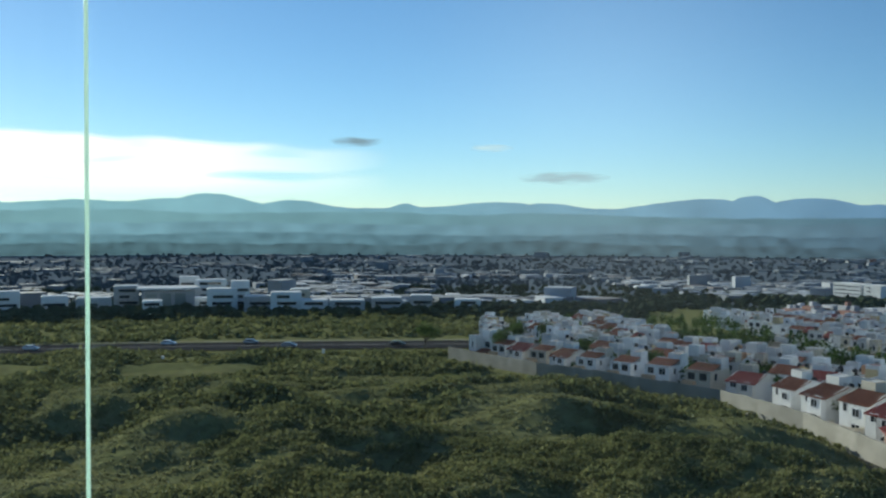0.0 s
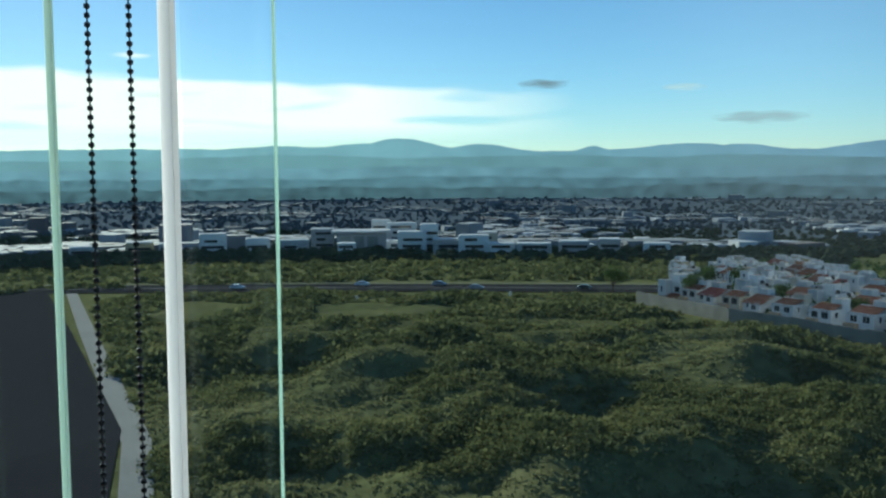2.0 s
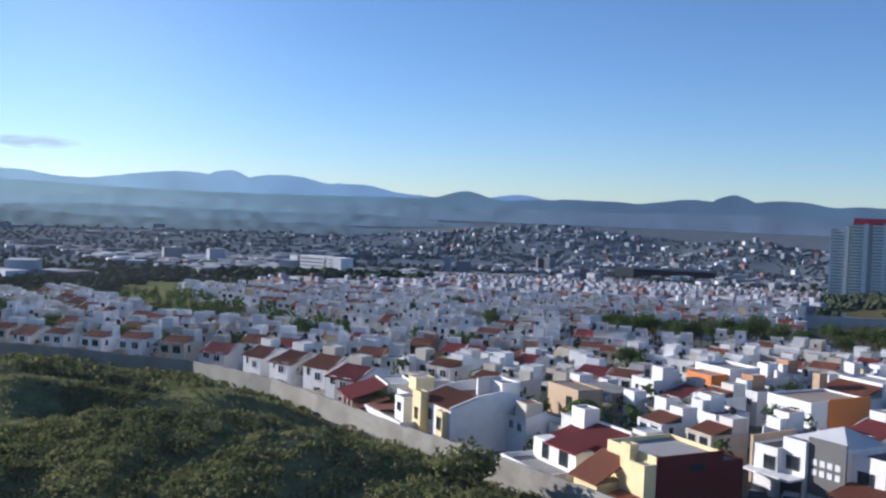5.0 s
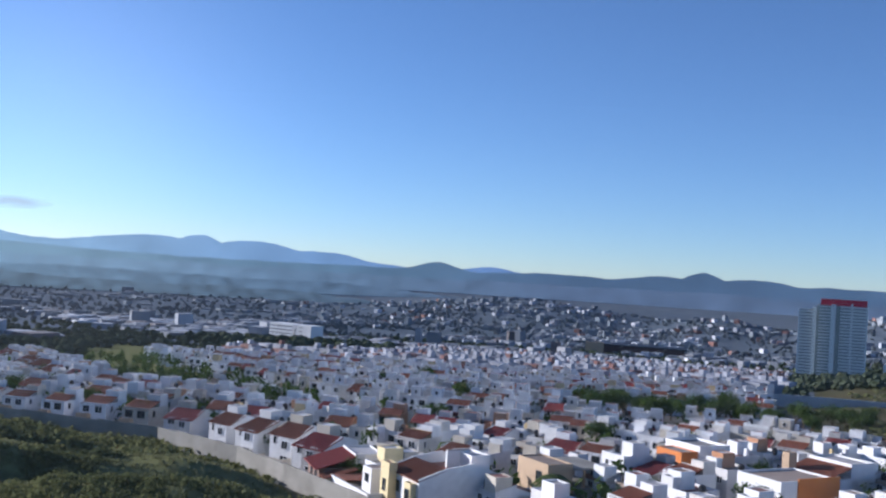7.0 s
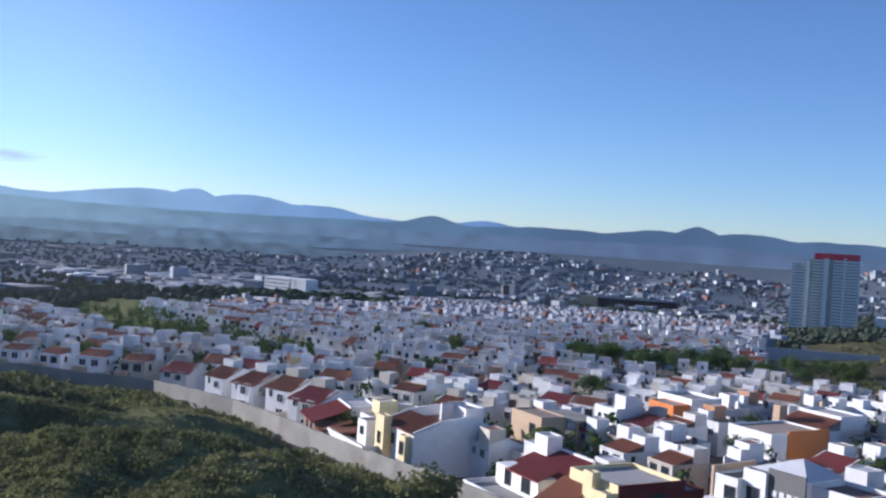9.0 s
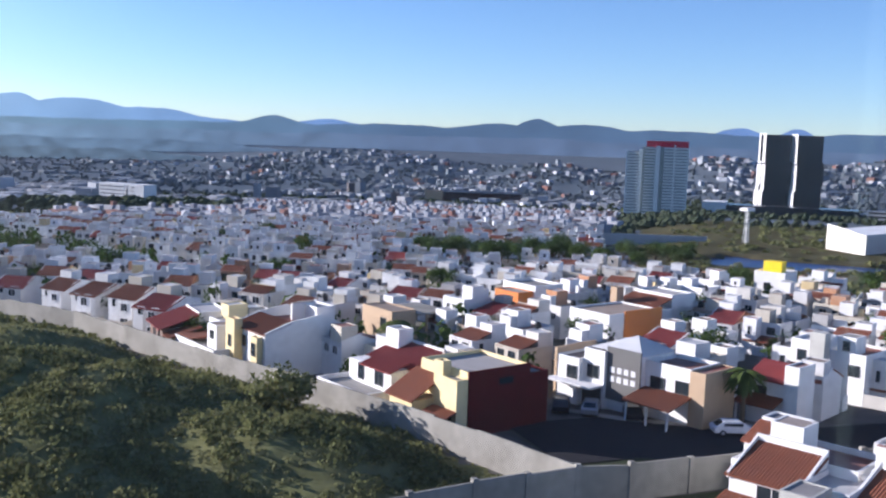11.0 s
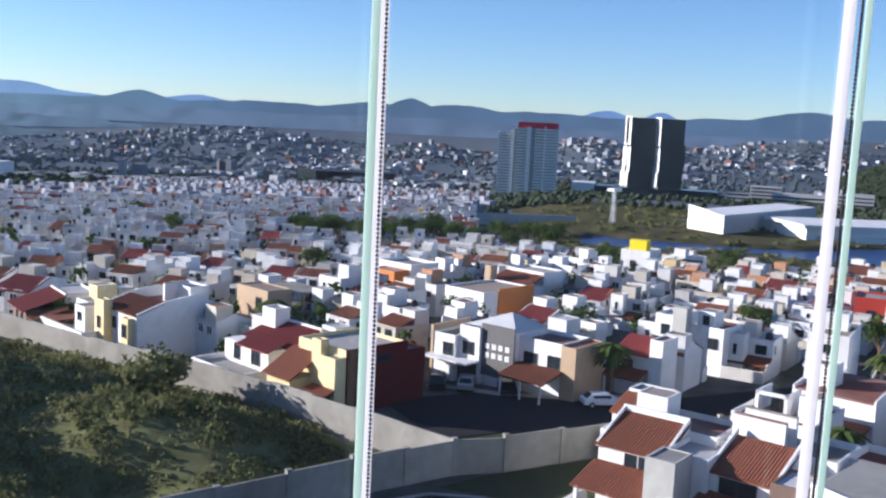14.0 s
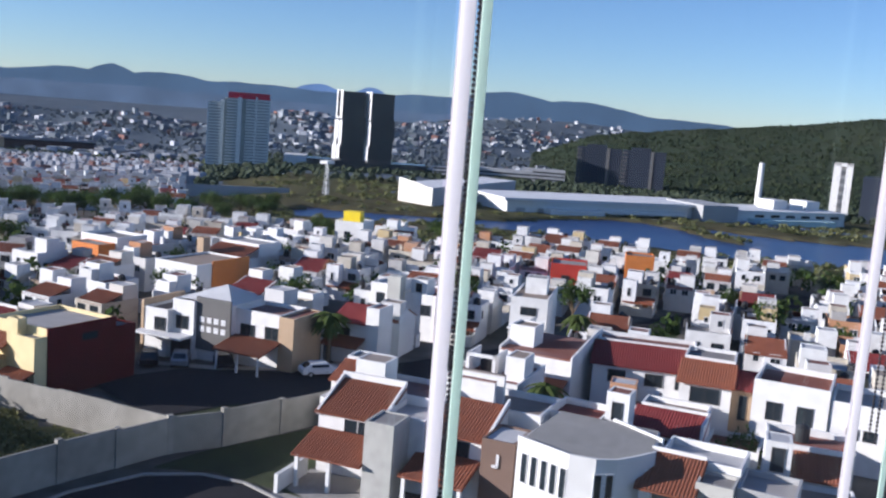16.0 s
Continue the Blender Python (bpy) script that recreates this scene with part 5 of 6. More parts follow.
# ---------------------------------------------------------------- clouds
def cloud_sheet(name, a0, a1, e0, e1, cover, color, strength, label):
    """A far cloud as a thin curved sheet whose density comes from noise; its sunlit brightness is put in as emission.
    """
    m = bpy.data.materials.new(name)
    m.use_nodes = True
    n, l = m.node_tree.nodes, m.node_tree.links
    n.remove(n["Principled BSDF"])
    at, em, tr, mx = n.new("ShaderNodeAttribute"), n.new("ShaderNodeEmission"), n.new("ShaderNodeBsdfTransparent"), n.new("ShaderNodeMixShader")
    m.cycles.emission_sampling = "NONE"
    at.attribute_name = "cover"
    em.inputs[0].default_value, em.inputs[1].default_value = (*color, 1), strength
    l.new(at.outputs["Fac"], mx.inputs[0]); l.new(tr.outputs[0], mx.inputs[1]); l.new(em.outputs[0], mx.inputs[2]); l.new(mx.outputs[0], n["Material Output"].inputs[0])
    na, ne, r = 160, 48, 4860
    g, dens = Geo(), []
    for i in range(na + 1):
        for j in range(ne + 1):
            u, v = i / na, j / ne
            a, e = a0 + (a1 - a0) * u, e0 + (e1 - e0) * v
            g.v.append((-math.sin(radians(a)) * r, math.cos(radians(a)) * r, 30 + r * math.tan(radians(e))))
            dens.append(max(0.0, min(1.0, cover(u, v, a, e))))
    for i in range(na):
        for j in range(ne):
            k = i * (ne + 1) + j
            g.f.append((k, k + 1, k + ne + 2, k + ne + 1))
    me = g.mesh(name)
    me.attributes.new("cover", "FLOAT", "POINT").data.foreach_set("value", dens)
    ob = tagged(link(name, me, m), label, "cloud", kind="structure")
    ob.visible_shadow = False
    return ob


def bank(u, v, a, e):
    top = 0.9 - 0.34 * u + 0.05 * noise.noise(Vector((a * 0.35, 0, 2)))
    d = min((top - v) / 0.07, 1.0) * min(1, (1 - u) / 0.25 + 0.0) * min(1, v / 0.2)
    hole = noise.noise(Vector((a * 0.16, e * 1.3, 8)))
    return d * (1.0 - max(0, hole - 0.18) * 2.6)


def wisp(u, v, a, e):
    c = 1 - abs(2 * u - 1) ** 2 - (2 * v - 1 + 0.4 * noise.noise(Vector((a * 0.8, 1, 1)))) ** 2 * 1.1
    return c * (0.8 + 0.9 * noise.noise(Vector((a * 0.9, e * 5, 3))))


cloud_sheet("cloud_bank", 50, 3.0, 1.3, 6.6, bank, (1.0, 0.99, 0.96), 1.0, "bright white cloud bank low over the mountains")
cloud_sheet("cloud_dark", 6.6, 3.4, 4.35, 5.0, wisp, (0.36, 0.5, 0.62), 0.5, "small grey-blue cloud above the horizon")
cloud_sheet("cloud_wisp", -4.2, -9.8, 2.2, 3.0, wisp, (0.5, 0.66, 0.78), 0.55, "thin grey streak of cloud")
cloud_sheet("cloud_streak", -1.5, -4.2, 4.1, 4.6, wisp, (0.72, 0.9, 1.0), 0.65, "thin pale streak of cloud")
cloud_sheet("cloud_left", 30, 17, 3.0, 4.5, wisp, (0.5, 0.75, 0.85), 0.55, "grey-blue cloud streak inside the bright bank")
cloud_sheet("cloud_right", -68, -74, 9.2, 10.6, wisp, (0.75, 0.72, 0.88), 0.55, "small faint pink cloud high above the lake")
cloud_sheet("cloud_right_b", -74, -82, 8.4, 9.3, wisp, (0.52, 0.6, 0.85), 0.45, "small faint mauve cloud high above the lake")


# ---------------------------------------------------------------- scrub field
def scrub():
    rng = np.random.default_rng(4)
    V, F = [], []

    def clump(x, y, z, rx, rz, n, leaf):
        d = rng.normal(size=(n, 3))
        d /= np.linalg.norm(d, axis=1)[:, None]
        d[:, 2] = np.abs(d[:, 2])
        rad = rng.uniform(0.62, 1.05, n)[:, None]
        c = d * rad * np.array([rx, rx, rz]) + np.array([x, y, z - 0.05])
        t1 = rng.normal(size=(n, 3))
        t1 /= np.linalg.norm(t1, axis=1)[:, None]
        t2 = np.cross(t1, d)
        t2 /= np.linalg.norm(t2, axis=1)[:, None] + 1e-6
        s = rng.uniform(0.6, 1.3, n)[:, None] * leaf
        base = sum(len(v) for v in V)
        V.append(np.stack([c - t1 * s, c + t2 * s * 0.7, c + t1 * s, c - t2 * s * 0.7], 1).reshape(-1, 3))
        F.append(np.arange(n * 4).reshape(-1, 4) + base)

    n = 0
    while n < 7600:
        a, r = rng.uniform(-52, 36), math.sqrt(rng.uniform(52 ** 2, 265 ** 2))
        x, y = -math.sin(radians(a)) * r, math.cos(radians(a)) * r
        if not in_field(x, y):
            continue
        q = noise.noise(Vector((x * 0.045, y * 0.045, 6)))
        if rng.random() > 0.36 + 2.1 * q:
            continue
        n += 1
        s = rng.uniform(0.5, 1.25) * (1.0 + 0.9 * max(0, q)) * (1.35 if r > 140 else 1.0)
        clump(x, y, ground_z(x, y), s * rng.uniform(1.0, 1.7), s * rng.uniform(0.6, 1.0), 84 if r < 130 else 34, (0.15 if r < 130 else 0.29) * (0.7 + 0.5 * s))
    n = 0
    while n < 2600:      # beyond the main road and round the lake
        if n < 1500:
            a, r = rng.uniform(-8, 36), rng.uniform(312, 500)
        else:
            a, r = rng.uniform(-100, -54), rng.uniform(244, 500)
        x, y = -math.sin(radians(a)) * r, math.cos(radians(a)) * r
        if in_lake(x, y) or n >= 1500 and rng.random() > 0.55 + noise.noise(Vector((x * 0.02, y * 0.02, 2))):
            continue
        n += 1
        s = rng.uniform(0.8, 2.2) if n < 1500 else rng.uniform(0.6, 1.5)
        clump(x, y, ground_z(x, y), s * 1.5, s, 26, 0.5 * s)
    me = bpy.data.meshes.new("scrub")
    v, f = np.concatenate(V), np.concatenate(F)
    me.from_pydata(v.tolist(), [], f.tolist())
    tagged(link("scrub", me, M_BUSH), "green and olive scrub bushes over the field", "bushes", kind="stuff")
    # grass tufts
    V.clear(), F.clear()
    n = 0
    while n < 24000:
        a, r = rng.uniform(-52, 36), math.sqrt(rng.uniform(52 ** 2, 200 ** 2))
        x, y = -math.sin(radians(a)) * r, math.cos(radians(a)) * r
        if not in_field(x, y):
            continue
        n += 1
        clump(x, y, ground_z(x, y), 0.5, 0.28, 5, 0.2)
    me = bpy.data.meshes.new("grass")
    v, f = np.concatenate(V), np.concatenate(F)
    me.from_pydata(v.tolist(), [], f.tolist())
    m = leaf_mat("dry_grass", (0.12, 0.13, 0.065), (0.21, 0.21, 0.1), (0.3, 0.28, 0.14))
    tagged(link("grass", me, m), "yellow-green grass tufts between bushes", "grass", kind="stuff")


scrub()


# ---------------------------------------------------------------- trees
def make_tree(name, seed, height, spread, leaf_mat_, label, n=900):
    rng = random.Random(seed)
    base = new(name)
    tagged(base, label, "tree", "trees")
    g = Geo()
    g.tube((0, 0, -0.3), (0.1, 0.05, height * 0.45), height * 0.035, height * 0.022)
    lobes = []
    for i in range(6):
        a = i * 2.4 + rng.uniform(-.4, .4)
        r = spread * rng.uniform(0.35, 0.75)
        top = (r * math.cos(a), r * math.sin(a), height * rng.uniform(0.5, 0.8))
        g.tube((0.05, 0.03, height * rng.uniform(0.25, 0.42)), top, height * 0.015, height * 0.006, 6)
        lobes.append((top, spread * rng.uniform(0.35, 0.55)))
    lobes.append(((0, 0, height * 0.82), spread * 0.5))
    part("trunk", g, M_TRUNK, base)
    c = Geo()
    for i in range(n):
        (lx, ly, lz), lr = rng.choice(lobes)
        d = Vector((rng.gauss(0, 1), rng.gauss(0, 1), rng.gauss(0, 0.9))).normalized() * lr * rng.uniform(0.55, 1.12)
        p = Vector((lx, ly, lz)) + d
        t = Vector((rng.gauss(0, 1), rng.gauss(0, 1), rng.gauss(0, 1))).normalized() * rng.uniform(0.1, 0.26) * spread * 0.42
        q = t.cross(d).normalized() * t.length * 0.6
        c.poly([p - t, p + q, p + t, p - q])
    part("crown", c, leaf_mat_, base)
    return base


def make_palm(name, seed, height):
    rng = random.Random(seed)
    base = new(name)
    tagged(base, "tall palm with drooping fan of fronds", "palm tree", "palms")
    g = Geo()
    g.tube((0, 0, -0.2), (0.12, 0, height * 0.5), 0.22, 0.17).tube((0.12, 0, height * 0.5), (0.2, 0.05, height), 0.17, 0.14)
    part("trunk", g, M_TRUNK, base)
    c = Geo()
    for i in range(26):
        a, up = i * 2.4, rng.uniform(-0.5, 1.0)
        pts = []
        for k in range(6):
            f = k / 5
            rr = 2.3 * f
            pts.append(Vector((0.2 + rr * math.cos(a), 0.05 + rr * math.sin(a), height + up * 1.3 * f - 1.7 * f * f)))
        side = Vector((-math.sin(a), math.cos(a), 0))
        for k in range(5):
            for s in (-1, 1):
                w0, w1 = 0.34 * math.sin(math.pi * (k + 0.3) / 5.6), 0.34 * math.sin(math.pi * (k + 1.3) / 5.6)
                c.poly([pts[k], pts[k + 1], pts[k + 1] + side * s * w1 - Vector((0, 0, w1 * 0.5)), pts[k] + side * s * w0 - Vector((0, 0, w0 * 0.5))])
    part("crown", c, M_PALM, base)
    return base


TREES = [make_tree("tree", 1, 6.5, 3.2, M_LEAF, "broad dark green tree among the houses"), make_tree("tree", 2, 5.0, 2.4, M_LEAF, "round dark green street tree"), make_tree("tree", 3, 8.0, 3.6, M_LEAF, "tall dark green tree in a belt")]
bush_tree = make_tree("tree", 9, 4.4, 3.6, M_BUSH, "bright green spreading tree beside the boundary wall", 1500)
bush_tree.matrix_basis = pose(50.2, 81, ground_z(50.2, 81) - 0.8, 0, 0, 0)
used_tree = set()


def place_tree(i, x, y, rot=0):
    m = pose(x, y, ground_z(x, y), 0, 0, rot)
    if i not in used_tree:
        used_tree.add(i)
        TREES[i].matrix_basis = m
    else:
        copy_thing(TREES[i], m)


tree_rng = random.Random(8)
for k in range(26):
    az = -39 - k * 0.65 + tree_rng.uniform(-.3, .3)
    r = 262 + tree_rng.uniform(-17, 17)
    place_tree(2 if k % 3 else 0, -math.sin(radians(az)) * r, math.cos(radians(az)) * r, k * 37)
for x, y, i in ((98, 83, 0), (74, 121, 1), (66, 127, 1), (86, 128, 1), (107, 70, 0), (94, 97, 1), (84, 92, 1), (60, 118, 1), (118, 25, 1), (131, 57, 0), (140, 80, 1), (99, 128, 1), (122, 140, 0), (61, 147, 1), (49, 178, 0), (42, 196, 0), (30, 213, 0), (15, 235, 2), (150, 70, 1), (104, 8, 1), (127, -2, 1), (79, 9, 1), (143, 15, 0), (168, 24, 1), (-4, 258, 2), (20, 262, 2)):
    place_tree(i, x, y, tree_rng.uniform(0, 360))
gap_n = 0
for x, y in GAPS:
    if 112 < math.hypot(x, y) < 330 and gap_n < 55:
        gap_n += 1
        place_tree(gap_n % 3 if gap_n % 2 else 1, x + tree_rng.uniform(-1, 1), y + tree_rng.uniform(-1, 1), tree_rng.uniform(0, 360))
palm = make_palm("palm", 4, 6.0)
palm.matrix_basis = pose(87.6, 53.2, ground_z(87.6, 53.2), 0, 0, 20)
for x, y, s in ((89.6, 54.6, 1), (79.5, 100, 1), (77, 97, 1), (74.5, 29.5, 1), (70.2, 126.0, 1), (112, 33, 1), (78, 25.5, 1)):
    copy_thing(palm, pose(x, y, ground_z(x, y) - tree_rng.uniform(0, 1.2), 0, 0, tree_rng.uniform(0, 360)))


def garden_trees():
    """Crowns of the many small trees and shrubs in gardens and streets, joined into one mesh."""
    rng = np.random.default_rng(15)
    pts = np.array([(a, b) for a, b, c in placed])
    V, n = [], 0
    while n < 1600:
        a, r = rng.uniform(-96, -4), math.sqrt(rng.uniform(100 ** 2, 425 ** 2))
        x, y = -math.sin(radians(a)) * r, math.cos(radians(a)) * r
        n += 1
        if not allowed(x, y) or np.min(np.hypot(pts[:, 0] - x, pts[:, 1] - y)) < 3.9:
            continue
        k = 54
        d = rng.normal(size=(k, 3))
        d /= np.linalg.norm(d, axis=1)[:, None]
        w, h = rng.uniform(1.1, 2.1), rng.uniform(1.3, 2.8)
        c = d * rng.uniform(0.55, 1.1, k)[:, None] * np.array([w, w, h]) + np.array([x, y, ground_z(x, y) + h * 1.15])
        t = rng.normal(size=(k, 3))
        t *= (rng.uniform(0.3, 0.7, k) / np.linalg.norm(t, axis=1))[:, None]
        q = np.cross(t, d) * 0.8
        V.append(np.stack([c - t, c + q, c + t, c - q], 1).reshape(-1, 3))
    v = np.concatenate(V)
    me = bpy.data.meshes.new("garden_trees")
    me.from_pydata(v.tolist(), [], np.arange(len(v)).reshape(-1, 4).tolist())
    tagged(link("garden_trees", me, M_LEAF), "small dark green garden trees between the houses", "trees", kind="stuff")


garden_trees()


# ---------------------------------------------------------------- cars
def make_car(label, paint):
    base = new("car")
    tagged(base, label, "car", "parked cars")
    g = Geo()
    prof = [(-2.1, 0.35), (2.1, 0.35), (2.15, 0.75), (1.3, 0.95), (0.6, 1.42), (-1.2, 1.45), (-1.95, 0.98), (-2.15, 0.85)]
    k = len(prof)
    g.v = [(x, -0.85 if z < 1.0 else -0.68, z) for x, z in prof] + [(x, 0.85 if z < 1.0 else 0.68, z) for x, z in prof]
    g.f = [tuple(range(k)), tuple(range(2 * k - 1, k - 1, -1))] + [(i, k + i, k + (i + 1) % k, (i + 1) % k) for i in range(k)]
    part("body", g, paint, base)
    part("windscreen", Geo().poly([(1.27, -0.7, 0.99), (1.27, 0.7, 0.99), (0.66, 0.6, 1.41), (0.66, -0.6, 1.41)]), M_PANE, base)
    part("rear_window", Geo().poly([(-1.92, 0.68, 1.02), (-1.92, -0.68, 1.02), (-1.28, -0.6, 1.42), (-1.28, 0.6, 1.42)]), M_PANE, base)
    for s in (-1, 1):
        part("side_window", Geo().box(-1.2, s * 0.8 - 0.03, 1.0, 0.7, s * 0.8 + 0.03, 1.3), M_PANE, base)
        for x in (-1.3, 1.35):
            w = part("wheel", Geo().tube((x, s * 0.72, 0.32), (x, s * 0.92, 0.32), 0.32, 0.32, 14), M_TANK, base)
            part("rim", Geo().tube((x, s * 0.9, 0.32), (x, s * 0.935, 0.32), 0.19, 0.17, 10), M_STEEL, w)
    return base


car_w = make_car("white parked saloon car on the street", mat("white_car_paint", (0.75, 0.75, 0.76), 0.25, spec=0.6))
car_w.matrix_basis = pose(84.8, 52.4, ground_z(84.8, 52.4) + 0.12, 0, 0, -38)
car_s = make_car("silver parked car before the modern house", mat("silver_car_paint", (0.42, 0.43, 0.45), 0.3, metal=0.5))
car_s.matrix_basis = pose(79.2, 66.0, ground_z(79.2, 66.0) + 0.1, 0, 0, 35)
car_d = make_car("dark parked car before the modern house", mat("dark_car_paint", (0.03, 0.03, 0.035), 0.25, spec=0.6))
car_d.matrix_basis = pose(77.4, 68.6, ground_z(77.4, 68.6) + 0.1, 0, 0, 40)
copy_thing(car_d, pose(81.4, 62.2, ground_z(81.4, 62.2) + 0.1, 0, 0, 44))
for x, y, o in ((-78, 281.5, car_w), (-42, 271.5, car_s), (-12, 276, car_d), (-112, 268.5, car_w), (12, 291, car_w), (-55, 284, car_s)):
    copy_thing(o, pose(x, y, ground_z(x, y) + 0.26, 0, 0, 2))

# ---------------------------------------------------------------- landmark buildings
def at(az, r):
    return -math.sin(radians(az)) * r, math.cos(radians(az)) * r


def building(az, r, name, label, z=None):
    x, y = at(az, r)
    b = new(name)
    tagged(b, label, "building")
    b.matrix_basis = pose(x, y, ground_z(x, y) - 0.5 if z is None else z, 0, 0, az)      # local -y faces the viewer
    return b


M_GLASSGREEN = mat("green_grey_curtain_glass", (0.24, 0.275, 0.26), 0.3, 0, 0.3, 0.4, (0.05, 0.07, 0.07), spec=0.6)
M_SLAB = mat("pale_balcony_concrete", (0.64, 0.67, 0.65), 0.8, 0, 0.5)
M_DARKGLASS = mat("dark_tower_glass", (0.035, 0.038, 0.042), 0.25, 0, 0.2, 0.5, (0.07, 0.07, 0.07), spec=0.5)
M_METALROOF = mat("white_metal_roof", (0.72, 0.72, 0.72), 0.8, 0, 0.2, 0.3, (0.6, 0.6, 0.61), spec=0.0)
M_BLUEGLASS = mat("dark_blue_block_glass", (0.03, 0.038, 0.055), 0.6, 0, 0.3, 0.4, (0.045, 0.05, 0.065), spec=0.1)

t1 = building(-53.1, 880, "apartment_tower", "tall grey-green apartment tower with red crown")
H1 = 62.5
part("core", Geo().box(-25, -10, 0, -12, 12, H1 - 6).box(-12, -14, 0, 6, 12, H1 - 2).box(6, -12, 0, 26, 12, H1), M_GLASSGREEN, t1)
for k in range(23):
    z = 3 + k * (H1 - 4) / 23
    g = Geo()
    if z < H1 - 7:
        g.box(-25.8, -11.5, z, -15, -9, z + 1.4)
    g.box(-10, -15, z, -1, -13, z + 0.9).box(3, -13.4, z, 26.6, -11, z + 1.4)
    part("balcony_slab", g, M_SLAB, t1)
for x, w, y, hh in ((-15, 3.2, -12.5, H1 - 4), (-1, 3.6, -15.2, H1 - 1), (-25.8, 1.2, -11.6, H1 - 6), (14, 1.6, -13.6, H1), (25.6, 1.2, -13.5, H1 - 2)):
    part("pier", Geo().box(x, y, 0, x + w, y + 3, hh), M_SLAB, t1)
part("crown", Geo().box(-9, -13, H1 - 2, 26, 10, H1 + 3.2), mat("red_crown_paint", (0.62, 0.03, 0.06), 0.7), t1, "red painted crown")

t2 = building(-60.2, 1000, "office_tower", "twin dark glass tower slabs with white edge strips")
H2 = 77
for x0, x1 in ((-26, 1.5), (4.5, 30)):
    g = Geo()
    for z0, z1, sh in ((0, 30, 0), (30, 52, 1.2), (52, H2, -0.6)):
        g.box(x0 + sh, -10, z0, x1 + sh, 14, z1)
    part("glass_slab", g, M_DARKGLASS, t2)
for x0, w in ((-30, 6.5), (-1.0, 6.0)):
    for z0, z1, sh in ((0, 24, 0), (24, 48.5, 1.3), (50, H2 + 1, 2.0)):
        part("edge_strip", Geo().prism([(x0 + sh, -5), (x0 + sh + w * (1.15 if z0 < 40 else 0.95), -13), (x0 + sh + w * (1.15 if z0 < 40 else 0.95), 10), (x0 + sh, 10)], z0, z1), M_PURE, t2, "white edge strip")
pod = building(-60, 900, "shopping_podium", "long low dark podium building with white corner")
part("wall", Geo().box(-62, -10, 0, 62, 20, 9), M_DARKGLASS, pod)
part("corner", Geo().box(-66, -12, 0, -46, 18, 11), M_PURE, pod)

of = building(-23.2, 950, "office_block", "white office block with dark window bands")
of.matrix_basis = pose(*at(-23.2, 950), of.matrix_basis.translation.z, 0, 0, -66)
part("wall", Geo().box(-27, -8, 0, 4, 8, 19).box(9, -9, 0, 27, 8, 19), M_PURE, of)
part("link", Geo().box(4, -6, 0, 9, 6, 14), M_GREYWALL, of)
for k in range(5):
    part("window_band", Geo().box(-26, -8.3, 2.6 + k * 3.4, 3, -7.9, 3.3 + k * 3.4), M_PANE, of)
    part("window_band", Geo().box(12, -9.3, 2.6 + k * 3.4, 16, -8.9, 3.3 + k * 3.4), M_PANE, of)

sh = building(-66, 385, "warehouse", "white warehouse with pale gable end and grey side")
sh.matrix_basis = pose(336, 166, ground_z(336, 166) - 0.5, 0, 0, 0)
g = Geo()
g.prism([(2, 10), (-6, -8), (80, -8), (84, 10)], 0, 7.2)
part("wall", g, M_GREYWALL, sh)
g = Geo()
a = [(1.6, 10.4), (-6.6, -8.2)]
g.v = [(1.6, 10.4, 0), (-6.6, -8.2, 0), (-6.6, -8.2, 7.2), (-2.5, 1.0, 8.6), (1.6, 10.4, 9.6), (2.0, 10.3, 0), (-6.2, -8.3, 0), (-6.2, -8.3, 7.2), (-2.1, 0.9, 8.6), (2.0, 10.3, 9.6)]
g.f = [(0, 1, 2, 3, 4), (9, 8, 7, 6, 5), (0, 5, 6, 1), (1, 6, 7, 2), (2, 7, 8, 3), (3, 8, 9, 4), (4, 9, 5, 0)]
part("gable", g, mat("pale_cream_gable", (0.74, 0.7, 0.62), 0.85, 0, 0.3, 0.2, (0.5, 0.45, 0.38)), sh)
part("roof", Geo().prism([(2.2, 10.2), (-6, -8), (80, -8), (84, 10)], 7.2, 7.5), M_METALROOF, sh)

fa = new("factory")
tagged(fa, "long low white factory halls beside the lake", "factory")
fa.matrix_basis = pose(385, 101, -7.5, 0, 0, -41)
part("hall", Geo().box(-52, -2, 0, 40, 26, 6.4), M_PURE, fa)
for k in range(9):
    part("bay_door", Geo().box(-48 + k * 9.4, -2.12, 0, -44 + k * 9.4, -1.98, 3.6), M_GREYWALL, fa, "grey loading bay door")
part("roof", Geo().box(-54, -4, 6.4, 42, 28, 7.4), M_METALROOF, fa)
part("front_hall", Geo().box(-36, -8, 0, -12, -2, 3.6), M_PURE, fa)
part("end_wall", Geo().box(34, -9, 0, 52, 16, 8.0), M_GREYWALL, fa)
part("white_strip", Geo().box(-12, -5, 2.6, 30, -2, 4.0), M_PURE, fa)
fb = new("factory")
tagged(fb, "white factory hall with pale green base by the lake", "factory")
fb.matrix_basis = pose(452, 46, -9, 0, 0, -38)
part("hall", Geo().box(-30, -4, 0, 34, 22, 7.0), M_PURE, fb)
part("roof", Geo().box(-31, -5, 7.0, 35, 23, 7.5), M_METALROOF, fb)
part("low_hall", Geo().box(-24, -12, 0, 20, -4, 4.2), mat("pale_green_panel", (0.5, 0.66, 0.64), 0.8), fb)
for x0 in (-2, 8, 18):
    part("dormer", Geo().box(x0, 4, 7.5, x0 + 8, 14, 9.5 + (x0 % 4)), M_PURE, fb)
for k in range(6):
    part("window", Geo().box(-20 + k * 9, -4.3, 4.6, -15 + k * 9, -4.0, 5.8), M_PANE, fb)
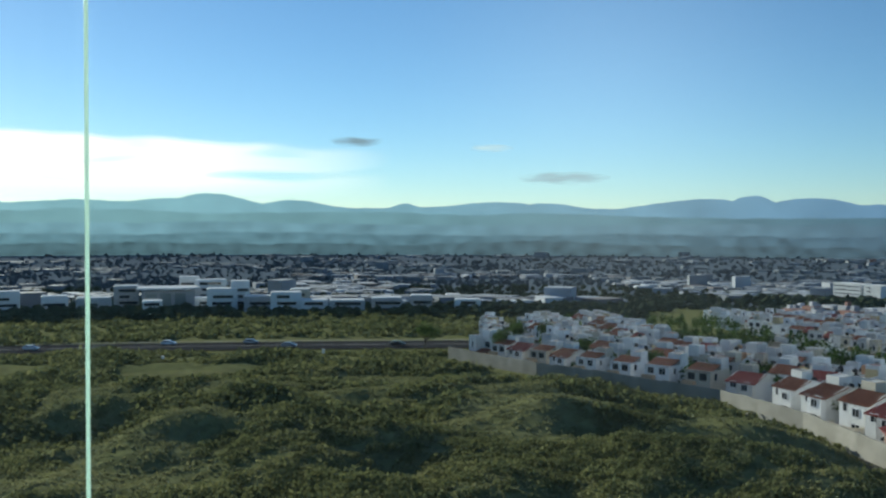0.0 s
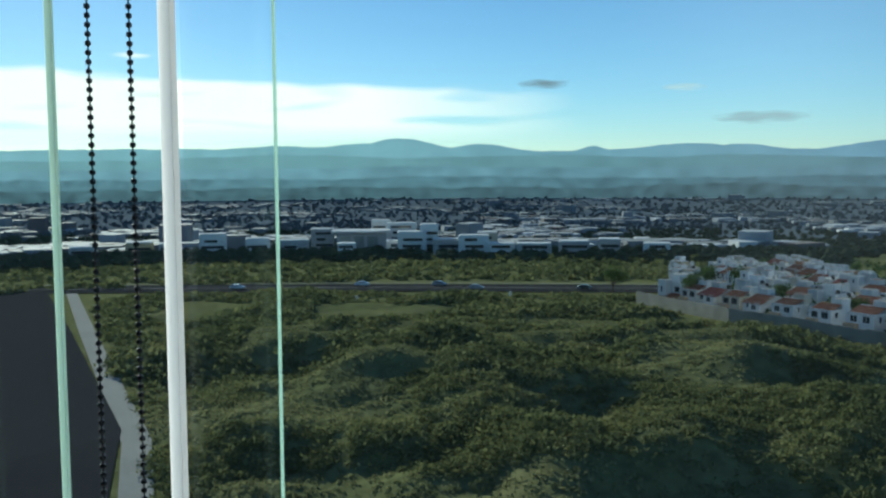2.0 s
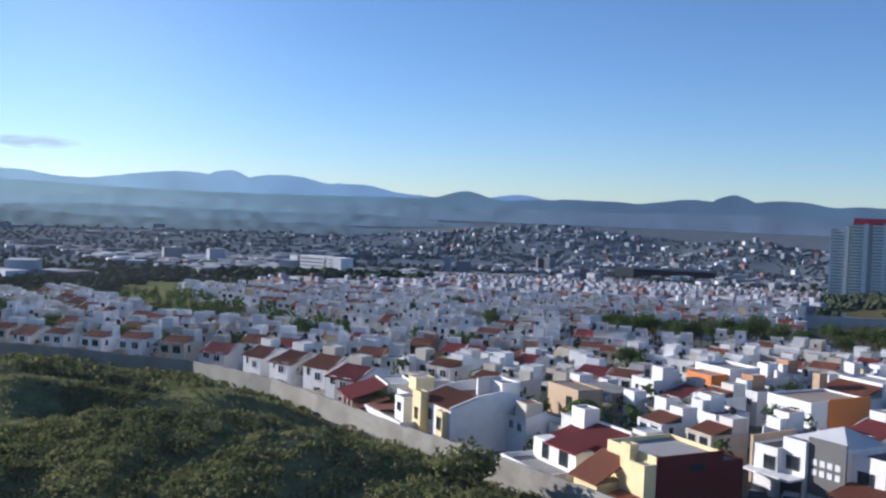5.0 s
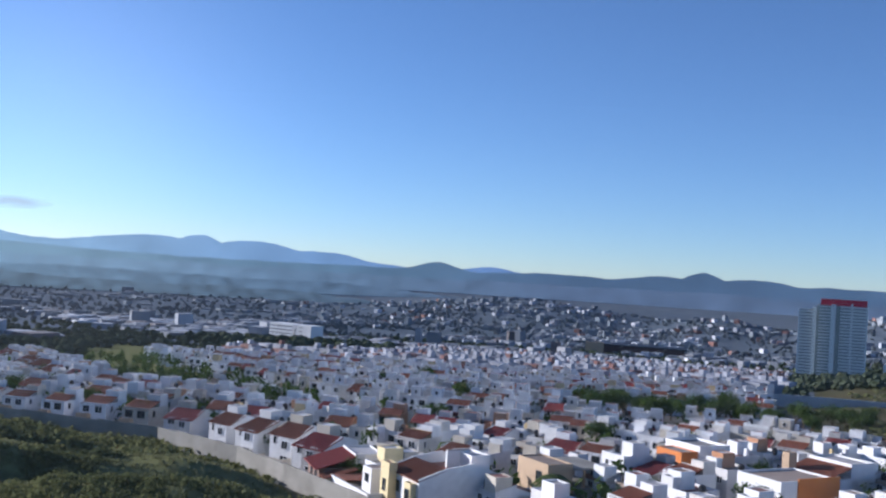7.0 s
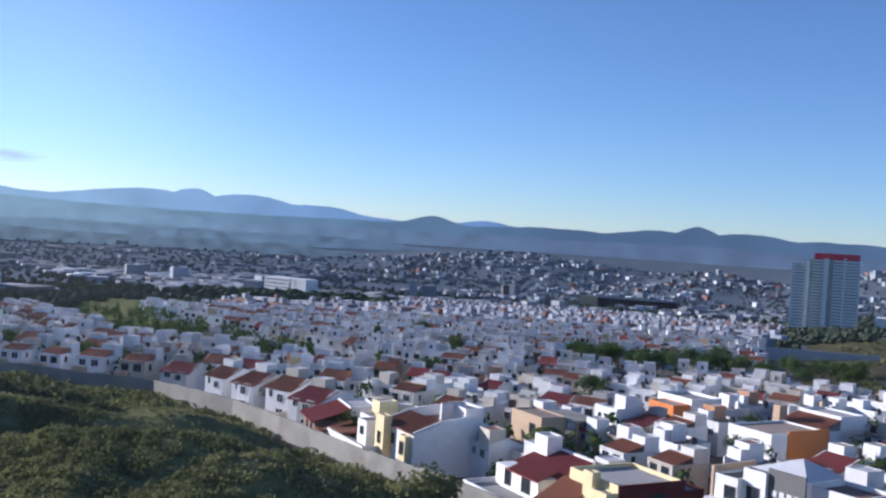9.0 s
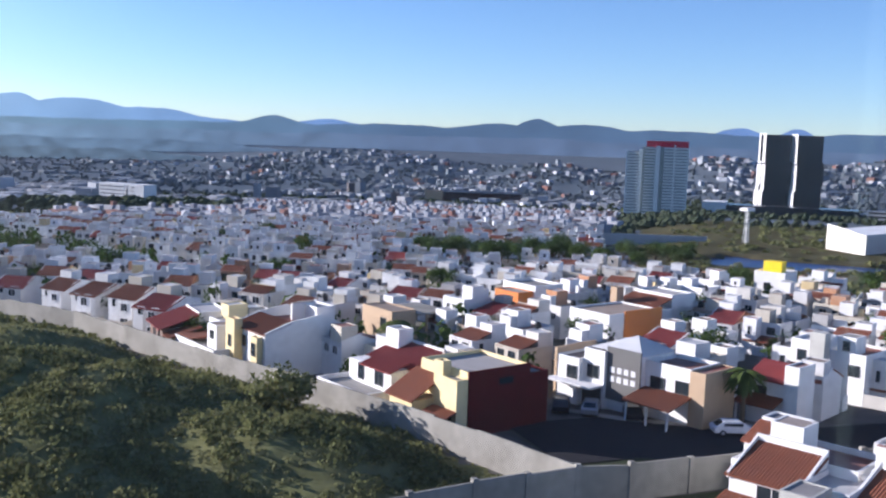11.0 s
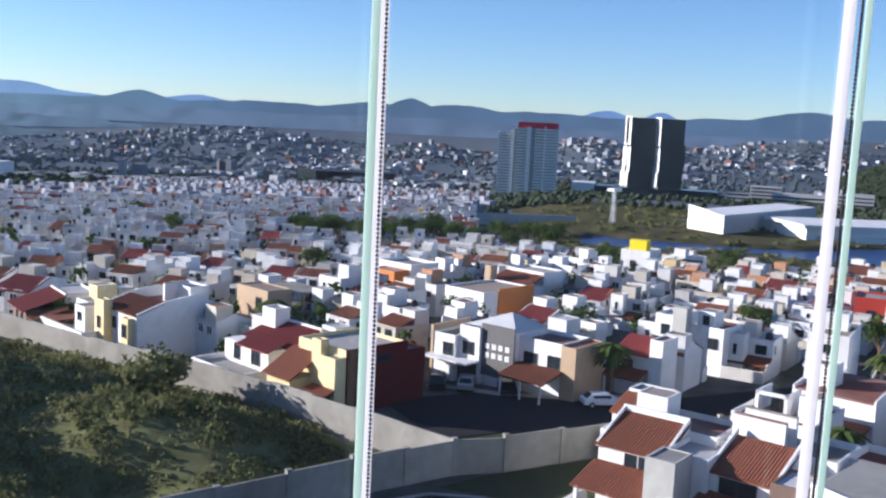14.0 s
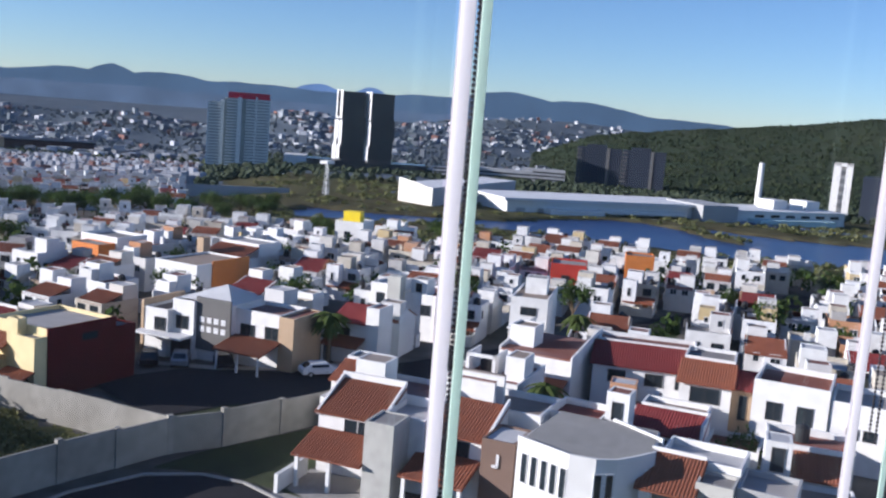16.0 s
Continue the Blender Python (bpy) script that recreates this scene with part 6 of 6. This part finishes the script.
st = building(-82.8, 560, "chimney", "tall white factory chimney stack")
part("stack", Geo().tube((0, 0, 0), (0, 0, 28), 1.9, 1.4, 14), M_PURE, st)
rt = building(-87.0, 600, "silo_tower", "tall white tower with dark central slot")
part("tower_wall", Geo().box(-5.2, -4, 0, -1.2, 5, 33).box(1.4, -4, 0, 5, 5, 33).box(-1.2, -1, 0, 1.4, 5, 33).box(-5.2, -4, 31, 5, 5, 33), M_PURE, rt)
for k in range(6):
    part("slot_panel", Geo().box(-1.1, -1.3, 3 + k * 4.6, 1.3, -1.0, 5.6 + k * 4.6), M_GREYWALL, rt)
bb = building(-89.6, 590, "hall", "large dark blue factory hall beside the white tower")
part("wall", Geo().box(-16, -5, 0, 30, 20, 26), M_BLUEGLASS, bb)
for az, w in ((-73.9, 23), (-76.4, 22)):
    dk = building(az, 1050, "apartment_block", "dark apartment block with stepped roof and pale edges")
    part("wall", Geo().box(-w, -9, 0, w, 9, 41).box(-w * 0.6, -6, 41, w * 0.3, 6, 44), M_BLUEGLASS, dk)
    for k in range(8):
        part("balcony_slab", Geo().box(-w - 1, -10, 8 + k * 4.2, -w + 5, -8.9, 9.2 + k * 4.2), M_DARKPANEL, dk)
    part("pier", Geo().box(w * 0.3, -9.6, 0, w * 0.45, -8.8, 41), M_DARKPANEL, dk)
for az, r, w, hh in ((-68.5, 900, 26, 12), (-70.8, 930, 20, 15), (-66.5, 960, 14, 17), (-65, 880, 10, 10), (-63.5, 900, 18, 7)):
    lb = building(az, r, "apartment_block", "long low grey apartment block with window rows")
    part("wall", Geo().box(-w, -7, 0, w, 7, hh), M_GREYWALL, lb)
    for k in range(int(hh / 3.2)):
        part("window_band", Geo().box(-w + 1, -7.3, 1.6 + k * 3.2, w - 1, -6.9, 2.9 + k * 3.2), M_PANE, lb)
sd = building(-42.8, 1250, "arena", "long dark low arena with rust roof edge")
part("wall", Geo().box(-58, -12, 0, 58, 30, 12), mat("dark_rust_cladding", (0.1, 0.06, 0.055), 0.9, 0, 0.2), sd)
part("roof", Geo().box(-60, -14, 12, 60, 32, 13.5), M_BLUEGLASS, sd)
part("entrance", Geo().box(-62, -16, 0, -40, -12, 15), M_TAN, sd)

ww = new("estate_wall")
tagged(ww, "long white estate wall with pale houses behind", "wall")
ww.matrix_basis = pose(270.5, 275, -9.6, 0, 0, 78)
part("wall", Geo().box(-19, -0.3, 0, 19, 0.3, 5), M_PURE, ww)
for k in range(7):
    part("pier", Geo().box(-19 + k * 6.2, -0.7, 0, -18.2 + k * 6.2, 0.7, 6.0 + (k % 3)), M_PURE, ww)
ew = new("estate_wall")
tagged(ew, "long blue-grey shaded estate wall", "wall")
ew.matrix_basis = pose(288, 240, -8.4, 0, 0, -42)
part("wall", Geo().box(-30, -0.3, 0, 40, 0.3, 4.4), M_GREYWALL, ew)

ms = new("mast")
tagged(ms, "pale steel lattice mast with platform", "mast")
ms.matrix_basis = pose(326, 202, ground_z(326, 202), 0, 0, 0)
for dx, dy in ((-0.8, -0.8), (0.8, -0.8), (0.8, 0.8), (-0.8, 0.8)):
    part("leg", Geo().tube((dx, dy, 0), (dx * 0.5, dy * 0.5, 12), 0.16, 0.12, 6), M_STEEL, ms)
for k in range(6):
    part("brace", Geo().tube((-0.75, -0.75, k * 2), (0.7, -0.7, k * 2 + 2), 0.08, 0.08, 5), M_STEEL, ms)
part("platform", Geo().box(-2.6, -1.6, 12, 2.6, 1.6, 13.2), M_PURE, ms)

# commercial quarter beyond the main road
big = building(15.6, 585, "hall", "large hall with flat white canopy roof")
part("wall", Geo().box(-14, -8, 0, 15, 10, 12.5), M_GREYWALL, big)
part("roof", Geo().prism([(-17, -10), (10, -12), (18, -6), (17, 12), (-16, 12)], 13.2, 14.2), M_METALROOF, big)
for k in range(3):
    part("glazing", Geo().box(-12 + k * 8, -8.3, 2, -6 + k * 8, -7.9, 11), M_GLASSGREEN, big)
com_rng = random.Random(31)
for az, r, w, hh in ((19.5, 560, 9, 9), (17.8, 600, 7, 15), (13.5, 560, 6, 8), (12.6, 540, 8, 13), (11.6, 545, 5, 17), (10.4, 530, 9, 9), (9.0, 520, 8, 11), (7.4, 510, 7, 7), (21.5, 590, 7, 10), (24, 600, 8, 13), (26.4, 590, 6, 8), (28, 610, 8, 9), (5.5, 505, 9, 7), (3.2, 520, 8, 8), (13.2, 600, 9, 18), (31, 560, 7, 8), (8.2, 600, 6, 12), (1.2, 540, 6, 9), (-1.5, 530, 7, 7), (16.4, 540, 5, 7), (14.4, 620, 6, 20)):
    cb = building(az, r, "commercial_building", "pale grey commercial block with dark windows")
    part("wall", Geo().box(-w, -6, 0, w, 6, hh), com_rng.choice([M_GREYWALL, M_PURE, M_PURE, M_WHITE]), cb)
    part("roof", Geo().box(-w + 0.4, -5.6, hh, w - 0.4, 5.6, hh + 0.5), M_METALROOF, cb)
    for k in range(int(hh / 3.5)):
        part("window_band", Geo().box(-w * com_rng.uniform(0.5, 0.9), -6.2, 1.4 + k * 3.5, w * com_rng.uniform(0.2, 0.9), -5.9, 2.9 + k * 3.5), M_PANE, cb)
for az, r in ((6.8, 243), (-2.5, 246), (-3.1, 247), (15.8, 240), (-7.9, 244)):
    x, y = at(az, r)
    bo = new("marker_post")
    tagged(bo, "small white marker post beside the main road", "post", "marker posts")
    bo.matrix_basis = pose(x, y, ground_z(x, y), 0, 0, 0)
    part("post", Geo().box(-0.35, -0.2, 0, 0.35, 0.2, 1.5), M_PURE, bo)
    part("cap", Geo().box(-0.4, -0.25, 1.5, 0.4, 0.25, 1.62), M_PURE, bo)


# wooded hill to the east
def hillside():
    g = Geo()
    azs = np.arange(-70, -112, -0.4)
    steps = [1020, 1150, 1300, 1480, 1650, 1820, 1980, 2230]
    for a in azs:
        crest = float(np.interp(-a, [70, 73.7, 77.4, 81, 85.4, 88.4, 112], [-2.0, -0.6, -0.1, 0.35, 0.9, 1.4, 2.5])) + 0.1 * noise.noise(Vector((a * 0.8, 0, 0)))
        for r in steps:
            f = min(1.0, (r - 1020) / 960)
            x, y = at(a, r)
            z0 = ground_z(x, y) - 1
            top = 30 + 1980 * math.tan(radians(crest))
            z = z0 + (top - z0) * (f ** 1.3) if r <= 1980 else top - 30
            g.v.append((x, y, z + (2.5 * noise.noise(Vector((x * 0.01, y * 0.01, 3))) if 1020 < r < 1980 else 0)))
    k = len(steps)
    for i in range(len(azs) - 1):
        for j in range(k - 1):
            a = i * k + j
            g.f.append((a, a + k, a + k + 1, a + 1))
    me = g.mesh("hillside")
    me.polygons.foreach_set("use_smooth", [True] * len(me.polygons))
    m = mat("wooded_hill_scrub", (0.04, 0.055, 0.035), 0.95, 0, 0.09, 0.7, (0.06, 0.062, 0.04), fine=(0.35, 1.6), bump=2.5, spec=0.0)
    tagged(link("hillside", me, m), "dark green wooded hillside beyond the lake", "hill", kind="structure")
    rng = random.Random(17)
    t = Geo()
    for q in range(6500):
        i, j = rng.randrange(len(azs) - 1), rng.randrange(k - 2)
        a = i * k + j
        u, w = rng.random(), rng.random()
        p = [Vector(g.v[e]) for e in (a, a + k, a + 1, a + k + 1)]
        c = (p[0] * (1 - u) + p[1] * u) * (1 - w) + (p[2] * (1 - u) + p[3] * u) * w
        s = rng.uniform(1.6, 3.8)
        o = len(t.v)
        for e in range(6):
            f = s * rng.uniform(0.7, 1.3)
            t.v.append((c.x + f * math.cos(e * 1.047), c.y + f * math.sin(e * 1.047), c.z + rng.uniform(-.3, .5) * s))
        t.v.append((c.x, c.y, c.z + s * rng.uniform(0.9, 1.5)))
        t.f += [(o + e, o + (e + 1) % 6, o + 6) for e in range(6)]
    tagged(link("hillside_trees", t.mesh("hillside_trees"), leaf_mat("hill_tree_leaves", (0.025, 0.038, 0.022), (0.04, 0.055, 0.03), (0.065, 0.075, 0.04), 0.01)), "low dark trees covering the hillside", "trees", kind="stuff")


hillside()


# ---------------------------------------------------------------- the room and its glass front
FU = Vector((0.7837, -0.6211, 0))
FN = Vector((0.6211, 0.7837, 0))           # outwards
FM = Vector((0.26, 0.70, 0))               # foot of one mullion
PITCH = 0.676

Z_FLOOR, Z_CEIL = 28.45, 31.15


def facade_box(g, u0, u1, n0, n1, z0, z1):
    p = [FM + FU * u + FN * n for u, n in ((u0, n0), (u1, n0), (u1, n1), (u0, n1))]
    return g.prism([(q.x, q.y) for q in p], z0, z1)


def clear_glass(name):
    m = bpy.data.materials.new(name)
    m.use_nodes = True
    n, l = m.node_tree.nodes, m.node_tree.links
    n.remove(n["Principled BSDF"])
    tr, gl, mx = n.new("ShaderNodeBsdfTransparent"), n.new("ShaderNodeBsdfGlossy"), n.new("ShaderNodeMixShader")
    tr.inputs[0].default_value = (0.93, 0.97, 0.96, 1)
    gl.inputs["Roughness"].default_value = 0.0
    mx.inputs[0].default_value = 0.03
    l.new(tr.outputs[0], mx.inputs[1]); l.new(gl.outputs[0], mx.inputs[2])
    film, veil = n.new("ShaderNodeMixShader"), n.new("ShaderNodeBsdfTranslucent")
    film.inputs[0].default_value = 0.001          # thin film of dust, added to lay a pale veil over the view
    veil.inputs[0].default_value = (0.8, 0.85, 0.85, 1)
    l.new(mx.outputs[0], film.inputs[1]); l.new(veil.outputs[0], film.inputs[2])
    dust, scatter = n.new("ShaderNodeMixShader"), n.new("ShaderNodeBsdfRefraction")       # fine dust, added to imitate sun glare, spreads sunlight forwards
    dust.inputs[0].default_value = 0.014
    scatter.inputs["Color"].default_value = (0.85, 0.95, 1.0, 1)
    scatter.inputs["Roughness"].default_value, scatter.inputs["IOR"].default_value = 0.45, 2.2
    l.new(film.outputs[0], dust.inputs[1]); l.new(scatter.outputs[0], dust.inputs[2])
    l.new(dust.outputs[0], n["Material Output"].inputs[0])
    return m


M_CLEAR = clear_glass("clear_window_glass")


def translucent_mat(name, col, through):
    """A milky strip that lets daylight through from behind."""
    m = mat(name, col, 0.35, 0, 3.0)
    n, l = m.node_tree.nodes, m.node_tree.links
    t, mx = n.new("ShaderNodeBsdfTranslucent"), n.new("ShaderNodeMixShader")
    t.inputs[0].default_value = (*col, 1)
    mx.inputs[0].default_value = through
    l.new(n["Principled BSDF"].outputs[0], mx.inputs[1]); l.new(t.outputs[0], mx.inputs[2]); l.new(mx.outputs[0], n["Material Output"].inputs[0])
    return m


M_PROFILE = translucent_mat("white_translucent_profile", (0.97, 0.98, 0.98), 0.85)
M_GREENEDGE = translucent_mat("pale_green_glass_edge", (0.78, 0.95, 0.88), 0.75)
M_ROOMWALL = mat("off_white_room_wall", (0.5, 0.5, 0.49), 0.9, 0, 2.0)
M_CARPET = mat("grey_floor_covering", (0.16, 0.16, 0.165), 0.9, 0, 8.0)
M_BEAD = mat("dark_steel_beads", (0.05, 0.05, 0.055), 0.35, metal=0.6)

K0, K1 = -7, 9
for k in range(K0, K1):
    win = new("window_%d" % (k - K0 + 1))
    tagged(win, "clear floor-to-ceiling window pane with white vertical profile", "window", kind="structure")
    g = facade_box(Geo(), k * PITCH + 0.012, (k + 1) * PITCH - 0.012, 0.0, 0.002, Z_FLOOR, Z_CEIL)
    p = part("pane", g, M_CLEAR, win)
    p.visible_shadow = False
    part("window_profile", facade_box(Geo(), k * PITCH - 0.009, k * PITCH + 0.009, -0.006, -0.0015, Z_FLOOR, Z_CEIL), M_PROFILE, win, "white aluminium vertical profile")
    part("glass_edge", facade_box(Geo(), k * PITCH - 0.0215, k * PITCH - 0.0105, -0.0775, -0.0755, Z_FLOOR, Z_CEIL), M_GREENEDGE, win, "pale green polished glass edge")
tagged(link("floor", facade_box(Geo(), K0 * PITCH, K1 * PITCH, -6.2, 0.3, Z_FLOOR - 0.3, Z_FLOOR).mesh("floor"), M_CARPET), "grey floor of the tower room", "floor", kind="structure")
tagged(link("ceiling", facade_box(Geo(), K0 * PITCH, K1 * PITCH, -6.2, 0.3, Z_CEIL, Z_CEIL + 0.3).mesh("ceiling"), M_ROOMWALL), "off-white plain ceiling of the room", "ceiling", kind="structure")
tagged(link("wall_back", facade_box(Geo(), K0 * PITCH, K1 * PITCH, -6.4, -6.2, Z_FLOOR - 0.3, Z_CEIL + 0.3).mesh("wall_back"), M_ROOMWALL), "plain off-white back wall", "wall", kind="structure")
tagged(link("wall_left", facade_box(Geo(), K0 * PITCH - 0.2, K0 * PITCH - 0.01, -6.4, 0.3, Z_FLOOR - 0.3, Z_CEIL + 0.3).mesh("wall_left"), M_ROOMWALL), "plain off-white end wall", "wall", kind="structure")
tagged(link("wall_right", facade_box(Geo(), K1 * PITCH + 0.01, K1 * PITCH + 0.2, -6.4, 0.3, Z_FLOOR - 0.3, Z_CEIL + 0.3).mesh("wall_right"), M_ROOMWALL), "plain off-white end wall", "wall", kind="structure")
tagged(link("tower_body", facade_box(Geo(), K0 * PITCH - 0.2, K1 * PITCH + 0.2, -6.4, 0.3, 0.5, Z_FLOOR - 0.31).mesh("tower_body"), M_GREYWALL), "plain grey lower storeys of the tower", "building", kind="structure")


def bead_chain(u, n, gap):
    """A looped blind chain of small dark beads hanging from the ceiling."""
    base = new("blind_chain")
    tagged(base, "dark steel bead chain of a roller blind", "blind chain", "blind chains")
    foot = FM + FU * u + FN * n
    base.matrix_basis = Matrix.Translation((foot.x, foot.y, Z_CEIL - 1.9))
    ring = [(math.cos(i * math.tau / 6), math.sin(i * math.tau / 6)) for i in range(6)]
    for s in (-1, 1):
        g = Geo()
        o = FU * (s * gap * 0.33) + FN * (s * gap * 0.5)
        for i in range(int(1.9 / 0.006)):
            z = i * 0.006
            k = len(g.v)
            g.v.append((o.x, o.y, z))
            for zz in (0.0013, 0.0035):
                g.v += [(o.x + 0.0022 * c, o.y + 0.0022 * q, z + zz) for c, q in ring]
            g.v.append((o.x, o.y, z + 0.0048))
            for j in range(6):
                j2 = (j + 1) % 6
                g.f += [(k, k + 1 + j2, k + 1 + j), (k + 1 + j, k + 1 + j2, k + 7 + j2, k + 7 + j), (k + 7 + j, k + 7 + j2, k + 13)]
        g.tube((o.x, o.y, 0), (o.x, o.y, 1.9), 0.0006, 0.0006, 5)
        part("bead_strand", g, M_BEAD, base)
    return base


for k in (-1, 0, 1):
    bead_chain(k * PITCH - 0.005, -0.042, 0.022)

# thin strand added outside the glass, standing in for a reflected bright line
cable = new("facade_cable")
tagged(cable, "thin pale green strand standing in for a line reflected in the glass", "cable")
cable.matrix_basis = pose(-0.061, 1.757, 1.4)
part("strand", Geo().tube((0, 0, 0), (0, 0, 33), 0.0035, 0.0035, 8), M_GREENEDGE, cable)
part("anchor", Geo().box(-0.06, -0.06, -0.1, 0.06, 0.06, 0.15), M_STEEL, cable)
